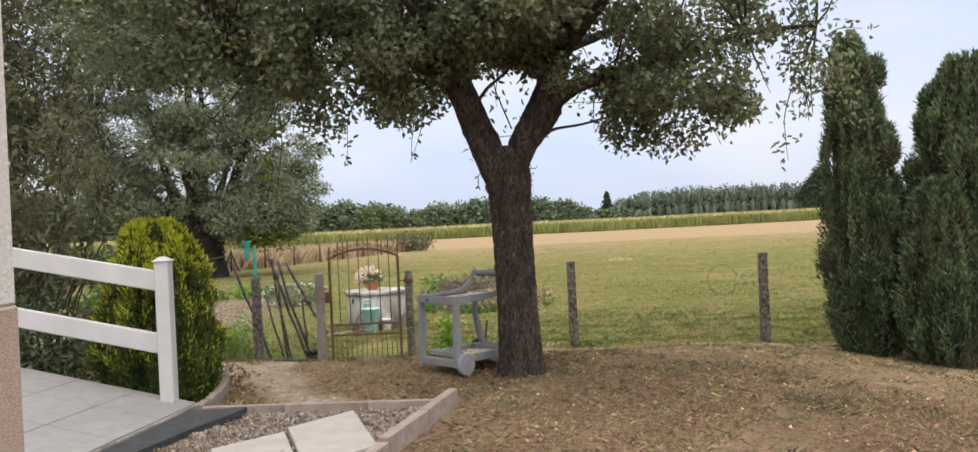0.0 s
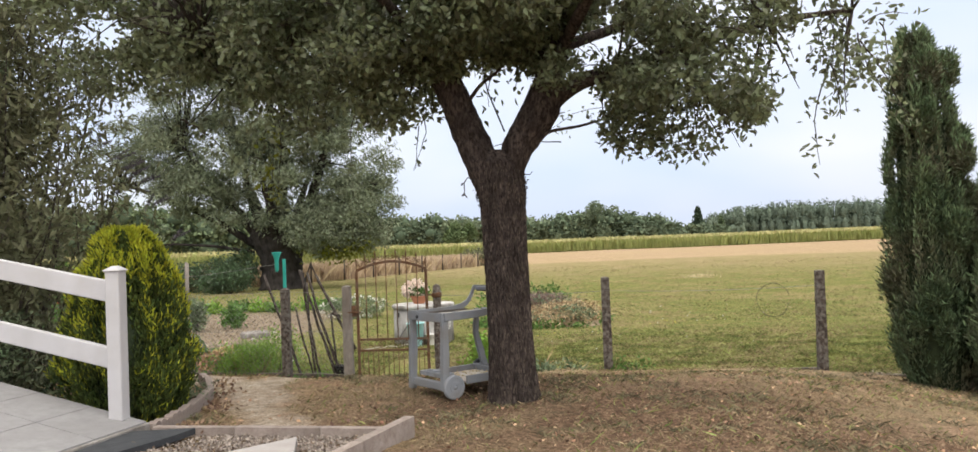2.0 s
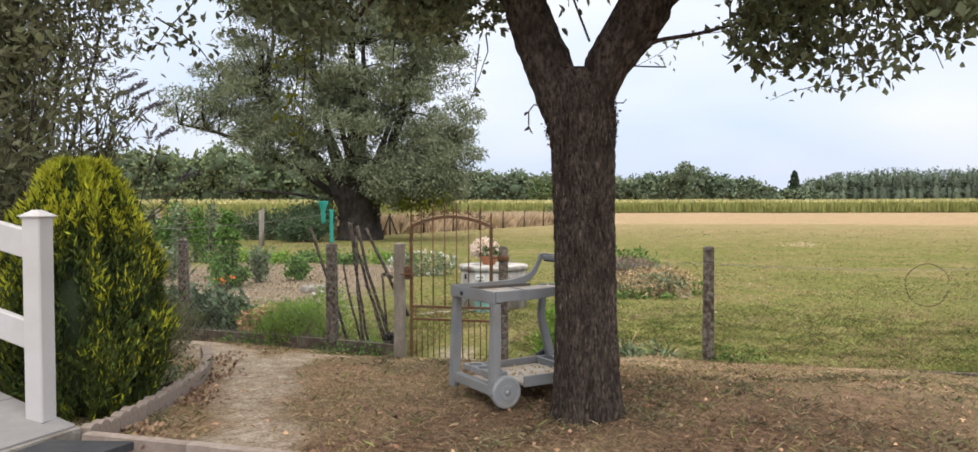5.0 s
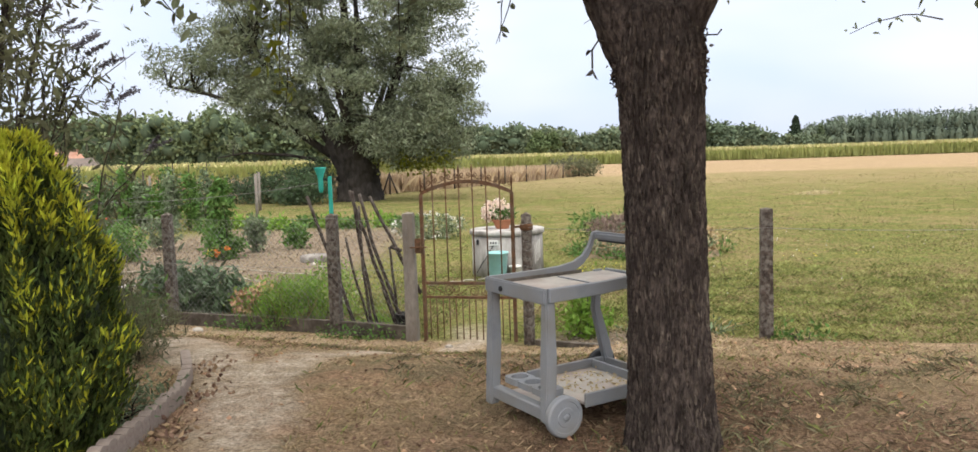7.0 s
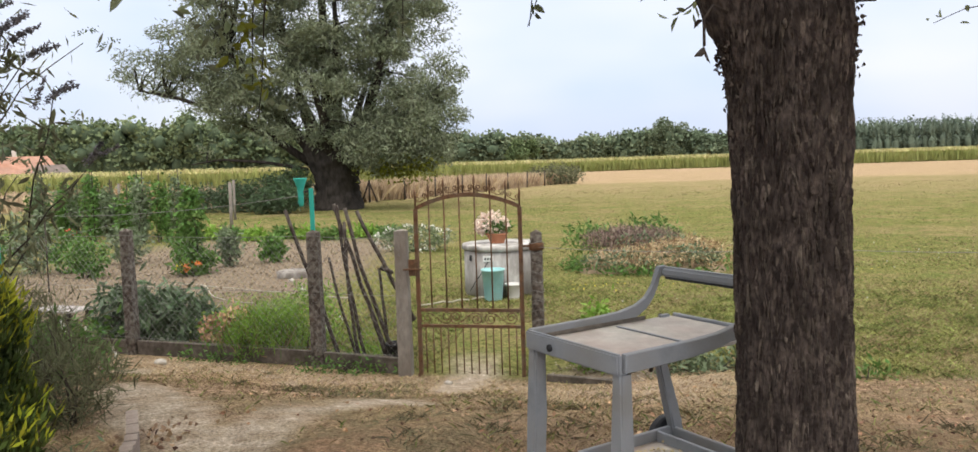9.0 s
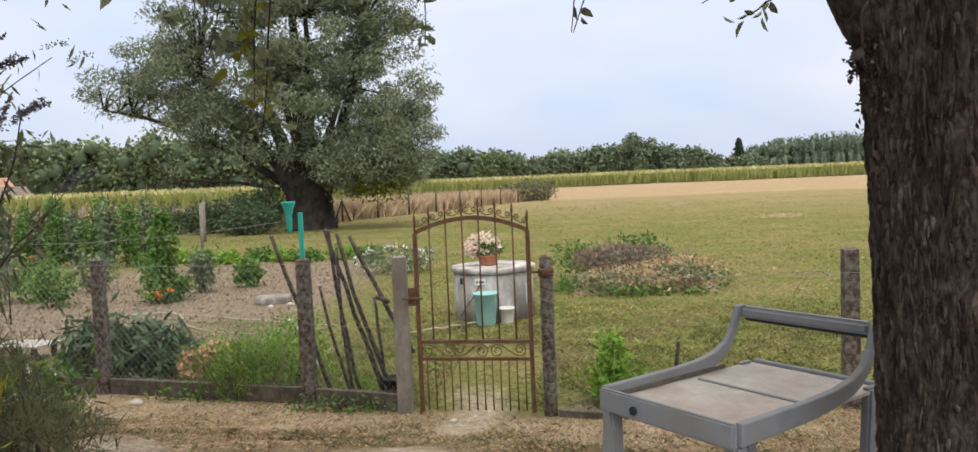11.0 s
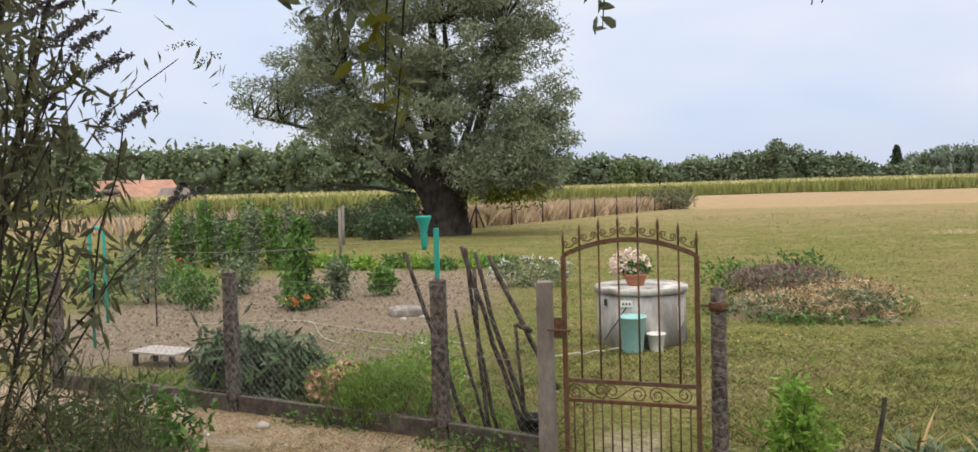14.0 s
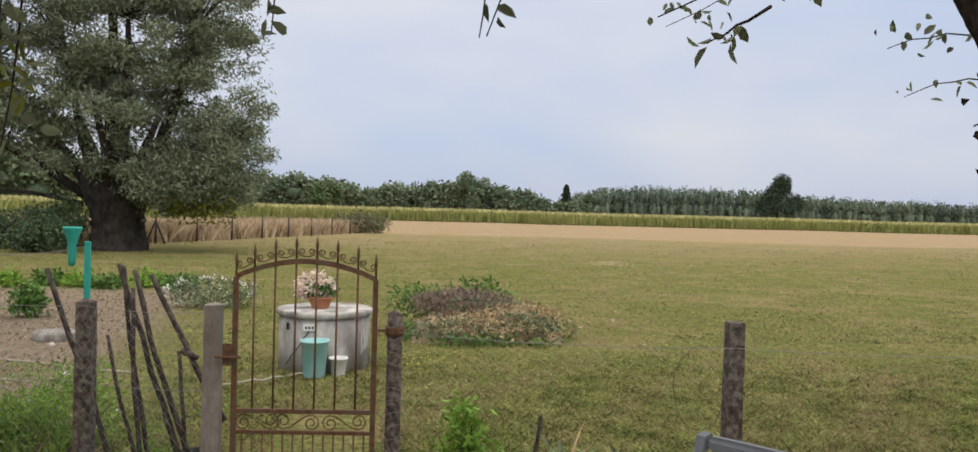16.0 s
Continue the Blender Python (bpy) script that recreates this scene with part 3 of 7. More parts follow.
def in_blobs(blobs, n, seed, shell=0.45):
    """Points inside ellipsoids (centre, radii, weight), thicker towards their skins."""
    r = np.random.default_rng(seed)
    w = np.array([b[2] for b in blobs], float)
    pick = r.choice(len(blobs), n, p=w / w.sum())
    d = r.normal(size=(n, 3))
    d /= np.linalg.norm(d, axis=1)[:, None]
    rad = r.uniform(shell, 1.0, n) ** 0.6
    c = np.array([b[0] for b in blobs], float)[pick]
    s = np.array([b[1] for b in blobs], float)[pick]
    return c + d * rad[:, None] * s


def clumps(points, per, size, seed):
    """Leaves gathered in little clumps round each point."""
    r = np.random.default_rng(seed)
    p = np.repeat(np.asarray(points, float), per, axis=0)
    return p + r.normal(size=p.shape) * size


def lumps(blobs, k, per, size, seed):
    """Leaves in rounded sprays on the skins of larger blobs, so that gaps and depth stay between them."""
    c = in_blobs(blobs, k, seed, 0.45)
    r = np.random.default_rng(seed + 500)
    sub = [(tuple(q), tuple(np.array(size) * r.uniform(0.6, 1.3)), 1) for q in c]
    return in_blobs(sub, k * per, seed + 1, 0.25)


def smooth_run(pts, rows):
    """Points along a run, rounded at its corners."""
    p = np.array(pts, float)
    q = np.stack([np.interp(np.linspace(0, len(p) - 1, rows), np.arange(len(p)), p[:, k]) for k in range(p.shape[1])], 1)
    for _ in range(max(2, rows // 12)):
        q[1:-1] = 0.25 * q[:-2] + 0.5 * q[1:-1] + 0.25 * q[2:]
    return q


def limb_mesh(pts, radii, sides):
    """A crooked branch with ridged bark."""
    rows = 70 if sides > 40 else 24
    q = smooth_run(np.column_stack([np.array(pts), radii]), rows)
    V, F = [], []
    for i in range(rows):
        d = Vector(q[min(i + 1, rows - 1), :3] - q[max(i - 1, 0), :3]).normalized()
        u = d.cross(Vector((0.1, 1, 0.05))).normalized()
        v = d.cross(u)
        p = Vector(q[i, :3])
        for k in range(sides):
            a = 2 * math.pi * k / sides
            n = u * math.cos(a) + v * math.sin(a)
            c = p * 7 + n * 6
            h = abs(noise.noise(c)) * 1.4 + 0.6 * noise.noise(c * 2.9) + 0.5 * noise.noise(p * 4 + n)
            V.append(p + n * q[i, 3] * (1 + 0.10 * (h - 0.4)))
    for i in range(rows - 1):
        for k in range(sides):
            k2 = (k + 1) % sides
            F.append((i * sides + k, i * sides + k2, (i + 1) * sides + k2, (i + 1) * sides + k))
    F.append(tuple(range((rows - 1) * sides, rows * sides)))
    return mesh_from("limb", V, F, M_BARK, True)


def plates(name, stem, girth, n, seed):
    """Small raised bark plates all round an upright stem, each with its own edges."""
    r = np.random.default_rng(seed)
    P, G = np.array(stem, float), np.array(girth, float)
    z = r.uniform(P[1, 2], P[-2, 2], n)
    a = r.uniform(0, 2 * np.pi, n)
    nx = np.stack([np.cos(a), np.sin(a), np.zeros(n)], 1)
    sx = np.stack([-np.sin(a), np.cos(a), r.normal(size=n) * 0.15], 1)
    up = np.stack([-np.sin(a) * 0.12 * r.normal(size=n), np.cos(a) * 0.12 * r.normal(size=n), np.ones(n)], 1)
    rad = np.interp(z, P[:, 2], G) * r.uniform(0.985, 1.035, n)
    c = np.stack([np.interp(z, P[:, 2], P[:, 0]), np.interp(z, P[:, 2], P[:, 1]), z], 1) + nx * rad[:, None]
    w, h = r.uniform(0.002, 0.007, n)[:, None], r.uniform(0.010, 0.042, n)[:, None]
    rise = r.uniform(0.001, 0.005, n)[:, None]
    rim = [(-0.2, -1.0), (0.7, -0.6), (1.0, 0.3), (0.2, 1.0), (-0.8, 0.6), (-1.0, -0.4)]
    v = [c + sx * w * x * r.uniform(0.7, 1.3, (n, 1)) + up * h * y * r.uniform(0.8, 1.2, (n, 1)) - nx * 0.004 for x, y in rim]
    v += [c + up * h * 0.45 + nx * rise, c - up * h * 0.45 + nx * rise]
    V = np.stack(v, 1).reshape(-1, 3)
    tri = np.array([(0, 1, 7), (1, 2, 7), (2, 6, 7), (2, 3, 6), (3, 4, 6), (4, 5, 6), (5, 7, 6), (5, 0, 7)])
    F = (np.arange(n)[:, None, None] * 8 + tri).reshape(-1, 3)
    return mesh_from(name, V, F.tolist(), M_PLATE)


def make_main_tree():
    t = thing("fruit_tree", "old fruit tree with ridged brown bark and dark green leaves", "tree", (2.345, -4.36, float(ground_z(2.345, -4.36)) - 0.04))
    z0 = t.location.z
    L = lambda x, y, z: (x - 2.26, y + 4.5, z - z0)
    W = lambda x, z, y=-4.36: (x - 2.345, y + 4.36, z - z0)
    stem = [W(2.338, z0 - 0.1), W(2.338, z0 + 0.03), W(2.335, z0 + 0.2), W(2.328, 1.2), W(2.318, 1.75), W(2.312, 2.1), W(2.302, 2.28), W(2.285, 2.42), W(2.28, 2.52)]
    girth = [0.24, 0.205, 0.176, 0.160, 0.159, 0.168, 0.182, 0.165, 0.11]
    part("trunk", trunk_mesh("trunk", stem, girth, M_BARK, sides=150, rows=190, ridge=0.08, freq=22.0), t)
    part("bark_plate_work", plates("bark_plates", stem, girth, 5600, 31), t, "scaly grey-brown bark plates", kind="stuff")
    main = [
        ([W(2.29, 2.12), W(2.195, 2.36), W(2.11, 2.58), W(2.03, 2.78), W(1.955, 2.98), W(1.89, 3.15), W(1.80, 3.42), W(1.62, 3.95, -4.2), W(1.45, 4.75, -4.1)], [0.11, 0.132, 0.128, 0.118, 0.114, 0.108, 0.098, 0.066, 0.03], 48),
        ([W(2.33, 2.12), W(2.38, 2.38), W(2.45, 2.56), W(2.565, 2.71), W(2.645, 2.85), W(2.70, 3.02), W(2.745, 3.2), W(2.80, 3.45), W(2.95, 4.0, -4.3), W(3.15, 4.8, -4.3)], [0.10, 0.108, 0.118, 0.138, 0.140, 0.118, 0.104, 0.09, 0.055, 0.03], 48),
        ([W(2.66, 2.86), W(2.90, 3.0, -4.4), W(3.2, 3.07, -4.42), W(3.7, 3.2, -4.46), W(4.3, 3.36, -4.46), W(4.9, 3.4, -4.46)], [0.09, 0.066, 0.05, 0.04, 0.028, 0.015], 20),
        ([W(2.47, 2.42, -4.4), W(2.56, 2.54, -4.42), W(2.68, 2.64, -4.45), W(2.92, 2.66, -4.48), W(3.25, 2.74, -4.5)], [0.016, 0.014, 0.012, 0.010, 0.006], 10),
        ([W(2.08, 2.9, -4.4), W(2.18, 3.02, -4.42), W(2.33, 3.12, -4.44), W(2.44, 3.28, -4.44)], [0.016, 0.014, 0.011, 0.008], 10),
        ([W(2.35, 2.66, -4.4), W(2.29, 2.82, -4.4), W(2.23, 2.98, -4.4), W(2.2, 3.2, -4.4)], [0.006, 0.006, 0.005, 0.004], 8),
        ([L(1.9, -4.45, 3.1), L(1.4, -4.7, 3.4), L(0.8, -4.9, 3.5), L(0.1, -5.0, 3.4)], [0.06, 0.045, 0.03, 0.015], 14),
        ([L(1.8, -4.4, 3.35), L(1.3, -3.6, 3.6), L(0.7, -3.0, 3.6), L(0.2, -2.6, 3.3)], [0.05, 0.04, 0.028, 0.014], 14),
        ([L(2.68, -4.45, 3.2), L(2.95, -5.3, 3.5), L(3.1, -6.2, 3.7), L(3.0, -7.0, 3.6)], [0.05, 0.04, 0.03, 0.015], 14),
        ([L(2.68, -4.4, 3.3), L(3.4, -3.6, 3.7), L(3.9, -2.8, 3.7), L(4.1, -2.1, 3.4), L(4.2, -1.7, 3.0)], [0.05, 0.035, 0.02, 0.012, 0.006], 14),
        ([L(1.75, -4.4, 3.35), L(1.5, -5.4, 3.5), L(1.2, -6.3, 3.6)], [0.045, 0.03, 0.014], 14),
    ]
    joints = []
    for pp, rad, sides in main:
        part("limb", limb_mesh(pp, rad, sides), t)
        if sides > 10:
            joints += pp[2:] if sides < 40 else pp[6:]
    burrs = []
    r = np.random.default_rng(33)
    for cx, cz, n in ((2.125, 2.22, 120), (2.475, 2.20, 160), (2.48, 2.28, 80), (2.03, 2.55, 60), (2.15, 2.12, 60)):
        burrs.append(np.array(W(cx, cz)) + r.normal(size=(n, 3)) * np.array([0.007, 0.05, 0.04]))
    part("burr_work", leaf_cloud("burrs", np.concatenate(burrs), 0.017, 0.014, M_PLATE, 0, 34, 0.4), t, "rough bark burrs", kind="stuff")
    curl = [W(2.12, 2.30, -4.52), W(2.075, 2.31, -4.58), W(2.05, 2.27, -4.6), W(2.05, 2.2, -4.6)]
    hook = [W(2.48, 2.33, -4.4), W(2.53, 2.325, -4.42), W(2.545, 2.345, -4.42)]
    part("dead_twig_work", tubes("dead_twigs", [(curl, 0.004), (hook, 0.003)], M_TWIG, 6), t, kind="stuff")
    part("withered_leaves", leaf_cloud("withered_leaves", np.array([curl[2], curl[3], curl[3]]), 0.05, 0.026, M_TWIG, 2.0, 35, nice=True), t, "shrivelled dark leaves", kind="stuff")
    lo = [
        ((3.5, -4.5, 2.8), (0.75, 1.0, 0.38), 0.95), ((3.2, -4.4, 3.2), (0.8, 1.1, 0.5), 0.8), ((2.25, -4.55, 3.42), (0.5, 0.5, 0.26), 0.8), ((4.0, -4.6, 3.2), (0.75, 0.9, 0.5), 0.32),
        ((4.65, -4.6, 2.85), (0.3, 0.4, 0.5), 0.10), ((4.75, -4.6, 3.45), (0.4, 0.6, 0.45), 0.12), ((1.45, -4.5, 3.15), (0.42, 1.0, 0.33), 0.6), ((0.85, -4.6, 3.25), (0.75, 1.1, 0.48), 0.8),
        ((0.25, -4.4, 3.25), (0.45, 0.8, 0.4), 0.3), ((0.2, -5.0, 3.6), (0.75, 1.0, 0.5), 0.8), ((0.0, -3.7, 3.75), (0.9, 0.8, 0.55), 0.8), ((0.9, -3.4, 3.7), (0.9, 0.7, 0.45), 0.7), ((3.4, -3.5, 3.75), (1.0, 0.6, 0.4), 0.25),
        ((2.2, -4.9, 3.55), (0.9, 0.7, 0.4), 1.5), ((2.3, -4.5, 3.7), (1.6, 1.4, 0.6), 2.2), ((2.4, -5.9, 3.7), (1.5, 0.9, 0.5), 1.3), ((2.3, -4.5, 4.8), (2.1, 1.9, 0.9), 2.0), ((3.6, -4.5, 4.0), (1.2, 1.3, 0.7), 1.1), ((-0.65, -4.7, 3.75), (0.8, 0.9, 0.5), 0.9), ((-0.5, -4.5, 4.5), (1.0, 1.2, 0.6), 1.0), ((0.8, -4.5, 4.1), (1.1, 1.3, 0.7), 1.1),
    ]
    blobs = [(L(*c), r, w) for c, r, w in lo]
    twigs_at = in_blobs(blobs, 620, 11, 0.15)
    runs, tips = limbs_to(joints, twigs_at[:420], 0.012, 40, 0.06)
    part("twig_work", tubes("twig_work", runs, M_TWIG, 5), t, kind="stuff")
    pts = np.concatenate([lumps(blobs, 285, 270, (0.25, 0.25, 0.18), 12), clumps(np.array(tips)[::2], 6, 0.06, 14)])
    west = [(L(*c), r, w) for c, r, w in [((0.9, -4.6, 3.25), (0.8, 0.9, 0.5), 1), ((0.35, -4.7, 3.35), (0.7, 0.9, 0.6), 1.3), ((1.2, -5.2, 3.7), (0.9, 0.8, 0.5), 0.9)]]
    pts = np.concatenate([pts, lumps(west, 40, 120, (0.26, 0.26, 0.22), 17)])
    pts = pts[(pts[:, 2] > 2.2 - z0) & ((pts[:, 1] < 0.85) | (pts[:, 2] > 3.15 - z0)) & ((pts[:, 1] < 0.2) | (pts[:, 2] > 2.82 - z0))]
    part("crown", leaf_cloud("crown", pts, 0.056, 0.034, M_LEAF, 0.35, 15), t, kind="stuff")
    # thin hanging sprays at the rim of the crown
    sprays = [((0.75, -3.12, 3.1), (0.69, -3.1, 2.55), 26, 0.038), ((1.38, -3.2, 2.95), (1.33, -3.18, 2.55), 3, 0.012), ((4.15, -1.6, 3.2), (2.48, -1.38, 3.06), 46, 0.06), ((4.2, -1.8, 3.0), (3.5, -1.8, 2.9), 16, 0.05), ((4.2, -1.8, 2.72), (3.6, -1.8, 2.66), 12, 0.03),
              ((4.6, -4.6, 2.9), (4.57, -4.5, 2.3), 34, 0.06), ((4.9, -4.6, 3.3), (5.2, -4.6, 3.35), 26, 0.06), ((5.0, -4.6, 3.3), (5.05, -4.6, 2.9), 20, 0.05), ((0.12, -3.35, 3.25), (-0.03, -3.28, 2.30), 60, 0.06), ((0.1, -3.4, 3.2), (-0.2, -3.32, 2.55), 110, 0.08), ((0.1, -3.4, 3.1), (0.0, -3.3, 2.16), 22, 0.03), ((-0.15, -4.78, 2.85), (0.24, -4.75, 2.50), 34, 0.05), ((1.45, -3.3, 3.0), (1.34, -3.34, 2.52), 4, 0.012), ((2.7, -3.3, 2.72), (1.84, -3.34, 2.60), 7, 0.02), ((2.2, -3.3, 2.66), (1.99, -3.34, 2.53), 9, 0.03),
              ((0.1, -4.6, 3.1), (-0.3, -4.6, 2.7), 30, 0.05), ((2.3, -4.5, 3.35), (2.15, -4.5, 2.86), 34, 0.07), ((2.5, -4.6, 3.3), (2.35, -4.6, 2.95), 20, 0.05), ((0.8, -4.5, 3.1), (0.72, -4.5, 2.55), 44, 0.07), ((1.35, -4.5, 3.1), (1.42, -4.5, 2.72), 12, 0.03)]
    wires, leaves, yellow = [], [], []
    r = np.random.default_rng(21)
    for _ in range(26):
        x, y, z = r.uniform(3.3, 5.0), r.uniform(-5.2, -4.1), r.uniform(2.9, 3.9)
        sprays.append(((x, y, z), (x + r.uniform(0.0, 0.35), y + r.uniform(-0.2, 0.2), z - r.uniform(0.15, 0.65)), int(r.integers(14, 40)), 0.05))
    for i, (a, b, n, spread_) in enumerate(sprays):
        run = bend(L(*a), L(*b), 8, 0.08, 70 + i)
        wires.append((run, list(np.linspace(0.006, 0.002, 8))))
        u = r.uniform(0.25, 1.0, n) * 7
        q = np.array([[np.interp(k, range(8), [p[m] for p in run]) for m in range(3)] for k in u]) + r.normal(size=(n, 3)) * spread_
        (yellow if i in (8,) else leaves).append(q)
    part("hanging_twig_work", tubes("hanging_twigs", wires, M_TWIG, 5), t, kind="stuff")
    part("hanging_leaves", leaf_cloud("hanging_leaves", np.concatenate(leaves), 0.060, 0.030, M_LEAF, 0.6, 22, nice=True), t, kind="stuff")
    # This spray gets a yellower leaf colour to look sunlit.
    part("sunlit_leaves", leaf_cloud("sunlit_leaves", np.concatenate(yellow), 0.072, 0.036, M_LEAFY, 0.6, 23, nice=True), t, "hanging leaves coloured yellow-green as if sunlit", kind="stuff")


make_main_tree()


def make_willow():
    t = thing("willow", "broad old willow with grey-green leaves and thick forked trunk", "tree", (-11.1, 28, 0))
    part("trunk", trunk_mesh("willow_trunk", [(0.05, 0, -0.2), (0.03, 0, 0.15), (0, 0, 0.9), (-0.08, 0, 1.7), (-0.2, 0, 2.6), (-0.3, 0, 3.2)], [1.35, 1.14, 0.98, 1.08, 1.32, 1.15], M_WBARK, 36, 40, 0.16, 8, 7), t)
    stems = [
        [(-0.3, 0, 2.3), (-0.35, 0, 4.5), (-0.4, 0.2, 7.5), (-0.5, 0.3, 12.5)], [(0.5, 0.2, 2.4), (1.5, 0, 4.2), (2.3, 0, 6.5), (2.8, 0, 9)], [(0.1, -0.4, 2.4), (0.3, -0.5, 4.8), (0.5, -0.6, 7.5), (0.4, -0.5, 9.5)],
        [(-1, 0, 2.4), (-2.3, -0.2, 4.2), (-3.8, -0.2, 6.0), (-5.0, -0.3, 7.5)], [(-1.2, -0.2, 2.2), (-3.0, -0.4, 3.5), (-5.2, -0.5, 4.6), (-7.6, -0.4, 5.5), (-9.6, -0.3, 5.9)], [(-1.3, -0.3, 1.9), (-3.2, -0.6, 2.3), (-5.4, -0.7, 2.5), (-7.0, -0.6, 2.3)],
        [(0.7, 0, 2.3), (2.2, -0.3, 3.6), (3.8, -0.3, 4.6), (5.0, -0.2, 5.0)], [(0, 0.8, 2.5), (0.3, 2.2, 4.5), (0.6, 3.5, 6.5)], [(-0.8, 0.5, 2.5), (-2, 2, 4.5), (-3.2, 3, 6.5)], [(0, -0.8, 2.4), (0.2, -2.0, 4.2), (0.2, -3.2, 5.6)], [(-0.9, 0, 2.6), (-1.6, 0, 5), (-2.2, 0, 8)],
    ]
    radii = [0.42, 0.38, 0.34, 0.28, 0.19, 0.10, 0.30, 0.3, 0.3, 0.3, 0.3]
    joints = []
    for pts, r0 in zip(stems, radii):
        k = len(pts)
        P = np.array([[np.interp(u, range(k), [q[m] for q in pts]) for m in range(3)] for u in np.linspace(0, k - 1, 12)])
        v, f = tube_data(P, list(np.linspace(r0, r0 * 0.25, 12)), 10, True, 0.3, 2)
        part("limb", mesh_from("willow_limb", v, f, M_WBARK, True), t)
        joints += [tuple(p) for p in P[4:]]
    blobs = [((0.4, 0, 8.5), (3.6, 3.2, 3.2), 2.0), ((3.6, 0, 6.6), (2.2, 2.6, 2.8), 1.6), ((3.9, -0.4, 4.0), (2.0, 2.2, 1.9), 1.5), ((2.7, -1.2, 2.9), (1.8, 1.5, 1.3), 1.1), ((4.6, 0, 2.4), (1.0, 1.2, 0.9), 0.3),
             ((-3.6, 0, 7.2), (3.0, 2.8, 2.4), 1.7), ((-6.2, 0, 6.6), (2.2, 2.0, 1.4), 0.7), ((-8.9, -0.2, 6.6), (1.6, 1.4, 1.1), 0.45), ((-7.0, 0, 8.3), (1.7, 1.7, 1.1), 0.5), ((-4.0, -0.5, 5.0), (2.4, 2.0, 1.2), 0.9), ((-2.2, -1.2, 4.3), (1.6, 1.5, 1.0), 0.5), ((-4.8, 0, 12.8), (2.8, 2.6, 1.8), 1.4), ((-5.5, -0.5, 3.0), (1.6, 1.2, 0.4), 0.04), ((0.2, -2.2, 5.4), (1.6, 1.2, 1.6), 0.5), ((0.2, 0.8, 6.8), (2.2, 1.8, 2.6), 0.8), ((0.9, -1.5, 3.4), (1.5, 0.9, 1.0), 0.4), ((-0.5, 0, 11.4), (4.6, 3.6, 1.9), 2.2), ((-0.6, 0, 14.2), (4.2, 3.2, 2.0), 2.2), ((-4.2, 0, 10.2), (2.6, 2.6, 2.2), 1.4), ((3.4, 0, 10.2), (2.4, 2.4, 2.2), 1.3)]
    targets = in_blobs(blobs, 420, 31, 0.2)
    runs, tips = limbs_to(joints, targets, 0.05, 90, 0.08)
    part("branch_work", tubes("branch_work", runs, M_WBARK, 5), t, kind="stuff")
    pts = np.concatenate([lumps(blobs, 520, 215, (0.8, 0.8, 0.48), 32), clumps(in_blobs(blobs, 1100, 33, 0.45), 20, 0.24, 36), clumps(np.array(tips)[::2], 14, 0.22, 34)])
    pts = pts[pts[:, 2] > 1.3]
    part("crown", leaf_cloud("willow_crown", pts, 0.23, 0.06, M_WILLOWLEAF, 0.25, 35), t, kind="stuff")
    low = clumps(in_blobs([((3.4, -1.2, 1.9), (1.8, 1.0, 0.6), 1)], 60, 36, 0.2), 9, 0.2, 37)
    part("low_growth", leaf_cloud("low_shoots", low, 0.24, 0.1, M_LEAFY, 0.4, 38), t, "yellow-green shoots low on the crown", kind="stuff")


make_willow()


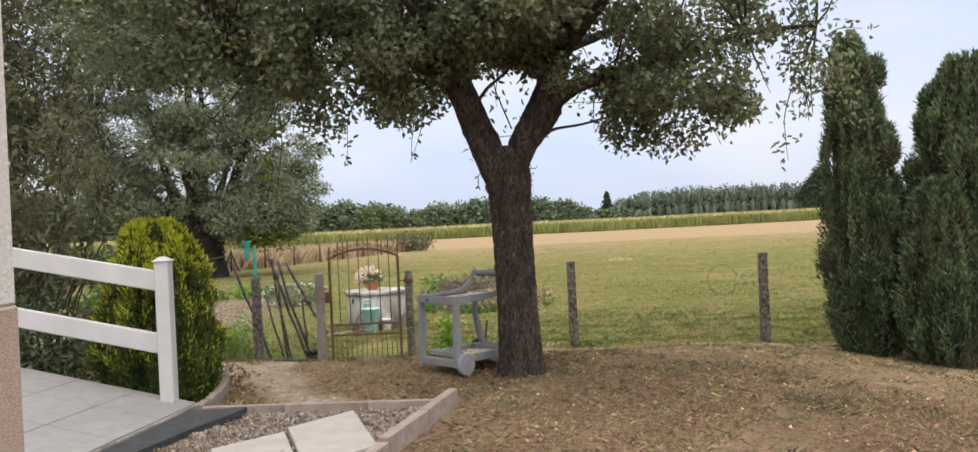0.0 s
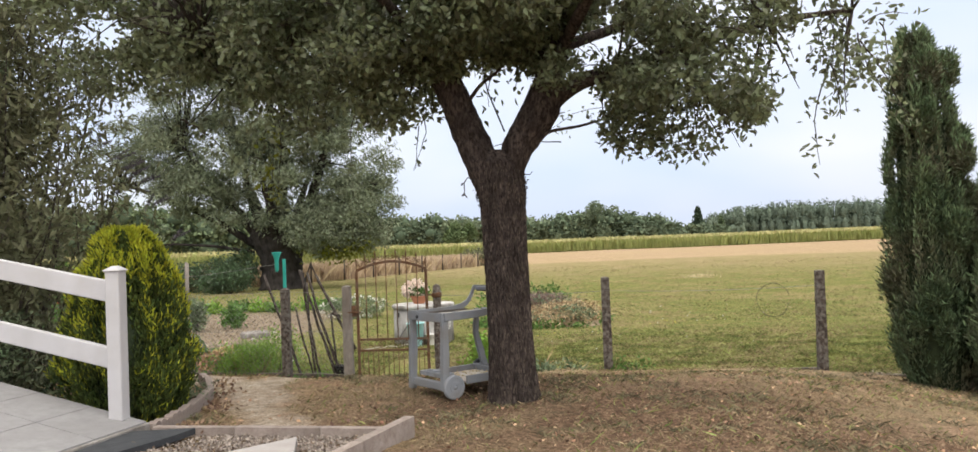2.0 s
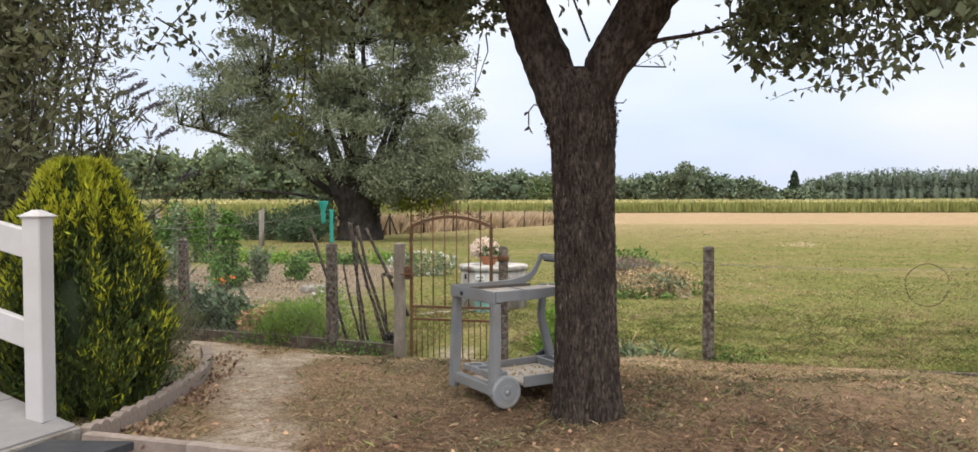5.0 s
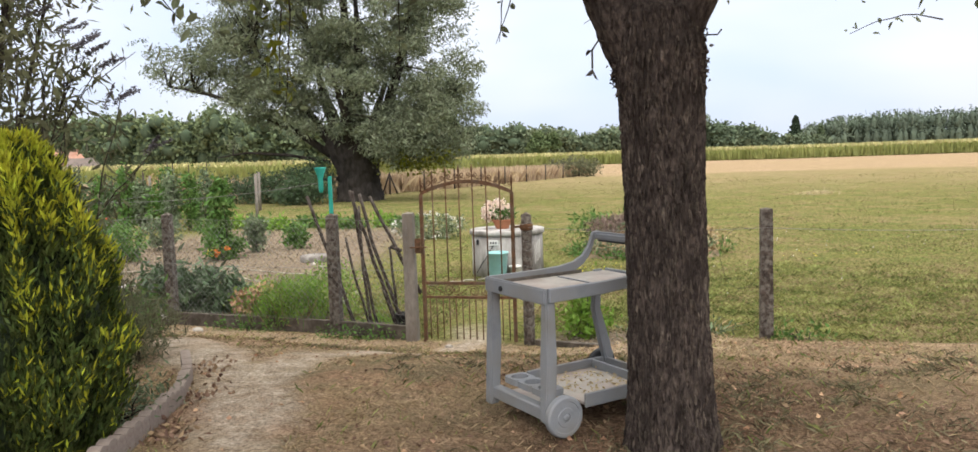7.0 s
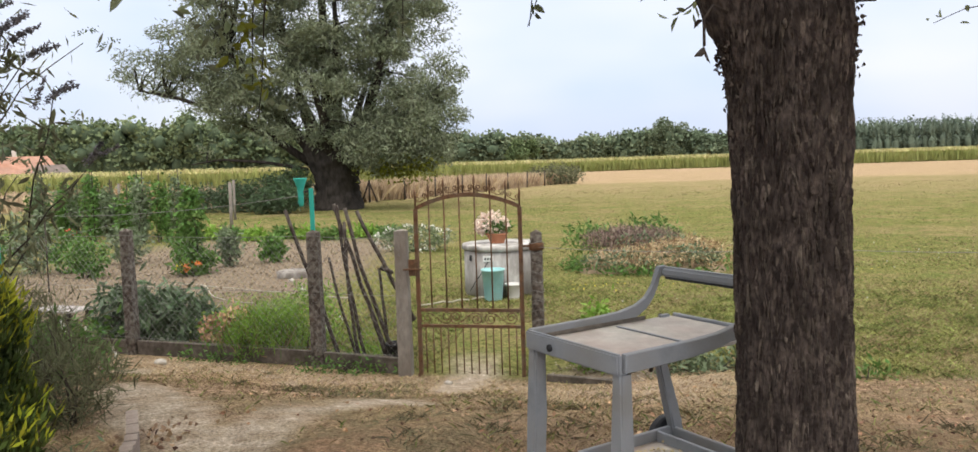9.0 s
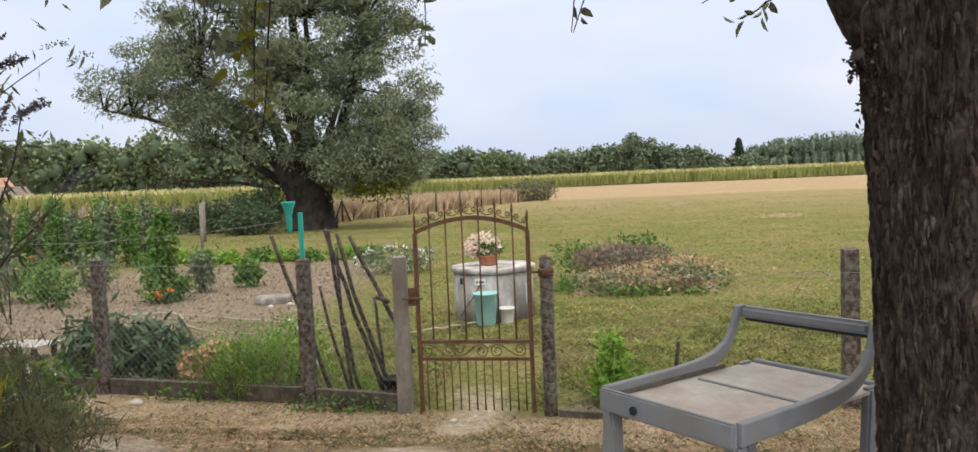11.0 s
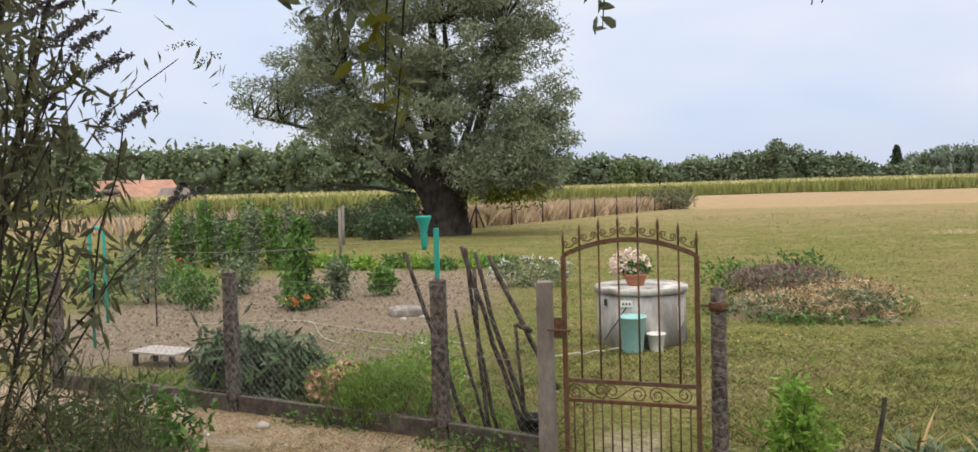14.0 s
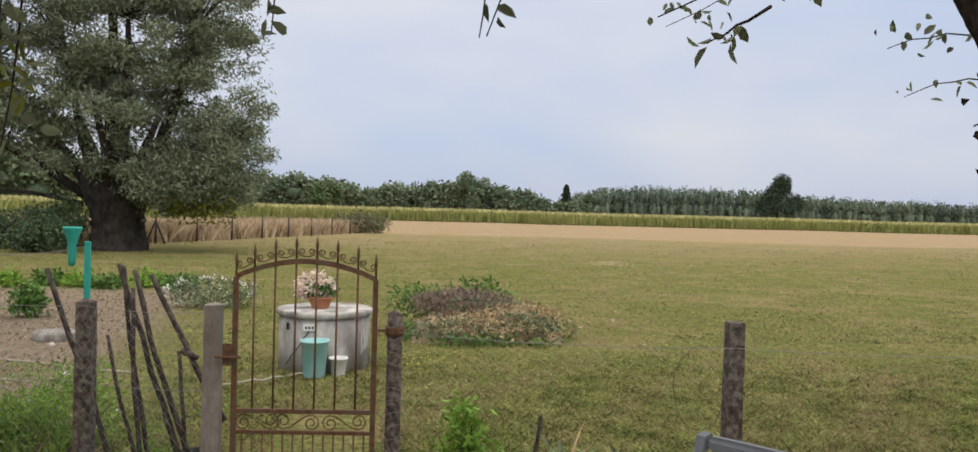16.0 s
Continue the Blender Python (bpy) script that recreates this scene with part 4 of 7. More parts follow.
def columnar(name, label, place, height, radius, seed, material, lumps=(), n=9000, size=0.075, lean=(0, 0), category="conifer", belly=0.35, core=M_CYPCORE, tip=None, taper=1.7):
    """A dense column of scale-leaved sprays round a core coloured dark as inner shade; lumps: (angle, height, out,
    radius).
    """
    t = thing(name, label, category, (place[0], place[1], float(ground_z(*place)) - 0.03))
    r = np.random.default_rng(seed)

    def prof(u):
        return radius * np.clip(np.minimum((u + 0.10) / belly, 1) ** 0.45 * np.sqrt(np.clip(1.0 - ((u - belly) / (1.02 - belly)).clip(0) ** taper, 0, 1)), 0.02, 1)

    rows, sides = 26, 18
    V, F = [], []
    for i in range(rows):
        u = i / (rows - 1)
        for k in range(sides):
            a = 2 * math.pi * k / sides
            rr = prof(np.array(u)) * 0.80 * (1 + 0.22 * noise.noise(Vector((math.cos(a) * 1.6, math.sin(a) * 1.6, u * 5 + seed))))
            V.append((rr * math.cos(a) + lean[0] * u, rr * math.sin(a) + lean[1] * u, u * height * 0.96))
    for i in range(rows - 1):
        for k in range(sides):
            k2 = (k + 1) % sides
            F.append((i * sides + k, i * sides + k2, (i + 1) * sides + k2, (i + 1) * sides + k))
    part("shaded_core", mesh_from("shaded_core", V, F, core, True), t)
    u = r.uniform(0, 1, n) ** 0.85
    a = r.uniform(0, 2 * np.pi, n)
    bumpy = np.array([noise.noise(Vector((math.cos(x) * 2.0, math.sin(x) * 2.0, y * 7 + seed))) for x, y in zip(a, u)])
    fine = np.array([noise.noise(Vector((math.cos(x) * 6.0, math.sin(x) * 6.0, y * height * 2.5 + seed))) for x, y in zip(a, u)])
    plume = np.array([noise.noise(Vector((math.cos(x) * 5.0, math.sin(x) * 5.0, y * height * 0.9 - seed))) for x, y in zip(a, u)])
    stand = 0.30 * bumpy + 0.20 * fine + 0.32 * plume
    rr = prof(u) * (0.80 + 0.24 * r.uniform(0, 1, n) + stand)
    c = np.stack([rr * np.cos(a) + lean[0] * u, rr * np.sin(a) + lean[1] * u, u * height], 1)
    ax = np.stack([np.cos(a) * 0.42, np.sin(a) * 0.42, np.full(n, 1.15)], 1)
    for ang, h_, out, rad in lumps:
        m = int(n * 0.03)
        d = r.normal(size=(m, 3))
        d /= np.linalg.norm(d, axis=1)[:, None]
        c = np.concatenate([c, np.array([out * math.cos(ang), out * math.sin(ang), h_]) + d * np.array([rad, rad, rad * 1.7]) * r.uniform(0.6, 1.05, m)[:, None]])
        ax = np.concatenate([ax, d * 0.5 + np.array([0, 0, 0.8])])
        stand = np.concatenate([stand, np.full(m, 0.05)])
    keep = (c[:, 2] > 0.0) & (r.uniform(0, 1, len(c)) < np.clip(0.8 + 5 * stand, 0.3, 1))
    # Tips thicken upward and on plumes, painting the lit side as well.
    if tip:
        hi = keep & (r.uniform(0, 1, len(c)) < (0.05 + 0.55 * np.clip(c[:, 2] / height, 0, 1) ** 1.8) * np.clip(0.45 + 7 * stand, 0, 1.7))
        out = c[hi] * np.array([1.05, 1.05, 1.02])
        part("lit_tip_growth", leaf_cloud("lit_tip_growth", out, size * 1.4, size * 0.30, tip, 0.0, seed + 9, 0.2, ax[hi]), t, "lighter young tips, also coloured as lit tops", kind="stuff")
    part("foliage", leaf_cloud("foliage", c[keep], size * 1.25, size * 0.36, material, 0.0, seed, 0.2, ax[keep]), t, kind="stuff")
    return t


def knobs(height, radius, seed):
    """Small sprays standing out of a column's outline."""
    r = np.random.default_rng(seed)
    out = []
    for k in range(26):
        u = r.uniform(0.12, 0.97)
        w = radius * min(1, (u + 0.1) / 0.35) ** 0.45 * math.sqrt(max(0.0, 1 - (max(0, u - 0.35) / 0.67) ** 1.7))
        out.append((r.uniform(0, 2 * math.pi), u * height, w * r.uniform(0.8, 1.02), r.uniform(0.06, 0.13)))
    return out


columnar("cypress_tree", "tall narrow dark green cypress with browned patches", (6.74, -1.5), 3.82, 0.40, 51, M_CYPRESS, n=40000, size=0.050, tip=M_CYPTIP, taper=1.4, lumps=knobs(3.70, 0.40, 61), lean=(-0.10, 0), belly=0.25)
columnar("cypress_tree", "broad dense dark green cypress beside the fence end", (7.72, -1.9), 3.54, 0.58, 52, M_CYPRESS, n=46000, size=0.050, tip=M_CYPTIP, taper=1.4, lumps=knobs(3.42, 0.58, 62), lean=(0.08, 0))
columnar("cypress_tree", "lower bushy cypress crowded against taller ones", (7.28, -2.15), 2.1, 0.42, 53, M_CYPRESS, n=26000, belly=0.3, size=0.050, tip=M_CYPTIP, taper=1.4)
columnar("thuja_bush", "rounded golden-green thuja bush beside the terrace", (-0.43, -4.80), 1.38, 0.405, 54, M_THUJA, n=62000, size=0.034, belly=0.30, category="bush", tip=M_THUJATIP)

# ---- fence, gate, well ----
def make_post(name, label, x, y, top, w, material, lean=(0, 0), cap=0.03, group="fence posts", base=None, round_=False):
    z = float(ground_z(x, y)) - 0.05 if base is None else base
    h = top - z
    bm = bmesh.new()
    rows = 14
    rings = []
    for i in range(rows):
        u = i / (rows - 1)
        k = 1 - 0.12 * u
        ring = []
        for j in range(16 if round_ else 12):
            a = 2 * math.pi * (j + 0.5) / (16 if round_ else 12)
            e = 1.0 if round_ else 1 / max(abs(math.cos(a)), abs(math.sin(a))) ** 0.82
            rr = w / 2 * k * e * (1 + 0.06 * noise.noise(Vector((math.cos(a) * 2, math.sin(a) * 2, u * 9 + x * 3))))
            ring.append(bm.verts.new((rr * math.cos(a) + lean[0] * u * h, rr * math.sin(a) + lean[1] * u * h, u * (h - cap))))
        rings.append(ring)
    n = len(rings[0])
    for a, b in zip(rings, rings[1:]):
        for j in range(n):
            bm.faces.new((a[j], a[(j + 1) % n], b[(j + 1) % n], b[j]))
    tip = bm.verts.new((lean[0] * h, lean[1] * h, h))
    for j in range(n):
        bm.faces.new((rings[-1][j], rings[-1][(j + 1) % n], tip))
    bm.faces.new(rings[0][::-1])
    return solid(name, bm_mesh(name, bm, material, round_), label, "post", group, place=(x, y, z))


make_post("fence_post", "weathered grey concrete fence post in chain-link fence", -3.34, 0.72, 1.35, 0.115, M_POST)
make_post("fence_post", "weathered concrete fence post carrying a rain gauge", -1.08, 0.30, 1.335, 0.125, M_POST, (0.0, 0.0))
make_post("fence_post", "dark lichen-spotted fence post in open wire fence", 3.27, -0.63, 1.37, 0.115, M_POST, cap=0.012)
make_post("fence_post", "dark lichen-spotted fence post in open wire fence", 5.80, -0.62, 1.36, 0.112, M_POST, (0.01, 0), cap=0.012)
make_post("fence_post", "weathered grey concrete fence post in chain-link fence", -5.9, 1.18, 1.3, 0.115, M_POST)
make_post("gate_post", "square grey gate post with rusty hinge plate", -0.14, 0.05, 1.345, 0.125, M_POSTGREY, group="gate posts", cap=0.015)
right_post = make_post("gate_post", "dark gate post wound with loose wire netting", 1.10, -0.05, 1.33, 0.115, M_POST, group="gate posts", round_=True)
part("collar", lathe("collar", [(0.055, 1.20), (0.064, 1.205), (0.065, 1.25), (0.063, 1.262), (0.055, 1.265)], M_RUST, 18), right_post, "rusty iron collar")
part("catch", box("catch", (0.085, 0.03, 0.02), (-0.075, 0, 1.235), M_RUST, 0.002), right_post, "rusty gate catch")


def make_kerb(a, b, h=0.15):
    (x0, y0), (x1, y1) = a, b
    l = math.hypot(x1 - x0, y1 - y0)
    t = math.degrees(math.atan2(y1 - y0, x1 - x0))
    zb = float(min(ground_z(x0, y0 - 0.1), ground_z(x1, y1 - 0.1)))
    return solid("kerb_board", box("kerb_board", (l, 0.05, h + 0.1), (l / 2, 0, (h - 0.1) / 2), M_KERB, 0.006), "weathered concrete base board under wire fence", "kerb", "fence base boards", place=(x0, y0, zb), turn=(0, 0, t))


make_kerb((-5.83, 1.16), (-3.41, 0.72))
make_kerb((-3.27, 0.71), (-1.15, 0.32))
make_kerb((-1.01, 0.28), (-0.21, 0.08))
make_kerb((1.17, -0.08), (3.20, -0.60), 0.06)
make_kerb((3.34, -0.64), (5.73, -0.63), 0.015)
make_kerb((5.87, -0.62), (9.5, -0.95), 0.10)


def make_gate():
    g = thing("garden_gate", "rusty wrought-iron garden gate with arched top and scrolls", "gate", (0.0, 0.0, 0.0), (0, 0, -2.7))
    W, Zs, Zm = 0.98, 1.53, 0.615
    part("stile", box("stile", (0.035, 0.03, Zs - 0.02), (0.017, 0, 0.02 + (Zs - 0.02) / 2), M_RUST, 0.003), g)
    part("stile", box("stile", (0.035, 0.03, Zs - 0.02), (W - 0.017, 0, 0.02 + (Zs - 0.02) / 2), M_RUST, 0.003), g)

    def arch(u):
        return Zs + 0.115 * math.sin(math.pi * u) ** 0.85

    pts = [(0.017 + (W - 0.034) * u, 0, arch(u)) for u in np.linspace(0, 1, 25)]
    bm = bmesh.new()
    rings = []
    for x, y, z in pts:
        rings.append([bm.verts.new((x, dy, z + dz)) for dy, dz in ((-0.015, -0.018), (0.015, -0.018), (0.015, 0.018), (-0.015, 0.018))])
    for a, b in zip(rings, rings[1:]):
        for j in range(4):
            bm.faces.new((a[j], a[(j + 1) % 4], b[(j + 1) % 4], b[j]))
    bm.faces.new(rings[0])
    bm.faces.new(rings[-1])
    part("arched_rail", bm_mesh("arched_rail", bm, M_RUST), g)
    for z, h in ((Zm, 0.03), (Zm - 0.145, 0.026)):
        part("rail", box("rail", (W - 0.07, 0.026, h), (W / 2, 0, z), M_RUST, 0.002), g)
    n = 6
    for k in range(n):
        u = (k + 1) / (n + 1)
        x = W * u
        part("bar", tubes("bar", [([(x, 0, Zm), (x, 0, arch(u))], 0.0075)], M_RUST, 8), g)
    for k in range(n + 2):
        u = k / (n + 1)
        x = min(max(W * u, 0.017), W - 0.017)
        z = arch(u)
        part("spike", tubes("spike", [([(x, 0, z), (x, 0, z + 0.085), (x, 0, z + 0.09), (x, 0, z + 0.112), (x, 0, z + 0.14), (x, 0, z + 0.178)], [0.008, 0.0075, 0.009, 0.0125, 0.0095, 0.0015])], M_RUST, 8), g)
    for k in range(13):
        x = 0.075 + (W - 0.15) * k / 12
        part("short_bar", tubes("short_bar", [([(x, 0, 0.035), (x, 0, Zm - 0.145)], 0.0065)], M_RUST, 6), g)

    def curl(cx, cz, r, start, spin):
        """A spiral from its open end inwards, round (cx, cz)."""
        q = [(start + spin * 2.9 * math.pi * i / 30, r * (1 - 0.74 * i / 30)) for i in range(31)]
        return [(cx + rr * math.cos(a), 0.0, cz + rr * math.sin(a)) for a, rr in q]

    # a lying C between every two spikes, both ends curled up and inwards
    for k in range(n + 1):
        u0, u1 = k / (n + 1), (k + 1) / (n + 1)
        x0, x1 = W * u0 + 0.036, W * u1 - 0.036
        z0, z1 = arch(u0 + 0.25 / (n + 1)) + 0.066, arch(u1 - 0.25 / (n + 1)) + 0.066
        run = curl(x0, z0, 0.026, -math.pi / 2, -1)[::-1] + [((x0 + x1) / 2, 0.0, (z0 + z1) / 2 - 0.036)] + curl(x1, z1, 0.026, -math.pi / 2, 1)
        part("scroll", tubes("scroll", [(run, 0.0045)], M_RUST, 5), g)
    # a band of three S-scrolls, the middle one turned over
    zb = Zm - 0.073
    for x0, x1 in ((0.085, 0.275), (0.545, 0.355), (0.675, 0.865)):
        e = 1 if x1 > x0 else -1
        first = curl(x0, zb - 0.008, 0.056, math.pi / 2, e)[::-1]
        last = curl(x1, zb + 0.008, 0.056, -math.pi / 2, e)
        mid = [(x0 + (x1 - x0) * f, 0.0, zb + 0.048 * math.cos(math.pi * f)) for f in (0.2, 0.35, 0.5, 0.65, 0.8)]
        part("scroll", tubes("scroll", [(first + mid + last, 0.0045)], M_RUST, 5), g)
    part("hinge_plate", box("hinge_plate", (0.06, 0.012, 0.15), (-0.03, -0.02, 1.0), M_RUST, 0.002), g)
    latch = part("latch_bar", box("latch_bar", (0.18, 0.014, 0.016), (-0.02, -0.035, 0.985), M_RUST, 0.002), g)
    part("latch_knob", lathe("latch_knob", [(0.012, 0), (0.016, 0.01), (0.012, 0.03)], M_RUST, 10), latch)
    return g


make_gate()


def make_well():
    w = thing("well", "round grey concrete well with stained walls and flat lid", "well", (0.08, 4.68, 0.0))
    part("wall", lathe("wall", [(0.575, -0.05), (0.57, 0.3), (0.568, 0.66)], M_WELL, 48), w)
    part("lid", lathe("lid", [(0.585, 0.66), (0.60, 0.668), (0.60, 0.725), (0.59, 0.735), (0.02, 0.745)], M_WELL, 48), w)
    part("socket_plate", box("socket_plate", (0.15, 0.012, 0.085), (-0.12, -0.567, 0.56), M_PAPER, 0.003), w, "pale plate with dark marks")
    for i in range(3):
        part("marking", box("marking", (0.022, 0.004, 0.03), (-0.16 + 0.04 * i, -0.575, 0.56), M_DARKPLASTIC, 0), w)
    part("hook", box("hook", (0.03, 0.05, 0.08), (-0.40, -0.42, 0.56), M_DARKPLASTIC, 0.004), w)
    part("cable", tubes("cable", [(bend((-0.12, -0.575, 0.52), (-0.42, -0.45, 0.08), 10, -0.15, 4), 0.006)], M_DARKPLASTIC, 6), w)
    for i in range(5):
        part("white_run", box("white_run", (0.008, 0.008, 0.3), (0.572 * math.cos(-0.55 + 0.06 * i), 0.572 * math.sin(-0.55 + 0.06 * i), 0.35 + 0.02 * i), M_PAPER, 0.001), w)
    return w


make_well()


def make_bucket(name, label, x, y, h, r0, r1, material, handle=True, z=0.0):
    b = thing(name, label, "bucket", (x, y, z))
    part("body", lathe("body", [(r0 * 0.96, 0), (r0, 0.01), (r1, h - 0.025), (r1 + 0.012, h - 0.02), (r1 + 0.012, h), (r1 - 0.006, h), (r0 - 0.006, 0.02)], material, 32), b)
    if handle:
        a = [(r1 * math.cos(t), -r1 * 0.9 * math.sin(t) * 0.7, h - 0.02 - 0.12 * math.sin(t)) for t in np.linspace(0, math.pi, 14)]
        part("handle", tubes("handle", [(a, 0.004)], M_WIRE, 5), b)
    return b


make_bucket("bucket", "tall aqua plastic bucket standing against the well", 0.05, 3.95, 0.44, 0.125, 0.158, M_AQUA)
make_bucket("tub", "small white plastic tub beside the bucket", 0.32, 4.04, 0.22, 0.082, 0.105, M_BUCKETWHITE, False)


def make_flower_pot():
    p = thing("flower_pot", "terracotta pot full of pale pink and white blooms", "flower pot", (0.03, 4.55, 0.745))
    part("pot", lathe("pot", [(0.10, 0), (0.105, 0.01), (0.15, 0.12), (0.165, 0.125), (0.168, 0.15), (0.15, 0.15), (0.14, 0.13), (0.02, 0.12)], M_TERRA, 28), p)
    lv = in_blobs([((0, 0, 0.23), (0.24, 0.2, 0.11), 1)], 330, 5, 0.3)
    part("leaves", leaf_cloud("pot_leaves", lv, 0.06, 0.045, M_GREEN, 0, 6), p, kind="stuff")
    c = in_blobs([((-0.05, 0, 0.30), (0.25, 0.2, 0.14), 1), ((-0.2, -0.03, 0.25), (0.1, 0.1, 0.1), 0.3)], 95, 7, 0.85)
    part("bloom", leaf_cloud("bloom", clumps(c[:46], 30, 0.022, 8), 0.04, 0.036, M_PETAL, 0, 9), p, "pale pink blooms", kind="stuff")
    return p


make_flower_pot()

# ---- serving trolley ----
def make_trolley():
    """Local x runs along its length from the front edge to the push handle, y to its left."""
    t = thing("serving_trolley", "faded grey plastic serving trolley with stained tray top", "trolley", (1.915, -3.92, 0.645), (0, 0, 42))
    L, W, H = 0.72, 0.50, 0.655
    hx, hy = L / 2, W / 2
    part("tray_floor", box("tray_floor", (L - 0.02, W - 0.02, 0.012), (0, 0, H - 0.045), M_TROLLEYTOP, 0.002), t, "stained beige tray floor")
    part("tray_seam", box("tray_seam", (0.012, W - 0.12, 0.006), (0.03, 0.01, H - 0.036), M_TROLLEY, 0.001), t)
    part("front_rim", box("front_rim", (0.022, W, 0.07), (-hx, 0, H - 0.035), M_TROLLEY, 0.006, segments=2), t)
    part("rear_rim", box("rear_rim", (0.018, W - 0.05, 0.03), (hx, 0, H - 0.042), M_TROLLEY, 0.004), t)
    for s in (1, -1):
        bm = bmesh.new()
        prof = [(-hx + 0.013, H, 0.062), (-0.05, H + 0.002, 0.058), (0.08, H + 0.008, 0.052), (0.17, H + 0.024, 0.048), (0.225, H + 0.050, 0.046), (0.265, H + 0.095, 0.05), (0.288, H + 0.145, 0.055), (0.30, H + 0.166, 0.04), (0.335, H + 0.17, 0.036)]
        ring = []
        for x, z, d in prof:
            ring.append([bm.verts.new((x, s * hy + o, zz)) for o, zz in ((-0.012, z - d), (0.012, z - d), (0.012, z), (-0.012, z))])
        for a, b in zip(ring, ring[1:]):
            for j in range(4):
                bm.faces.new((a[j], a[(j + 1) % 4], b[(j + 1) % 4], b[j]))
        bm.faces.new(ring[0])
        bm.faces.new(ring[-1])
        bmesh.ops.bevel(bm, geom=[e for e in bm.edges if e.calc_length() > 0.05], offset=0.003, affect="EDGES")
        part("side_rail", bm_mesh("side_rail", bm, M_TROLLEY), t)
    part("push_handle", box("push_handle", (0.04, W - 0.03, 0.042), (0.315, 0, H + 0.148), M_TROLLEY, 0.012, segments=3), t)
    part("grip", box("grip", (0.026, W - 0.06, 0.012), (0.318, 0, H + 0.124), M_DARKPLASTIC, 0.004), t, "dark underside of handle")
    part("knob", lathe("knob", [(0.013, -0.006), (0.013, 0.006), (0.009, 0.008)], M_DARKPLASTIC, 14), t).matrix_local = pose(-hx - 0.012, 0.10, H - 0.04, 0, -90, 0)

    def leg(pts, w, d):
        bm = bmesh.new()
        ring = []
        for (x, y, z), k in zip(pts, np.linspace(1, 1.15, len(pts))):
            ring.append([bm.verts.new((x + a * d / 2 * k, y + b * w / 2 * k, z)) for a, b in ((-1, -1), (1, -1), (1, 1), (-1, 1))])
        for a, b in zip(ring, ring[1:]):
            for j in range(4):
                bm.faces.new((a[j], a[(j + 1) % 4], b[(j + 1) % 4], b[j]))
        bm.faces.new(ring[0])
        bm.faces.new(ring[-1])
        bmesh.ops.bevel(bm, geom=[e for e in bm.edges if e.calc_length() > 0.05], offset=0.008, segments=2, affect="EDGES")
        return bm_mesh("leg", bm, M_TROLLEY)

    for s in (1, -1):
        part("leg", leg([(-hx + 0.025, s * (hy - 0.022), H - 0.06), (-hx + 0.02, s * (hy - 0.02), 0.35), (-hx + 0.005, s * (hy - 0.015), 0.03 if s > 0 else 0.06)], 0.045, 0.05), t)
        part("leg", leg([(hx - 0.05, s * (hy - 0.02), H - 0.03), (hx - 0.07, s * (hy - 0.02), 0.42), (hx - 0.02, s * (hy - 0.02), 0.24), (hx + 0.02, s * (hy - 0.02), 0.09)], 0.032, 0.05), t)
    part("lower_frame", box("lower_frame", (0.05, W - 0.02, 0.06), (-hx + 0.02, 0, 0.09), M_TROLLEY, 0.006), t)
    # bottle rack with three holes
    bm = bmesh.new()
    R, n = 0.043, 20
    zr = 0.175
    for k in (-1, 0, 1):
        cy = k * 0.115
        inner = [bm.verts.new((-hx + 0.09 + R * math.cos(2 * math.pi * j / n), cy + R * math.sin(2 * math.pi * j / n), zr)) for j in range(n)]
        outer = [bm.verts.new((-hx + 0.09 + 0.0575 * max(-1, min(1, 1.3 * math.cos(2 * math.pi * j / n))), cy + 0.0575 * max(-1, min(1, 1.3 * math.sin(2 * math.pi * j / n))), zr)) for j in range(n)]
        for j in range(n):
            bm.faces.new((inner[j], inner[(j + 1) % n], outer[(j + 1) % n], outer[j]))
    ext = bmesh.ops.extrude_face_region(bm, geom=bm.faces[:])
    bmesh.ops.translate(bm, verts=[v for v in ext["geom"] if isinstance(v, bmesh.types.BMVert)], vec=(0, 0, -0.03))
    part("bottle_rack", bm_mesh("bottle_rack", bm, M_TROLLEY), t)
    part("rack_floor", box("rack_floor", (0.13, W - 0.06, 0.012), (-hx + 0.10, 0, 0.075), M_TROLLEYTOP, 0.002), t)
    part("lower_tray", box("lower_tray", (L - 0.22, W - 0.04, 0.014), (0.11, 0, 0.10), M_TROLLEYTOP, 0.002), t, "dusty lower tray")
    for s in (1, -1):
        part("lower_rim", box("lower_rim", (L - 0.20, 0.016, 0.065), (0.11, s * (hy - 0.015), 0.12), M_TROLLEY, 0.004), t)
    part("lower_rim", box("lower_rim", (0.016, W - 0.05, 0.06), (hx - 0.01, 0, 0.12), M_TROLLEY, 0.004), t)
    part("divider", box("divider", (0.016, W - 0.05, 0.05), (hx - 0.10, 0, 0.125), M_TROLLEY, 0.003), t)
    for x, y in ((-hx + 0.06, -hy - 0.028), (hx + 0.0, hy + 0.03), (hx + 0.0, -hy - 0.03)):
        wh = part("wheel", lathe("wheel", [(0.02, -0.02), (0.086, -0.02), (0.093, -0.012), (0.093, 0.012), (0.086, 0.020), (0.072, 0.021), (0.070, 0.018), (0.044, 0.018), (0.042, 0.021), (0.022, 0.021), (0.020, 0.017), (0.004, 0.017)], M_TROLLEY if y < 0 else M_DARKPLASTIC, 40, False), t)
        wh.matrix_local = pose(x, y, 0.088, 90, 0, 0)
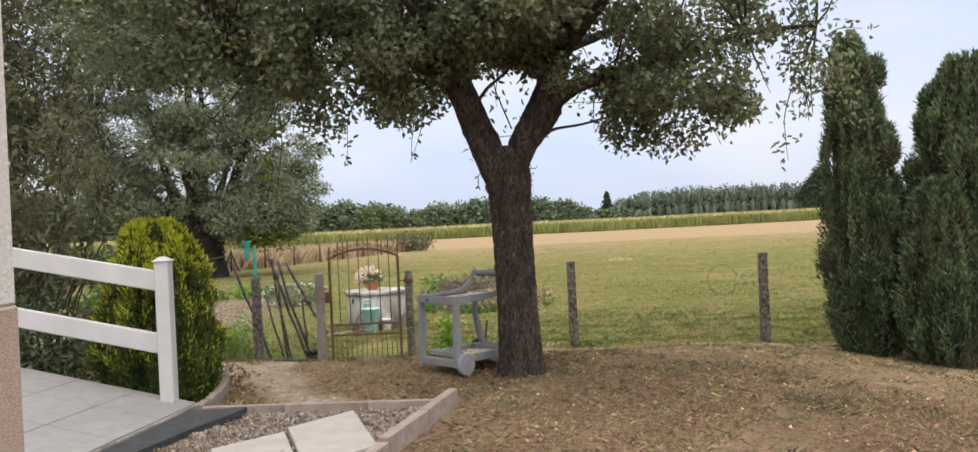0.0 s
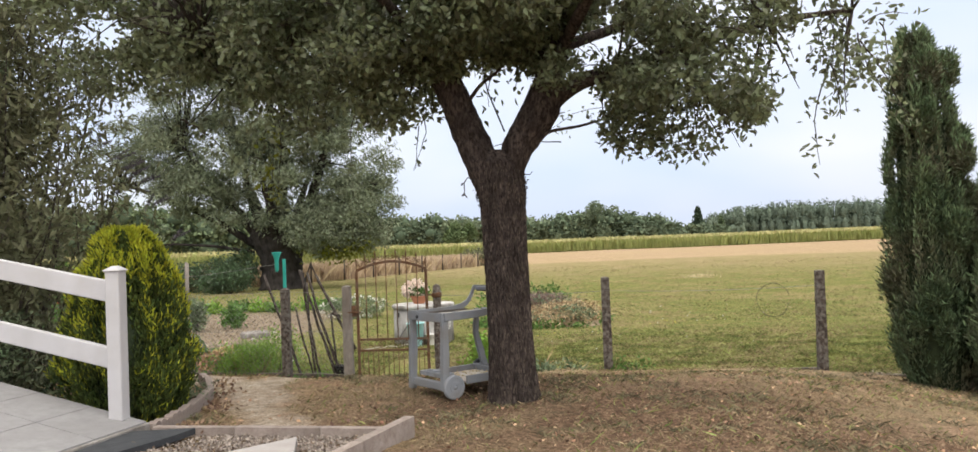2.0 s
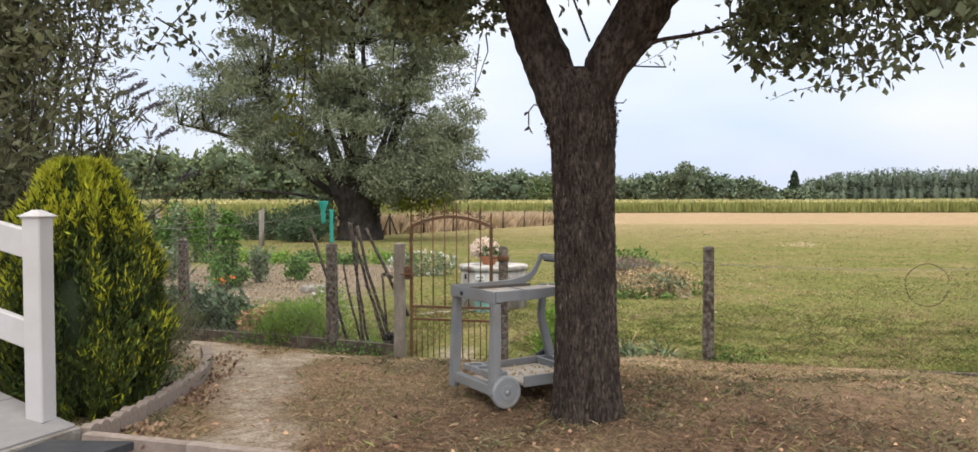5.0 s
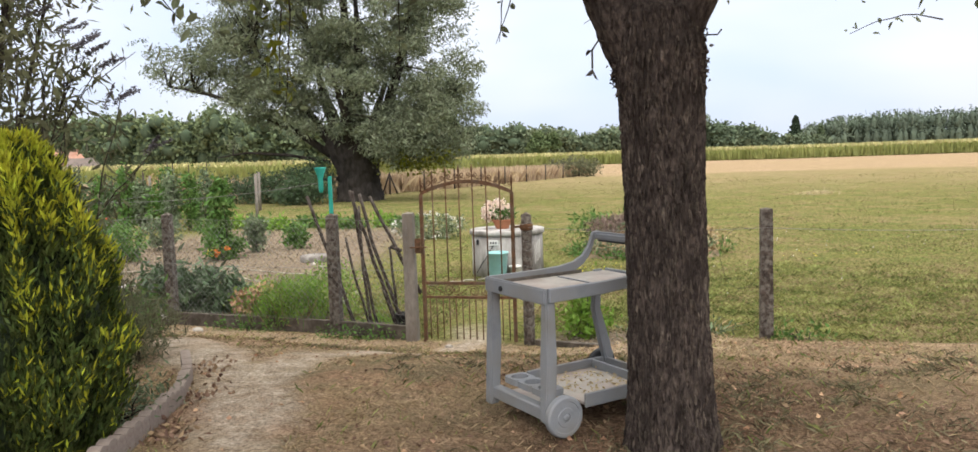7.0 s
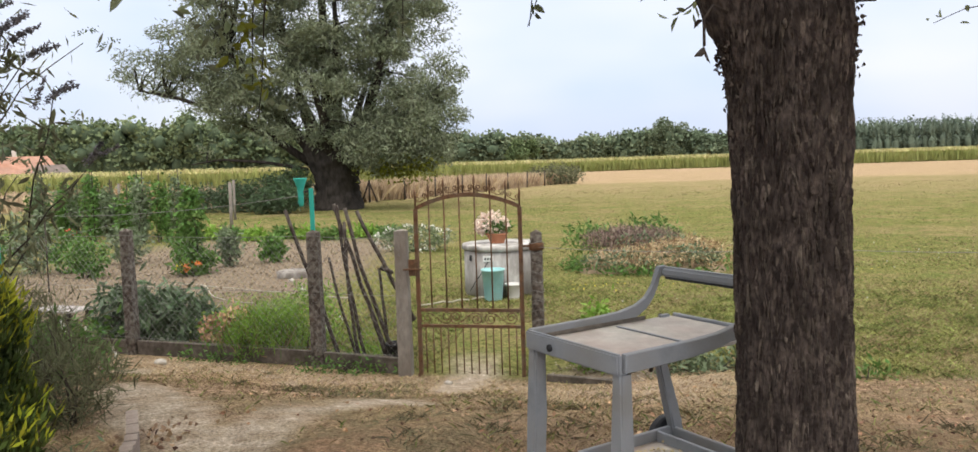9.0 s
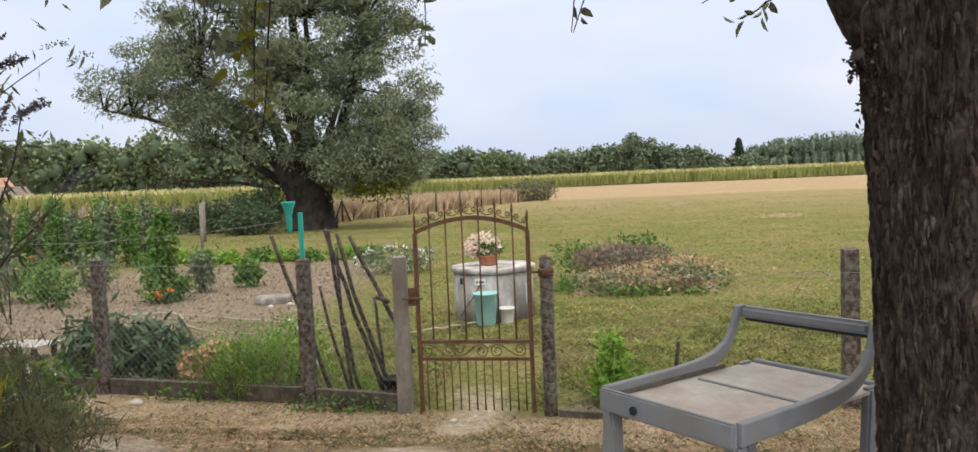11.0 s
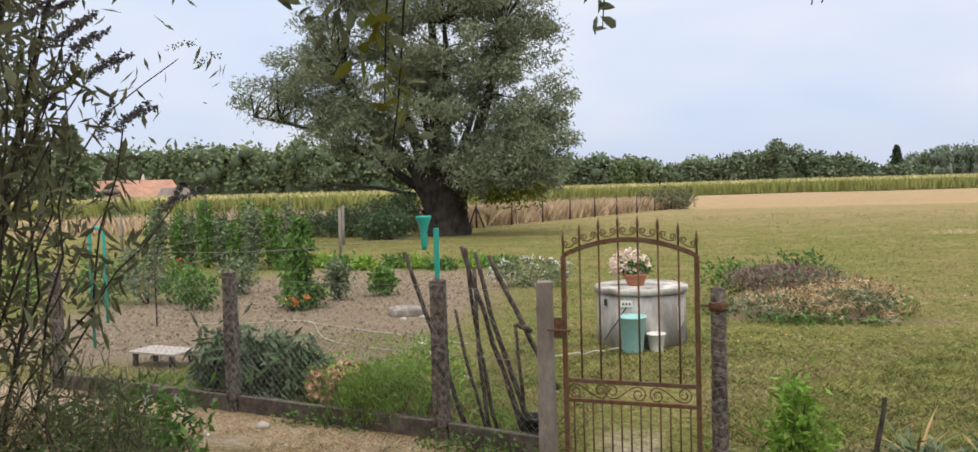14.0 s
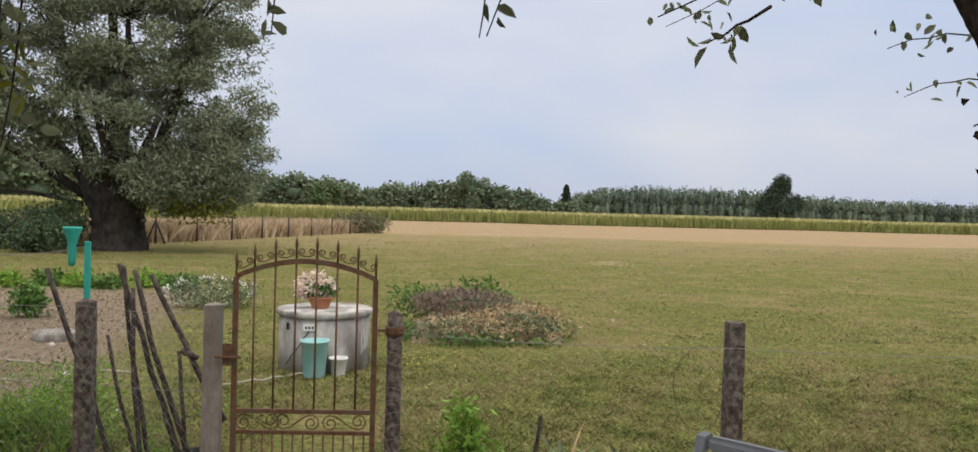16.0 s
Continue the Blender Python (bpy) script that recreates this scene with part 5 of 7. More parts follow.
        part("hub", lathe("hub", [(0.016, 0.0), (0.015, 0.022), (0.006, 0.024)], M_TROLLEY, 14), wh)
    for s in (1, -1):
        part("wheel_bracket", box("wheel_bracket", (0.07, 0.03, 0.10), (hx + 0.01, s * (hy - 0.012), 0.13), M_TROLLEY, 0.008, segments=2), t)
        part("inner_lip", box("inner_lip", (L - 0.18, 0.004, 0.016), (-0.06, s * (hy - 0.0155), H - 0.030), M_DIRT, 0.002), t, "dirt-darkened inner lip")
    return t


make_trolley()
chips = np.random.default_rng(88)
cu, cv = chips.uniform(-0.12, 0.32, 220), chips.uniform(-0.2, 0.2, 220)
ca, sa = math.cos(radians(42)), math.sin(radians(42))
solid("plant_debris", leaf_cloud("plant_debris", np.column_stack([1.915 + cu * ca - cv * sa, -3.92 + cu * sa + cv * ca, np.full(220, 0.757)]), 0.022, 0.012, M_DRYPALE, 0, 89, 0.3, np.column_stack([chips.normal(size=(220, 2)) * 1.5, np.full(220, 0.02)])), "pale dry plant debris lying in lower tray", "debris", kind="stuff")

# ---- terrace ramp, railing, kerbs ----
RA, RB = Vector((0.0, -5.50, 0.78)), Vector((-1.9, -5.02, 1.13))  # outer edge of the ramp


def make_ramp():
    u = (RB - RA)
    lu = u.length
    ux = u.normalized()
    v = Vector((-0.16, -1.0, 0.0)).normalized()
    r = thing("terrace_ramp", "sloping terrace ramp paved with large pale grey tiles", "ramp", RA, kind="structure")

    def slab(name, a0, a1, b0, b1, top, thick, material, bevel=0.004):
        bm = bmesh.new()
        c = [ux * a + v * b for a, b in ((a0, b0), (a1, b0), (a1, b1), (a0, b1))]
        lo = [bm.verts.new(p + Vector((0, 0, top - thick))) for p in c]
        hi = [bm.verts.new(p + Vector((0, 0, top))) for p in c]
        bm.faces.new(hi)
        bm.faces.new(lo[::-1])
        for i in range(4):
            bm.faces.new((lo[i], lo[(i + 1) % 4], hi[(i + 1) % 4], hi[i]))
        if bevel:
            bmesh.ops.bevel(bm, geom=bm.edges[:], offset=bevel, affect="EDGES")
        return bm_mesh(name, bm, material)

    part("base", slab("base", -0.06, lu + 0.6, -0.06, 3.4, -0.010, 0.75, M_CONCRETE), r)
    w = 0.46
    for i in range(6):
        for j in range(7):
            part("tile", slab("tile", -0.045 + i * w, -0.045 + (i + 1) * w - 0.007, -0.045 + j * w, -0.045 + (j + 1) * w - 0.007, 0.001 * ((i * 7 + j * 3) % 3), 0.02, M_TILE, 0.002), r)
    return r


make_ramp()


def make_railing():
    g = thing("terrace_railing", "white plastic two-rail terrace railing with square post", "railing", (-0.12, -5.485, 0.785))
    P = 0.094
    part("post", box("post", (P, P, 0.955), (0, 0, 0.4775 + 0.0), M_WHITE, 0.006), g)
    bm = bmesh.new()
    bmesh.ops.create_cone(bm, cap_ends=True, segments=4, radius1=0.084, radius2=0.02, depth=0.03, matrix=Matrix.Translation((0, 0, 0.972)) @ Matrix.Rotation(radians(45), 4, "Z"))
    part("post_cap", bm_mesh("post_cap", bm, M_WHITE), g)
    part("cap_collar", box("cap_collar", (P + 0.012, P + 0.012, 0.012), (0, 0, 0.955), M_WHITE, 0.003), g)
    part("post_foot", box("post_foot", (P + 0.02, P + 0.02, 0.012), (0, 0, 0.001), M_DARKPLASTIC, 0.003), g)
    d = (RB - RA)
    l = d.length
    ang_z = math.atan2(d.y, d.x)
    ang_y = -math.atan2(d.z, math.hypot(d.x, d.y))
    rot = Matrix.Rotation(ang_z, 4, "Z") @ Matrix.Rotation(ang_y, 4, "Y")
    for z in (0.815, 0.39):
        part("rail", box("rail", (l + 0.5, 0.038, 0.135), ((l + 0.5) / 2 + 0.02, 0, 0), M_WHITE, 0.006, Matrix.Translation((0, 0, z)) @ rot), g)
    return g


make_railing()


def make_pillar():
    z = float(ground_z(0.0, -8.0)) - 0.05
    p = thing("porch_pillar", "rendered house pillar, beige base below white paint", "pillar", (0.055, -8.05, z))
    part("base", box("base", (0.40, 0.40, 1.66 - z), (0, 0, (1.66 - z) / 2), M_RENDER, 0.01), p)
    part("shaft", box("shaft", (0.39, 0.39, 1.5), (0, 0, 1.66 - z + 0.75), M_RENDERW, 0.01), p)
    return p


make_pillar()


def make_border(name, label, line, h, th, piece, scallop):
    """A run of concrete edging pieces along a line."""
    e = thing(name, label, "edging", (line[0][0], line[0][1], 0))
    P = np.array(line, float)
    seg = np.concatenate([[0], np.cumsum(np.hypot(*np.diff(P, axis=0).T))])
    n = max(1, int(seg[-1] / piece))
    for i in range(n):
        q = [np.array([np.interp(k, seg, P[:, 0]), np.interp(k, seg, P[:, 1])]) for k in (seg[-1] * i / n, seg[-1] * (i + 1) / n - 0.003)]
        d = q[1] - q[0]
        l = float(np.hypot(*d))
        m = 0.5 * (q[0] + q[1])
        z = float(ground_z(*m))
        bm = bmesh.new()
        cut = 7 if scallop else 2
        ring = []
        for k in range(cut):
            u = k / (cut - 1) - 0.5
            top = h + (0.012 * math.cos(u * math.pi) if scallop else 0) + 0.006 * math.sin(i * 2.1)
            ring.append([bm.verts.new((u * l, s * th / 2, zz)) for s, zz in ((-1, -0.08), (1, -0.08), (1, top), (-1, top))])
        for a, b in zip(ring, ring[1:]):
            for j in range(4):
                bm.faces.new((a[j], a[(j + 1) % 4], b[(j + 1) % 4], b[j]))
        bm.faces.new(ring[0])
        bm.faces.new(ring[-1])
        ob = part("edging_piece", bm_mesh("edging_piece", bm, M_EDGING), e)
        ob.matrix_local = Matrix.Translation((m[0] - line[0][0], m[1] - line[0][1], z)) @ Matrix.Rotation(math.atan2(d[1], d[0]), 4, "Z")
    return e


make_border("bed_edging", "curved low border of ribbed concrete edging pieces", [(0.06, -5.42), (0.04, -5.0), (-0.05, -4.5), (-0.2, -4.0), (-0.4, -3.6), (-0.62, -3.28)], 0.085, 0.055, 0.075, True)
make_border("gravel_kerb", "straight concrete kerb round the gravel patch", [(0.1, -5.46), (0.9, -5.54), (1.8, -5.66)], 0.06, 0.06, 0.45, False)
make_border("gravel_kerb", "straight concrete kerb round the gravel patch", [(1.8, -5.70), (1.66, -6.2), (1.5, -6.72), (1.3, -7.4)], 0.10, 0.06, 0.45, False)


def make_slab(name, label, pts, z, th, material, category="slab"):
    bm = bmesh.new()
    lo = [bm.verts.new((x, y, z - th)) for x, y in pts]
    hi = [bm.verts.new((x, y, z)) for x, y in pts]
    bm.faces.new(hi)
    bm.faces.new(lo[::-1])
    k = len(pts)
    for i in range(k):
        bm.faces.new((lo[i], lo[(i + 1) % k], hi[(i + 1) % k], hi[i]))
    bmesh.ops.bevel(bm, geom=bm.edges[:], offset=0.004, affect="EDGES")
    return solid(name, bm_mesh(name, bm, material), label, category)


make_slab("paving_slab", "large pale stone slab lying in the gravel", [(0.84, -6.22), (1.17, -5.86), (1.42, -6.7), (1.1, -7.0)], 0.75, 0.06, M_SLAB)
make_slab("paving_slab", "pale stone slab tilted against another on gravel", [(0.5, -6.55), (0.83, -6.26), (1.08, -7.02), (0.72, -7.2)], 0.738, 0.06, M_SLAB)
make_slab("membrane_strip", "strip of dark grey membrane beside the terrace", [(-0.02, -5.62), (0.42, -5.56), (0.38, -5.75), (0.24, -6.1), (0.12, -6.5), (-0.02, -6.9), (-0.12, -6.8)], 0.745, 0.04, M_SHEET, "membrane")

# ---- garden things ----


def gz(x, y):
    return float(ground_z(x, y))


def bush(name, label, place, blobs, n, leaf, material, seed, stems=9, category="bush", droop=0.1, extra=None, per=5, spread_=0.05, group="", stem_mat=None, sway=0.1):
    """A leafy plant: stems from its foot into blobs (local), leaves in clumps; extra: (count, size, material, name) for blooms."""
    t = thing(name, label, category, (place[0], place[1], gz(*place) - 0.01), group=group)
    tips = in_blobs(blobs, stems, seed, 0.3)
    r = np.random.default_rng(seed)
    for k, tip in enumerate(tips):
        foot = (r.normal() * 0.05, r.normal() * 0.05, 0)
        run = bend(foot, tip, 6, sway, seed * 7 + k)
        part("stem", tubes("stem", [(run, list(np.linspace(0.006 + 0.004 * tip[2], 0.003, 6)))], stem_mat or M_TWIG, 5), t)
    pts = clumps(in_blobs(blobs, n // per, seed + 1, 0.3), per, spread_, seed + 2)
    pts[:, 2] = np.maximum(pts[:, 2], 0.01)
    part("leaves", leaf_cloud("leaves", pts, leaf[0], leaf[1], material, droop, seed + 3), t, kind="stuff")
    if extra:
        cnt, size, m2, nm = extra
        c = in_blobs(blobs, cnt, seed + 4, 0.85)
        part(nm, leaf_cloud(nm, clumps(c, 9, size * 0.5, seed + 5), size, size * 0.8, m2, 0, seed + 6), t, kind="stuff")
    return t


bush("bush", "dark leafy bush behind the chain-link fence", (-3.25, 1.25), [((0, 0, 0.33), (0.55, 0.4, 0.34), 1), ((-0.55, 0.1, 0.36), (0.4, 0.35, 0.34), 0.7)], 2300, (0.17, 0.045), M_DARKGREEN, 101, 14, droop=0.9)
bush("herb", "feathery green herb tuft behind the fence", (-1.75, 0.62), [((0, 0, 0.28), (0.40, 0.25, 0.28), 1)], 4200, (0.07, 0.01), M_GREENB, 102, 16, "herb", -0.8)
bush("herb", "bright green ferny plants among dry flower heads", (-1.45, 1.0), [((0, 0, 0.36), (0.38, 0.3, 0.34), 1), ((-0.8, 0.1, 0.2), (0.5, 0.3, 0.2), 0.8)], 2600, (0.06, 0.016), M_GREENB, 103, 14, "herb", -0.4, (7, 0.03, M_PETALWHITE, "bloom"))
bush("flower_clump", "faded pink-brown flower clump by the fence", (-2.25, 0.95), [((0, 0, 0.22), (0.4, 0.25, 0.2), 1)], 700, (0.07, 0.03), M_GREENB, 104, 10, "flowers", 0, (110, 0.06, M_WITHER, "dry_head"))
bush("shrub", "upright bright green young shrub beside gate", (1.62, 0.32), [((0, 0, 0.18), (0.26, 0.22, 0.2), 1), ((0, 0, 0.42), (0.13, 0.12, 0.22), 0.6)], 800, (0.075, 0.034), M_GREENB, 105, 10, "shrub", -0.2)
bush("weed", "low green weeds at the fence foot", (2.55, 0.15), [((0, 0, 0.1), (0.55, 0.3, 0.11), 1)], 420, (0.09, 0.03), M_GREYGREEN, 106, 8, "weeds", 0)
bush("weed", "low green weeds at the fence foot", (3.55, -0.72), [((0, 0, 0.05), (0.25, 0.1, 0.06), 1)], 130, (0.06, 0.025), M_GREEN, 107, 5, "weeds", 0)
bush("weed", "trailing weeds along the concrete fence base", (-0.75, 0.02), [((0, 0, 0.06), (0.55, 0.07, 0.07), 1)], 260, (0.05, 0.022), M_GREEN, 108, 6, "weeds", 0)
bush("weed", "trailing weeds along the concrete fence base", (-2.2, 0.40), [((0, 0, 0.05), (0.6, 0.06, 0.06), 1)], 220, (0.05, 0.022), M_GREEN, 109, 6, "weeds", 0)
bush("white_bush", "spreading bush with masses of small white flowers", (-2.75, 10.2), [((0, 0, 0.3), (0.95, 0.6, 0.32), 1)], 1500, (0.08, 0.03), M_GREYGREEN, 110, 14, "bush", 0, (45, 0.05, M_PETALWHITE, "white_bloom"))
bush("bean_plant", "tall staked bean plant with orange flowers below", (-6.12, 6.72), [((0, 0, 0.28), (0.40, 0.35, 0.28), 1), ((0.0, 0, 1.0), (0.19, 0.19, 0.68), 1.1)], 1700, (0.12, 0.06), M_GREEN, 111, 12, "plant", 0.3, per=5, spread_=0.06)
bush("marigold", "bright orange and yellow flowers at a plant's foot", (-5.92, 6.38), [((0, 0, 0.2), (0.15, 0.12, 0.13), 1)], 60, (0.07, 0.03), M_GREEN, 112, 6, "flowers", 0, (4, 0.055, M_ORANGE, "orange_bloom"))
bush("marigold", "yellow flower beside the orange ones", (-6.13, 6.34), [((0, 0, 0.19), (0.08, 0.06, 0.08), 1)], 30, (0.06, 0.03), M_GREEN, 113, 4, "flowers", 0, (2, 0.06, M_YELLOW, "yellow_bloom"))
for k, (x, y, h, w) in enumerate([(-5.98, 7.85, 0.85, 0.2), (-5.35, 8.5, 0.62, 0.28), (-10.7, 6.9, 0.95, 0.5), (-9.75, 7.0, 1.05, 0.48), (-8.95, 7.1, 0.9, 0.42), (-8.05, 6.4, 0.75, 0.34), (-8.6, 8.4, 0.9, 0.4), (-12.2, 6.6, 1.0, 0.5), (-7.4, 8.6, 0.6, 0.25), (-11.6, 8.9, 1.1, 0.45)]):
    bush("tomato_plant", "leafy green vegetable plant in the bare bed", (x, y), [((0, 0, h * 0.5), (w, w, h * 0.5), 1)], 620, (0.11, 0.05), M_GREEN if k % 3 else M_GREYGREEN, 120 + k, 8, "plant", 0.3, (2, 0.06, M_REDP, "red_fruit") if k == 4 else None, group="vegetables")
for k in range(18):
    row, u = k // 9, (k % 9) / 8
    x, y = -16.0 + 5.2 * u + 0.15 * math.sin(k * 3.7) - 0.5 * row, 14.6 - 1.5 * u + 1.7 * row + 0.2 * math.cos(k * 2.3)
    h = 1.75 + 0.25 * math.sin(k * 1.9)
    p = bush("bean_plant", "tall climbing bean plant on a stake", (x, y), [((0, 0, h * 0.5), (0.26, 0.26, h * 0.5), 1)], 620, (0.13, 0.065), M_GREYGREEN if k % 2 else M_GREEN, 140 + k, 5, "plant", 0.3, group="bean row", per=4, spread_=0.07)
    part("stake", tubes("stake", [([(0.04, 0, 0), (0.06, 0.02, h + 0.1)], 0.014)], M_STAKE, 6), p)
for k in range(9):
    x, y = -4.4 - k * 0.75, 13.6 + 0.35 * math.sin(k * 2.1)
    bush("leaf_vegetable", "low row of leafy green vegetables", (x, y), [((0, 0, 0.16), (0.42, 0.4, 0.18), 1)], 240, (0.16, 0.07), M_GREENB if k % 2 else M_GREEN, 170 + k, 6, "plant", 0.2, group="vegetable row")
bush("shrub", "dark rounded shrub growing beside the willow", (-14.0, 27.4), [((0, 0, 0.9), (1.4, 0.9, 0.9), 1), ((1.1, 0.1, 1.2), (0.8, 0.7, 1.0), 0.8), ((-1.9, 0, 0.7), (1.3, 0.8, 0.75), 0.9), ((-3.9, 0, 0.6), (1.2, 0.8, 0.7), 0.7)], 8600, (0.15, 0.07), M_DARKGREEN, 190, 12, "shrub", 0.2, per=8, spread_=0.15)
bush("shrub", "dark low shrub in front of the willow", (-12.6, 25.2), [((0, 0, 0.8), (1.0, 0.7, 0.6), 1), ((-0.9, 0.2, 0.5), (0.7, 0.6, 0.45), 0.5)], 2600, (0.15, 0.07), M_DARKGREEN, 191, 10, "shrub", 0.2, per=8, spread_=0.15)
bush("shrub", "grey-brown dry shrub along the far garden", (-19.5, 24.0), [((0, 0, 0.7), (3.0, 1.2, 0.7), 1)], 2200, (0.2, 0.06), M_DRY, 192, 10, "shrub", 0.1, per=8, spread_=0.15)


# tall buddleia beside the terrace bed
def make_buddleia(place, seed, h, tips, label, material, spikes=True, n=2600, leaf=(0.13, 0.032)):
    t = thing("buddleia", label, "shrub", (place[0], place[1], gz(*place) - 0.02))
    r = np.random.default_rng(seed)
    allp = []
    flower = []
    for k in range(tips):
        a = r.uniform(0, 2 * np.pi)
        rad = r.uniform(0.3, 1.25)
        hh = h * r.uniform(0.45, 1.0)
        tip = (rad * math.cos(a), rad * math.sin(a), hh)
        run = bend((r.normal() * 0.12, r.normal() * 0.12, 0), tip, 9, 0.10, seed * 9 + k)
        part("stem", tubes("stem", [(run, list(np.linspace(0.010, 0.003, 9)))], M_TWIG, 5), t)
        u = r.uniform(2.0, 8, n // tips)
        allp.append(np.array([[np.interp(q, range(9), [p[m] for p in run]) for m in range(3)] for q in u]) + r.normal(size=(n // tips, 3)) * (0.05 + 0.018 * u[:, None]))
        if spikes and hh > 0.45 * h:
            for _ in range(2):
                b = np.array(tip) + r.normal(size=3) * 0.08
                d = np.array([math.cos(a), math.sin(a), 0.35]) * 0.16 + r.normal(size=3) * 0.03
                flower.append(b + d * r.uniform(0, 1, 40)[:, None] + r.normal(size=(40, 3)) * 0.011)
    part("leaves", leaf_cloud("leaves", np.concatenate(allp), leaf[0], leaf[1], material, 0.75, seed + 1), t, kind="stuff")
    if flower:
        part("spike_bloom", leaf_cloud("spike_bloom", np.concatenate(flower), 0.022, 0.014, M_GREYGREEN, 0, seed + 2), t, "faded dark flower spikes", kind="stuff")
    return t


make_buddleia((-2.75, -2.45), 201, 3.1, 15, "tall loose buddleia with narrow leaves and faded spikes", M_SHRUB, n=1700, leaf=(0.10, 0.024))
make_buddleia((-3.2, -3.4), 202, 5.2, 40, "tall dense shrub with upright brown stems behind ramp", M_SHRUB, False, n=14000)
make_buddleia((-2.2, -4.1), 203, 2.9, 26, "leafy dark shrub crowded behind the white railing", M_SHRUB, False, n=5200, leaf=(0.1, 0.035))
def make_left_tree():
    t = thing("tall_shrub", "tall dense grey-green shrub tree behind the bed", "shrub", (-3.0, -2.5, gz(-3.0, -2.5) - 0.03))
    blobs = [((-0.1, 0.0, 1.9), (0.85, 0.8, 0.9), 1.0), ((0.0, 0.0, 3.2), (1.05, 1.0, 1.0), 1.4), ((-0.1, -0.2, 4.5), (1.2, 1.1, 0.9), 1.4), ((-1.1, 0.3, 3.2), (0.9, 0.9, 1.3), 0.9)]
    stems = []
    for k, tip in enumerate(in_blobs(blobs, 16, 601, 0.1)):
        run = bend((0.12 * math.cos(k), 0.12 * math.sin(k), 0), tip, 8, 0.06, 610 + k)
        part("stem", tubes("stem", [(run, list(np.linspace(0.03, 0.007, 8)))], M_TWIG, 6), t)
        stems += run[3:]
    runs, tips = limbs_to(stems, in_blobs(blobs, 120, 602, 0.3), 0.007, 650, 0.05)
    part("twig_work", tubes("twig_work", runs, M_TWIG, 4), t, kind="stuff")
    part("leaves", leaf_cloud("leaves", np.concatenate([lumps(blobs, 120, 70, (0.3, 0.3, 0.3), 603), lumps([((0.1, 0.0, 3.4), (1.2, 0.9, 0.7), 1.0), ((0.0, -0.2, 4.5), (1.3, 1.1, 0.9), 1.5), ((-1.2, 0, 4.0), (1.1, 1.0, 1.2), 1)], 90, 105, (0.3, 0.3, 0.3), 606), clumps(np.array(tips), 5, 0.07, 604)]), 0.085, 0.028, M_SHRUB, 0.6, 605), t, kind="stuff")


make_left_tree()


def make_panicles():
    """Arching stems with drooping leaves and dark flower panicles at their ends."""
    bx, by = -2.25, -3.0
    t = thing("buddleia", "arching buddleia stems with dark faded flower panicles", "shrub", (bx, by, gz(bx, by) - 0.02))
    z0 = t.location.z
    r = np.random.default_rng(207)
    ends = [((-1.42, -3.0, 2.70), 3, 0.22), ((-1.37, -3.02, 2.63), 2, 0.20), ((-1.31, -2.98, 2.55), 2, 0.2), ((-1.5, -3.05, 2.78), 2, 0.16), ((-1.15, -3.0, 2.33), 3, 0.14), ((-1.0, -2.92, 1.99), 2, 0.12), ((-1.65, -2.9, 2.45), 1, 0.1), ((-1.7, -3.05, 2.9), 2, 0.15), ((-1.9, -3.0, 3.05), 1, 0.12)]
    leaves, flower = [], []
    for k, ((x, y, z), spikes, long_) in enumerate(ends):
        run = bend((r.normal() * 0.08, r.normal() * 0.08, 0), (x - bx, y - by, z - z0), 10, 0.10, 2070 + k)
        part("stem", tubes("stem", [(run, list(np.linspace(0.008, 0.003, 10)))], M_TWIG, 6), t)
        u = r.uniform(4.5, 8.9, 38)
        leaves.append(np.array([[np.interp(q, range(10), [p[m] for p in run]) for m in range(3)] for q in u]) + r.normal(size=(38, 3)) * 0.03)
        tip = np.array(run[-1])
        for j in range(spikes):
            b = tip - np.array([0.07 * j, 0, 0.02 * j]) + r.normal(size=3) * 0.015
            d = np.array([long_, r.normal() * 0.04, 0.06 + 0.05 * j]) * r.uniform(0.8, 1.1)
            w = r.uniform(0, 1, 150)
            flower.append(b + d * w[:, None] + r.normal(size=(150, 3)) * (0.009 * (1.2 - w))[:, None])
    mass = in_blobs([((-1.9 - bx, 0, 2.75 - z0), (0.33, 0.4, 0.45), 1), ((-2.35 - bx, 0, 2.5 - z0), (0.45, 0.5, 0.8), 1.4)], 420, 2083, 0.2)
    part("leaves", leaf_cloud("leaves", np.concatenate(leaves + [mass]), 0.095, 0.022, M_SHRUB, 0.9, 2081, nice=True), t, kind="stuff")
    part("panicle", leaf_cloud("panicle", np.concatenate(flower), 0.016, 0.011, mat("faded_panicle", (0.085, 0.08, 0.09), (0.17, 0.155, 0.165), 20, 0.9, 0, vary=0.3), 0, 2082), t, "dark faded flower panicles", kind="stuff")


make_panicles()


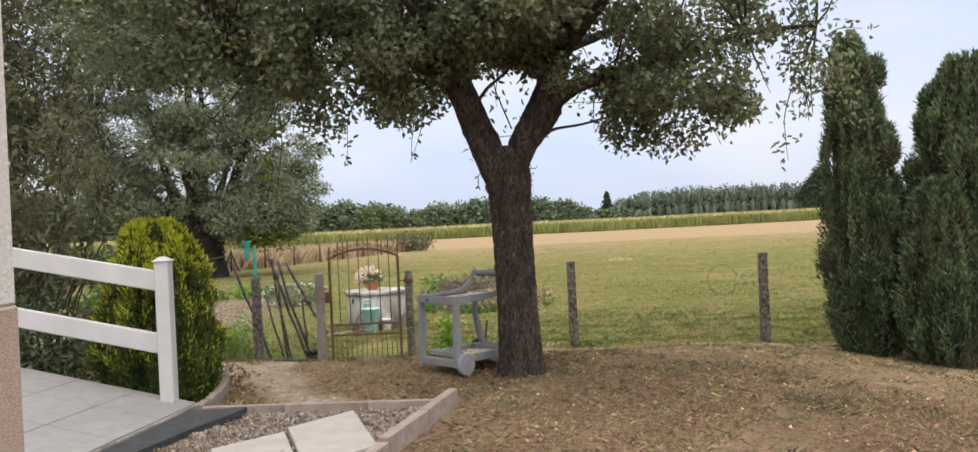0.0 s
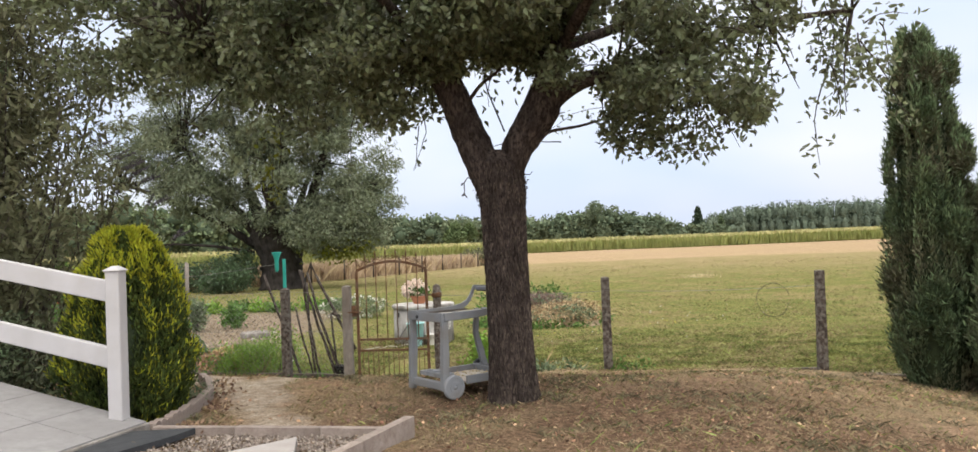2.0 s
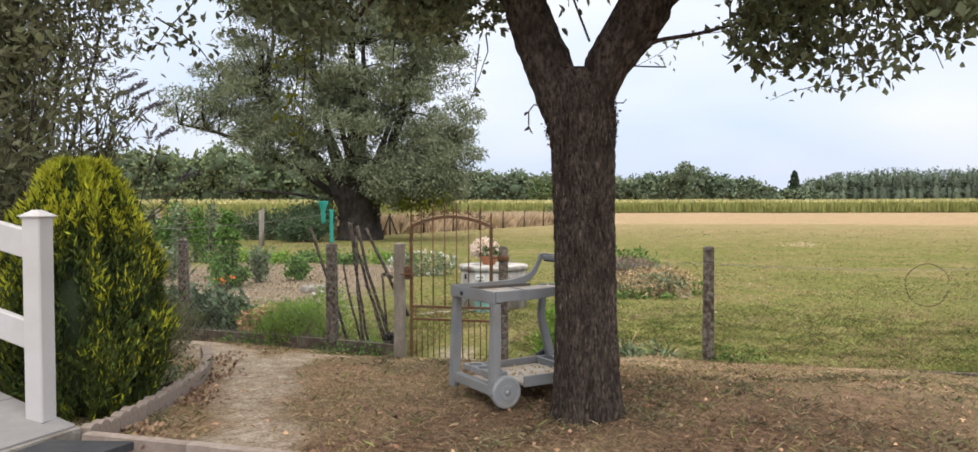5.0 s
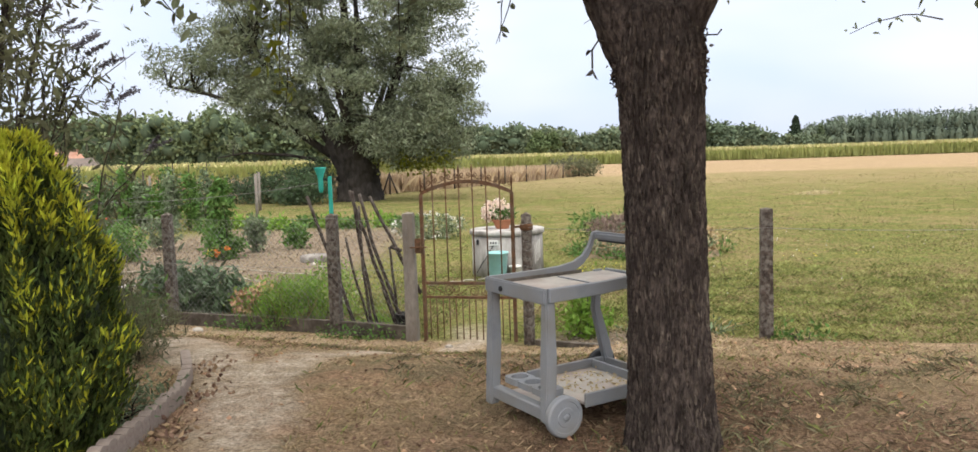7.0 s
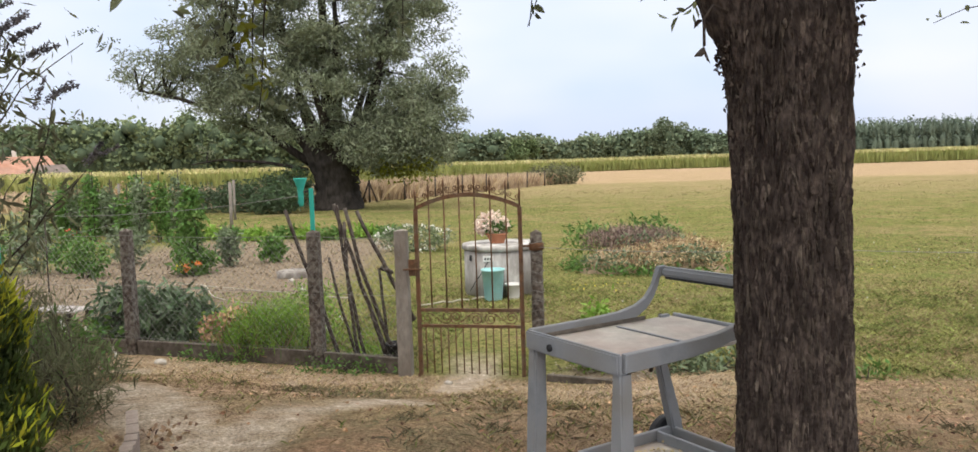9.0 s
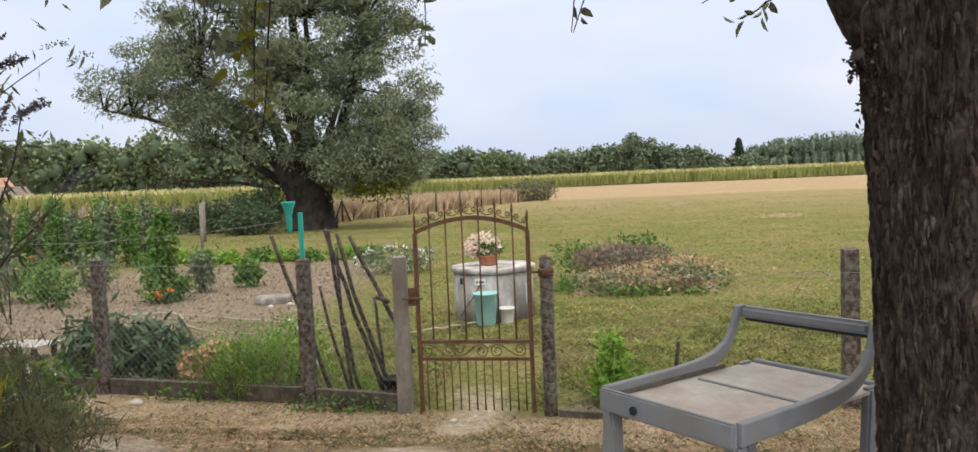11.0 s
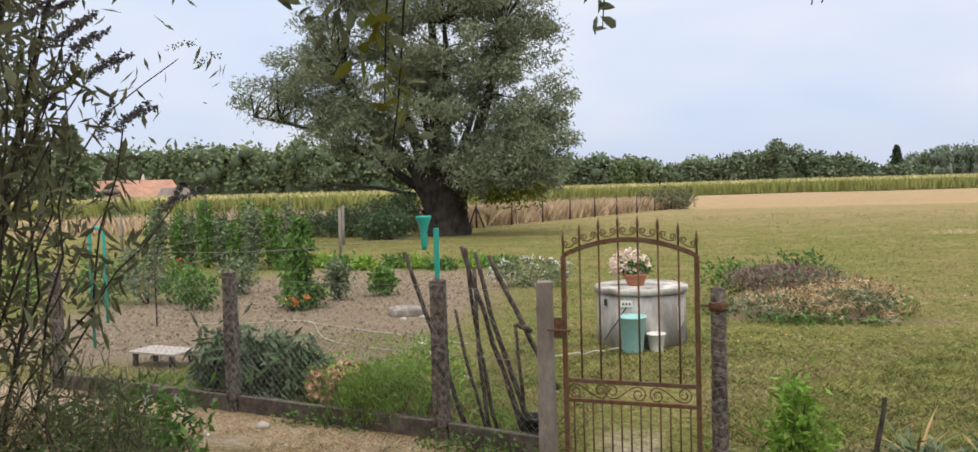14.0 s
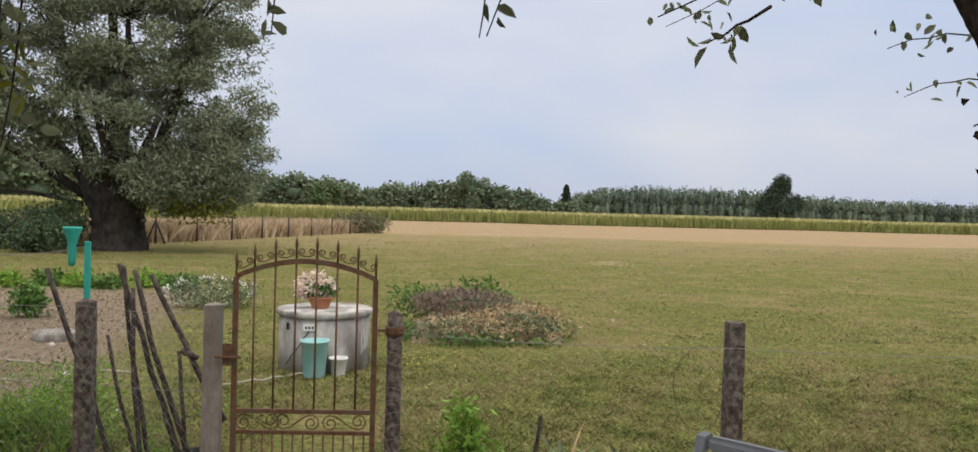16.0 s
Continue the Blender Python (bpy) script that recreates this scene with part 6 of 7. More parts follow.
def make_tuft():
    t = thing("grass_tuft", "tall green and yellowing grass tuft behind fence", "grass", (-1.8, 0.56, gz(-1.8, 0.56)))
    r = np.random.default_rng(208)
    a = np.column_stack([r.normal(size=700) * 0.2, r.normal(size=700) * 0.07, np.zeros(700)])
    up = np.column_stack([r.normal(size=700) * 0.15, r.normal(size=700) * 0.12, np.full(700, 1.6)])
    for key, lo, hi, tall, m, words in (("green_growth", 0, 300, 0.36, M_GREENB, ""), ("dark_growth", 300, 470, 0.30, M_GREEN, "darker green blades"), ("yellow_growth", 470, 620, 0.42, M_GRASS, "yellowing blades"), ("dry_growth", 620, 700, 0.45, M_STRAW, "dry straw-coloured blades")):
        part(key, leaf_cloud(key, a[lo:hi], tall, 0.009, m, 0, 209 + lo, 0.2, up[lo:hi]), t, words, kind="stuff")


make_tuft()
make_buddleia((-4.2, -1.6), 204, 3.6, 26, "tall grey-green shrub beyond the garden bed", M_SHRUB, False, n=3000)
bush("bush", "dark low evergreen bush behind the ramp", (-1.55, -4.55), [((0, 0, 0.4), (0.5, 0.35, 0.42), 1)], 2600, (0.06, 0.025), M_CYPRESS, 205, 12, "bush", 0)
bush("bed_plant", "feathery dark green fennel-like plants in edged bed", (-1.05, -3.25), [((0, 0, 0.2), (0.28, 0.4, 0.22), 1), ((-0.45, 0.2, 0.35), (0.4, 0.45, 0.35), 1.1)], 4200, (0.10, 0.007), M_SHRUB, 206, 16, "plant", -0.9)
bush("bed_plant", "silvery low plants at the thuja's foot", (-0.35, -4.35), [((0, 0, 0.07), (0.3, 0.4, 0.1), 1)], 700, (0.05, 0.012), M_GREYGREEN, 207, 8, "plant", -0.2)
bush("weed", "green weeds with small pale flowers at path edge", (-2.3, -1.9), [((0, 0, 0.2), (0.5, 0.6, 0.25), 1)], 1200, (0.08, 0.03), M_GREEN, 208, 10, "weeds", 0, (14, 0.03, M_PETALWHITE, "bloom"))


# stakes leaning behind the fence
def stake(a, b, r0=0.020):
    run = bend(a, b, 7, 0.0, int(abs(a[0]) * 1000) + 3)
    run = [tuple(np.array(p) * 0.35 + (np.array(a) + (np.array(b) - np.array(a)) * i / 6) * 0.65) for i, p in enumerate(run)]
    return solid("stake", tubes("stake", [(run, [r0 * (1.1 - 0.03 * i) for i in range(7)])], M_STAKE, 7), "dark weathered wooden stake leaning behind the fence", "stake", "leaning stakes")


stake((-0.90, 0.42, 0.02), (-1.48, 0.58, 1.51))
stake((-0.36, 0.30, 0.05), (-0.90, 0.40, 1.57))
stake((-0.60, 0.32, 0.02), (-0.86, 0.38, 1.56), 0.016)
stake((-0.66, 0.28, 0.05), (-0.78, 0.34, 1.40), 0.016)
stake((-0.30, 0.34, 0.05), (-0.775, 0.36, 1.53))
stake((-0.12, 0.33, 0.45), (-0.66, 0.36, 1.50))
stake((-0.38, 0.33, 0.05), (-0.46, 0.36, 0.95), 0.015)
stake((-0.37, 0.24, 0.04), (-0.52, 0.24, 0.53), 0.014)
stake((-0.72, 0.4, 0.03), (-0.98, 0.42, 1.05), 0.014)
stake((-0.43, 0.34, 0.955), (-0.31, 0.29, 0.915), 0.022)
make_bucket("planter", "small black plastic pot at the gate post", -0.30, 0.30, 0.24, 0.075, 0.095, M_BLACK, False, 0.0)
stake((2.06, 0.08, 0.05), (2.15, 0.06, 0.57), 0.016)


def make_rain_gauge():
    g = thing("rain_gauge", "teal plastic rain gauge clipped to a stick", "rain gauge", (-1.08, 0.30, 1.30))
    part("stick", box("stick", (0.042, 0.02, 0.43), (0.0, 0, 0.215), M_TEAL, 0.003), g)
    part("funnel", lathe("funnel", [(0.018, -0.13), (0.026, -0.10), (0.03, 0.02), (0.036, 0.06), (0.062, 0.13), (0.064, 0.145), (0.055, 0.145)], M_TEAL, 20), g).location = (-0.105, 0, 0.385)
    part("clip", box("clip", (0.10, 0.012, 0.014), (-0.055, 0, 0.40), M_DARKPLASTIC, 0.002), g)
    return g


make_rain_gauge()


def make_compost():
    """A low heap with wilted plants on it."""
    c = thing("compost_heap", "low compost heap of dry straw and wilted weeds", "compost heap", (2.35, 7.5, 0))
    bm = bmesh.new()
    nx, ny = 30, 22
    vs = []
    for j in range(ny):
        for i in range(nx):
            x, y = -1.35 + 2.7 * i / (nx - 1), -1.15 + 2.4 * j / (ny - 1)
            e = max(0, 1 - (abs(x) / 1.3) ** 3) * max(0, 1 - (abs(y) / 1.15) ** 3)
            vs.append(bm.verts.new((x, y, 0.36 * e ** 0.7 * (1 + 0.5 * noise.noise(Vector((x * 2, y * 2, 3)))) + 0.05 * noise.noise(Vector((x * 6, y * 6, 1))) * e - 0.07)))
    for j in range(ny - 1):
        for i in range(nx - 1):
            bm.faces.new((vs[j * nx + i], vs[j * nx + i + 1], vs[(j + 1) * nx + i + 1], vs[(j + 1) * nx + i]))
    part("mound", bm_mesh("mound", bm, mat("compost", (0.16, 0.12, 0.08), (0.30, 0.23, 0.15), 7, 0.95, 0.8, 30), True), c)
    front = in_blobs([((0.1, -0.8, 0.22), (1.35, 0.55, 0.24), 1), ((0.6, -0.3, 0.36), (0.7, 0.4, 0.16), 0.5)], 6500, 301, 0.2)
    part("straw", leaf_cloud("straw", front[::2], 0.12, 0.014, M_DRY, 0.15, 302), c, "tan straw", kind="stuff")
    part("bleached_straw", leaf_cloud("bleached_straw", front[1::4], 0.12, 0.012, M_DRYPALE, 0.15, 312), c, "pale straw", kind="stuff")
    part("withered_leaves", leaf_cloud("withered_leaves", in_blobs([((-0.4, -0.95, 0.2), (0.9, 0.35, 0.2), 1), ((0.6, -0.8, 0.28), (0.6, 0.4, 0.18), 0.8), ((0.1, 0.1, 0.45), (0.9, 0.5, 0.15), 0.5)], 1500, 303, 0.2), 0.1, 0.035, M_GREYGREEN, 0.1, 304), c, kind="stuff")
    part("dark_growth", leaf_cloud("dark_growth", in_blobs([((-0.3, 0.4, 0.42), (1.0, 0.55, 0.24), 1)], 3600, 305, 0.2), 0.14, 0.012, mat("purple_weed", (0.14, 0.10, 0.09), (0.26, 0.19, 0.16), 5, 0.9, 0, vary=0.4), -0.7, 306), c, "purplish dead weeds", kind="stuff")
    part("red_leaves", leaf_cloud("red_leaves", in_blobs([((-0.3, -0.1, 0.42), (0.3, 0.2, 0.1), 1), ((0.8, 0.1, 0.45), (0.3, 0.3, 0.12), 1)], 55, 307, 0.1), 0.08, 0.04, M_LITTER, 0, 308), c, "reddish leaves", kind="stuff")
    part("green_growth", leaf_cloud("green_growth", in_blobs([((-1.1, 0.9, 0.42), (0.6, 0.3, 0.35), 1), ((0.0, 1.2, 0.5), (0.7, 0.2, 0.35), 1), ((1.2, -0.2, 0.12), (0.35, 0.5, 0.14), 0.5), ((-1.3, -0.6, 0.1), (0.3, 0.5, 0.14), 0.4), ((0.0, -1.3, 0.06), (1.2, 0.2, 0.09), 0.5)], 1900, 309, 0.2), 0.11, 0.035, M_GREEN, -0.3, 310), c, kind="stuff")
    runs = []
    r = np.random.default_rng(311)
    for k in range(14):
        a = (r.uniform(-0.9, 1.1), r.uniform(-0.6, 0.4), 0.35)
        runs.append((bend(a, (a[0] + r.uniform(-0.5, 0.5), a[1] + r.uniform(-0.3, 0.1), r.uniform(0.3, 0.6)), 5, 0.1, 320 + k), 0.007))
    part("dead_stalks", tubes("dead_stalks", runs, M_DRY, 5), c, kind="stuff")
    return c


make_compost()


def make_agave(x, y, n, h, seed, label):
    t = thing("spiky_plant", label, "plant", (x, y, gz(x, y)))
    r = np.random.default_rng(seed)
    for k in range(n):
        a = k * 2.4 + r.uniform(-0.3, 0.3)
        e = r.uniform(0.35, 1.2)
        l = h * r.uniform(0.7, 1.15)
        V, F = [], []
        for i in range(6):
            u = i / 5
            rr = l * u * math.cos(e) * (1 + 0.2 * u)
            z = l * u * math.sin(e) - 0.35 * l * u * u * math.cos(e)
            w = 0.012 * (1 - u) ** 0.6 + 0.001
            c, s = math.cos(a), math.sin(a)
            V += [(rr * c - w * s, rr * s + w * c, z), (rr * c, rr * s, z - 0.004), (rr * c + w * s, rr * s - w * c, z)]
        for i in range(5):
            for j in range(2):
                F.append((i * 3 + j, i * 3 + j + 1, i * 3 + j + 4, i * 3 + j + 3))
        part("leaf", mesh_from("leaf", V, F, M_GREYGREEN if k % 3 else M_DRY, True), t)
    return t


make_agave(2.42, 0.45, 20, 0.52, 41, "spiky grey-green plant with half-dry leaves")
make_agave(2.85, 0.25, 14, 0.40, 42, "small spiky plant drooping by the fence")


def make_stone(x, y, r0, seed, label="pale rounded stone lying on the ground"):
    bm = bmesh.new()
    bmesh.ops.create_icosphere(bm, subdivisions=2, radius=r0)
    for v in bm.verts:
        k = 1 + 0.3 * noise.noise(v.co * (1.6 / r0) + Vector((seed, 0, 0)))
        v.co = Vector((v.co.x * k * 1.2, v.co.y * k, v.co.z * k * 0.7))
    return solid("stone", bm_mesh("stone", bm, M_STONE, True), label, "stone", "loose stones", place=(x, y, gz(x, y) + r0 * 0.4))


make_stone(-2.72, 0.22, 0.055, 1)
make_stone(-3.5, 6.0, 0.055, 2)
make_stone(-3.75, 5.75, 0.05, 3)
make_stone(0.33, -0.30, 0.03, 5)


def make_round_cover():
    c = thing("stone_cover", "round pale concrete cover on the garden bed", "cover", (-3.95, 6.35, 0.0))
    part("ring", lathe("ring", [(0.30, -0.02), (0.31, 0.02), (0.31, 0.10), (0.29, 0.12), (0.02, 0.125)], M_CONCRETE, 28), c)
    return c


make_round_cover()


def make_board_table():
    t = thing("board_table", "low plank board resting on short legs", "bench", (-5.45, 2.3, gz(-5.45, 2.3)), (0, 0, -8))
    for k in range(3):
        part("plank", box("plank", (0.75, 0.13, 0.025), (0, (k - 1) * 0.135, 0.18), M_SLAB, 0.003), t)
    for x in (-0.3, 0.3):
        for y in (-0.15, 0.15):
            part("leg", box("leg", (0.05, 0.05, 0.17), (x, y, 0.085), M_STAKE, 0.003), t)
    return t


make_board_table()
for k, (x, y) in enumerate([(-7.53, 4.67), (-7.25, 3.1)]):
    run = [(0, 0, 0), (0, 0, 1.55)] + [(0.12 - 0.12 * math.cos(a), 0, 1.55 + 0.12 * math.sin(a)) for a in np.linspace(0.3, math.pi, 8)] + [(0.24, 0, 0.35)]
    if k:
        solid("hose_loop", tubes("hose_loop", [(run, 0.022)], M_TEAL, 8), "teal garden hose looped over a stake", "hose", place=(x, y, 0))
    else:
        solid("stake", tubes("stake", [([(0, 0, 0), (0.02, 0, 1.3)], 0.012)], M_STAKE, 6), "thin pale stake standing in the bed", "stake", "bed stakes", place=(x, y, 0))
hose_runs = [[(-7.2, 4.9), (-6.6, 5.05), (-6.07, 5.15), (-5.71, 5.43), (-5.3, 5.42), (-5.11, 5.32), (-4.82, 4.92), (-4.5, 4.4), (-4.2, 4.05), (-3.72, 3.73), (-3.3, 3.6), (-2.97, 3.5)], [(-5.3, 5.36), (-4.6, 5.05), (-4.1, 4.85), (-3.76, 4.68), (-3.34, 4.56), (-2.7, 4.2), (-2.1, 4.05)]]
for q in hose_runs:
    line = smooth_run([(x, y, 0.018) for x, y in q], 44)
    solid("hose", tubes("hose", [([tuple(p) for p in line], 0.009)], M_HOSE, 6), "pale garden hose lying across the ground", "hose", "garden hoses")
solid("hose", tubes("hose", [(bend((-0.25, 3.9, 0.02), (0.0, 4.0, 0.03), 6, 0, 12), 0.012), (bend((-0.9, 3.4, 0.02), (-0.28, 3.85, 0.02), 8, 0, 13), 0.012)], M_HOSE, 6), "hose end lying beside the well", "hose")
solid("hay_wisp", leaf_cloud("hay_wisp", np.column_stack([9.2 + rng.normal(size=260) * 0.4, 26 + rng.normal(size=260) * 0.12, rng.uniform(0.01, 0.05, 260)]), 0.16, 0.02, M_DRYPALE, 0.1, 77), "pale wisp of cut hay lying on the meadow", "hay", kind="stuff")


# wire ring on the open fence and strands
solid("wire_ring", tubes("wire_ring", [([(0.19 * math.cos(a) * (1 + 0.06 * math.sin(3 * a)), 0.02 * math.sin(2 * a), 0.2 * math.sin(a)) for a in np.linspace(0.2, 6.1, 36)], 0.0035)], M_STAKE, 5), "thin loop of rusty wire hanging on fence", "wire", place=(5.25, -0.66, 1.02))

solid("wire_ring", tubes("wire_ring", [([(0.17 * math.cos(a) * (1 + 0.08 * math.sin(3 * a)), 0.03 * math.sin(2 * a), 0.27 * math.sin(a)) for a in np.linspace(0.9, 6.6, 40)], 0.0018)], M_STAKE, 5), "large thin loop of rusty wire beside a fence post", "wire", place=(3.06, -0.60, 0.93))


def strand(a, b, sag, r0=0.0018):
    pts = [tuple(np.array(a) + (np.array(b) - np.array(a)) * u - np.array([0, 0, sag * 4 * u * (1 - u)])) for u in np.linspace(0, 1, 12)]
    return pts


wires = []
tops = [(-5.9, 1.18), (-3.34, 0.72), (-1.08, 0.30), (-0.14, 0.05)]
for (x0, y0), (x1, y1) in zip(tops, tops[1:]):
    for z in (1.28, 0.75, 0.2):
        wires.append((strand((x0, y0 - 0.06, z), (x1, y1 - 0.06, z), 0.02), 0.0022))
for z in (1.18,):
    wires.append((strand((1.10, -0.1, z), (3.27, -0.69, z + 0.02), 0.03), 0.0022))
    wires.append((strand((3.27, -0.69, z + 0.02), (5.8, -0.68, z), 0.03), 0.0022))
wires.append((strand((-1.2, 0.3, 1.66), (-6.5, 2.5, 1.45), 0.10), 0.003))
for z in (1.5, 1.15):
    wires.append((strand((-5.9, 1.2, z - 0.2), (-13.2, 22, z), 0.05), 0.003))
solid("fence_wire", tubes("fence_wire", wires, M_WIRE, 4, False), "thin galvanised fence wires strung between posts", "wire", kind="stuff")


def chain_link(a, b, z0, z1, step, seed):
    """Crossed zigzag wires of a chain-link panel."""
    l = math.hypot(b[0] - a[0], b[1] - a[1])
    n = int(l / step)
    runs = []
    for k in range(-int((z1 - z0) / step), n + 1):
        for s in (1, -1):
            pts = []
            for z in (z0, z1):
                u = (k * step + (z - z0) if s > 0 else (k + (z1 - z0) / step) * step - (z - z0)) / l
                pts.append((u, z))
            (u0, q0), (u1, q1) = pts
            lo, hi = (0 - u0) / (u1 - u0), (1 - u0) / (u1 - u0)
            lo, hi = max(0, min(lo, hi)), min(1, max(lo, hi))
            if hi - lo < 0.02:
                continue
            runs.append(([(a[0] + (b[0] - a[0]) * (u0 + (u1 - u0) * f), a[1] + (b[1] - a[1]) * (u0 + (u1 - u0) * f) - 0.062, q0 + (q1 - q0) * f) for f in (lo, hi)], 0.0014))
    return tubes("chain_link", runs, M_WIRE, 3, False)


solid("chain_link", chain_link((-5.9, 1.18), (-3.34, 0.72), 0.18, 1.25, 0.075, 1), "sagging chain-link mesh on the garden fence", "fence mesh", kind="stuff")
solid("chain_link", chain_link((-3.34, 0.72), (-1.08, 0.30), 0.16, 1.25, 0.075, 2), "sagging chain-link mesh on the garden fence", "fence mesh", kind="stuff")
solid("chain_link", chain_link((-1.08, 0.30), (-0.14, 0.05), 0.16, 1.25, 0.075, 3), "sagging chain-link mesh on the garden fence", "fence mesh", kind="stuff")
rings = [([(1.10 + 0.066 * math.cos(a), -0.05 + 0.066 * math.sin(a), z + 0.012 * math.sin(3 * a + z * 9)) for a in np.linspace(0, 2 * math.pi, 14)], 0.002) for z in np.arange(0.2, 1.3, 0.085)]
solid("wire_winding", tubes("wire_winding", rings, M_WIRE, 4, False), "loose wire netting wound round the gate post", "wire", kind="stuff")

# ---- fields and distance ----
def corn_edge(x):
    return np.interp(x, [-160, -60, -40, -22, -10, 25, 100, 300], [62, 70, 86, 118, 132, 137, 146, 165])


def make_corn():
    r = np.random.default_rng(401)
    n = 115000
    x = np.concatenate([r.uniform(-140, 40, 55000), r.uniform(40, 210, n - 55000)])
    d = r.exponential(7.0, n)
    root = np.stack([x, corn_edge(x) + d, np.full(n, 0.0)], 1)
    root[:, 2] = ground_z(root[:, 0], root[:, 1]) + 0.3 * r.uniform(0, 1, n)
    c = thing("corn_field", "wide yellow-green field of ripening corn", "corn", (0, 0, 0), kind="stuff")
    part("stalks", blades("stalks", root, np.full(n, 2.0), 0.21, M_CORN, 402, 0.16), c, kind="stuff")
    k = r.choice(n, 36000, replace=False)
    tas = root[k] + np.array([0, 0, 1.75])
    part("tassels", blades("tassels", tas, np.full(len(k), 0.5), 0.14, M_TASSEL, 403, 0.5), c, kind="stuff")


make_corn()


BALL = bmesh.new()
bmesh.ops.create_icosphere(BALL, subdivisions=1, radius=1)
BALL_V = np.array([v.co[:] for v in BALL.verts])
BALL_F = np.array([[v.index for v in f.verts] for f in BALL.faces])
BALL.free()


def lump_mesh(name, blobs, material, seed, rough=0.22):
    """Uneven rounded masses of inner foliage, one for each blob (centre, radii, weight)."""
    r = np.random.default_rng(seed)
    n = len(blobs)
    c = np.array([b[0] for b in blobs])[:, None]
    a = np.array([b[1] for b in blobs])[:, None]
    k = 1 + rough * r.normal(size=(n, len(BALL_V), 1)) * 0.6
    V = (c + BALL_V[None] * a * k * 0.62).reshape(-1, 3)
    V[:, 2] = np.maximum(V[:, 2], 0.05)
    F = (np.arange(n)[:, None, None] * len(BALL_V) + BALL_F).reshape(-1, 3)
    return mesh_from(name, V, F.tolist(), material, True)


def wood(name, label, line, n, depth, leaf, seed, material=M_FARLEAF, per=60):
    """A belt of trees: rounded crowns of many leaf clumps along a line of (x, y, height)."""
    r = np.random.default_rng(seed)
    P = np.array(line, float)
    run = np.concatenate([[0], np.cumsum(np.hypot(np.diff(P[:, 0]), np.diff(P[:, 1])))])
    pts, masses = [], []
    for q in np.sort(r.uniform(0, run[-1], n)):
        x, y, hh = (np.interp(q, run, P[:, k]) for k in range(3))
        y += r.uniform(0, depth)
        hh *= r.uniform(0.72, 1.0)
        w = hh * r.uniform(0.24, 0.36)
        blobs = [((x + r.normal() * w * 0.55, y + r.normal() * w * 0.4, hh * r.uniform(0.38, 0.76)), (w * r.uniform(0.4, 0.75), w * 0.6, hh * r.uniform(0.15, 0.25)), 1) for _ in range(7)] + [((x, y, hh * 0.28), (w * 0.9, w * 0.7, hh * 0.30), 1)]
        masses += blobs
        pts.append(in_blobs(blobs, per, int(r.integers(1e6)), 0.5) + r.normal(size=(per, 3)) * 0.2)
    pts = np.concatenate(pts)
    pts[:, 2] = np.maximum(pts[:, 2], 0.2)
    t = thing(name, label, "woods", kind="stuff")
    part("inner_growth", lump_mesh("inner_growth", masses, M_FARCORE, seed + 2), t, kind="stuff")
    part("foliage", leaf_cloud("wood_foliage", pts, leaf, leaf * 0.75, material, 0, seed + 1), t, kind="stuff")
    return t


# Distance haze is mixed into the next two leaf colours, paler and bluer.
M_FARBLUE = mat("hazed_distant_leaf", (0.108, 0.143, 0.102), (0.160, 0.195, 0.135), 0.1, 0.9, 0.0, vary=0.15, c=(0.092, 0.122, 0.094), c_scale=0.03, c_amount=0.8)
M_FARMIX = mat("hazed_mixed_leaf", (0.088, 0.124, 0.080), (0.160, 0.195, 0.118), 0.1, 0.9, 0.0, vary=0.18, c=(0.19, 0.22, 0.122), c_scale=0.05, c_amount=0.6)
M_FARLIGHT = mat("far_light_leaf", (0.085, 0.122, 0.05), (0.135, 0.175, 0.075), 0.3, 0.85, 0.0, vary=0.2)
M_FARDARK = mat("far_dark_leaf", (0.035, 0.055, 0.035), (0.07, 0.095, 0.055), 0.3, 0.85, 0.0, vary=0.25)
wood("far_wood", "dense green wood beyond the corn field", [(-190, 118, 14), (-120, 128, 15), (-98, 130, 15.3), (-91, 130, 13.6), (-88, 130, 12.6), (-83, 130, 15.6), (-78, 130, 15.4), (-72, 132, 13.2), (-55, 140, 13), (-40, 150, 12)], 230, 10, 0.85, 411, per=420)
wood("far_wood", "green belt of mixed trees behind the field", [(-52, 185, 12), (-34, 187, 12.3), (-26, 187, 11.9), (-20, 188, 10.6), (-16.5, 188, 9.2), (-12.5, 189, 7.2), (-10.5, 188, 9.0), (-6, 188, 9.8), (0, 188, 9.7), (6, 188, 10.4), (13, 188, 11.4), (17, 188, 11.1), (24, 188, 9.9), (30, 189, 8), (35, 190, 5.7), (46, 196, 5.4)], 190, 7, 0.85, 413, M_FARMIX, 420)


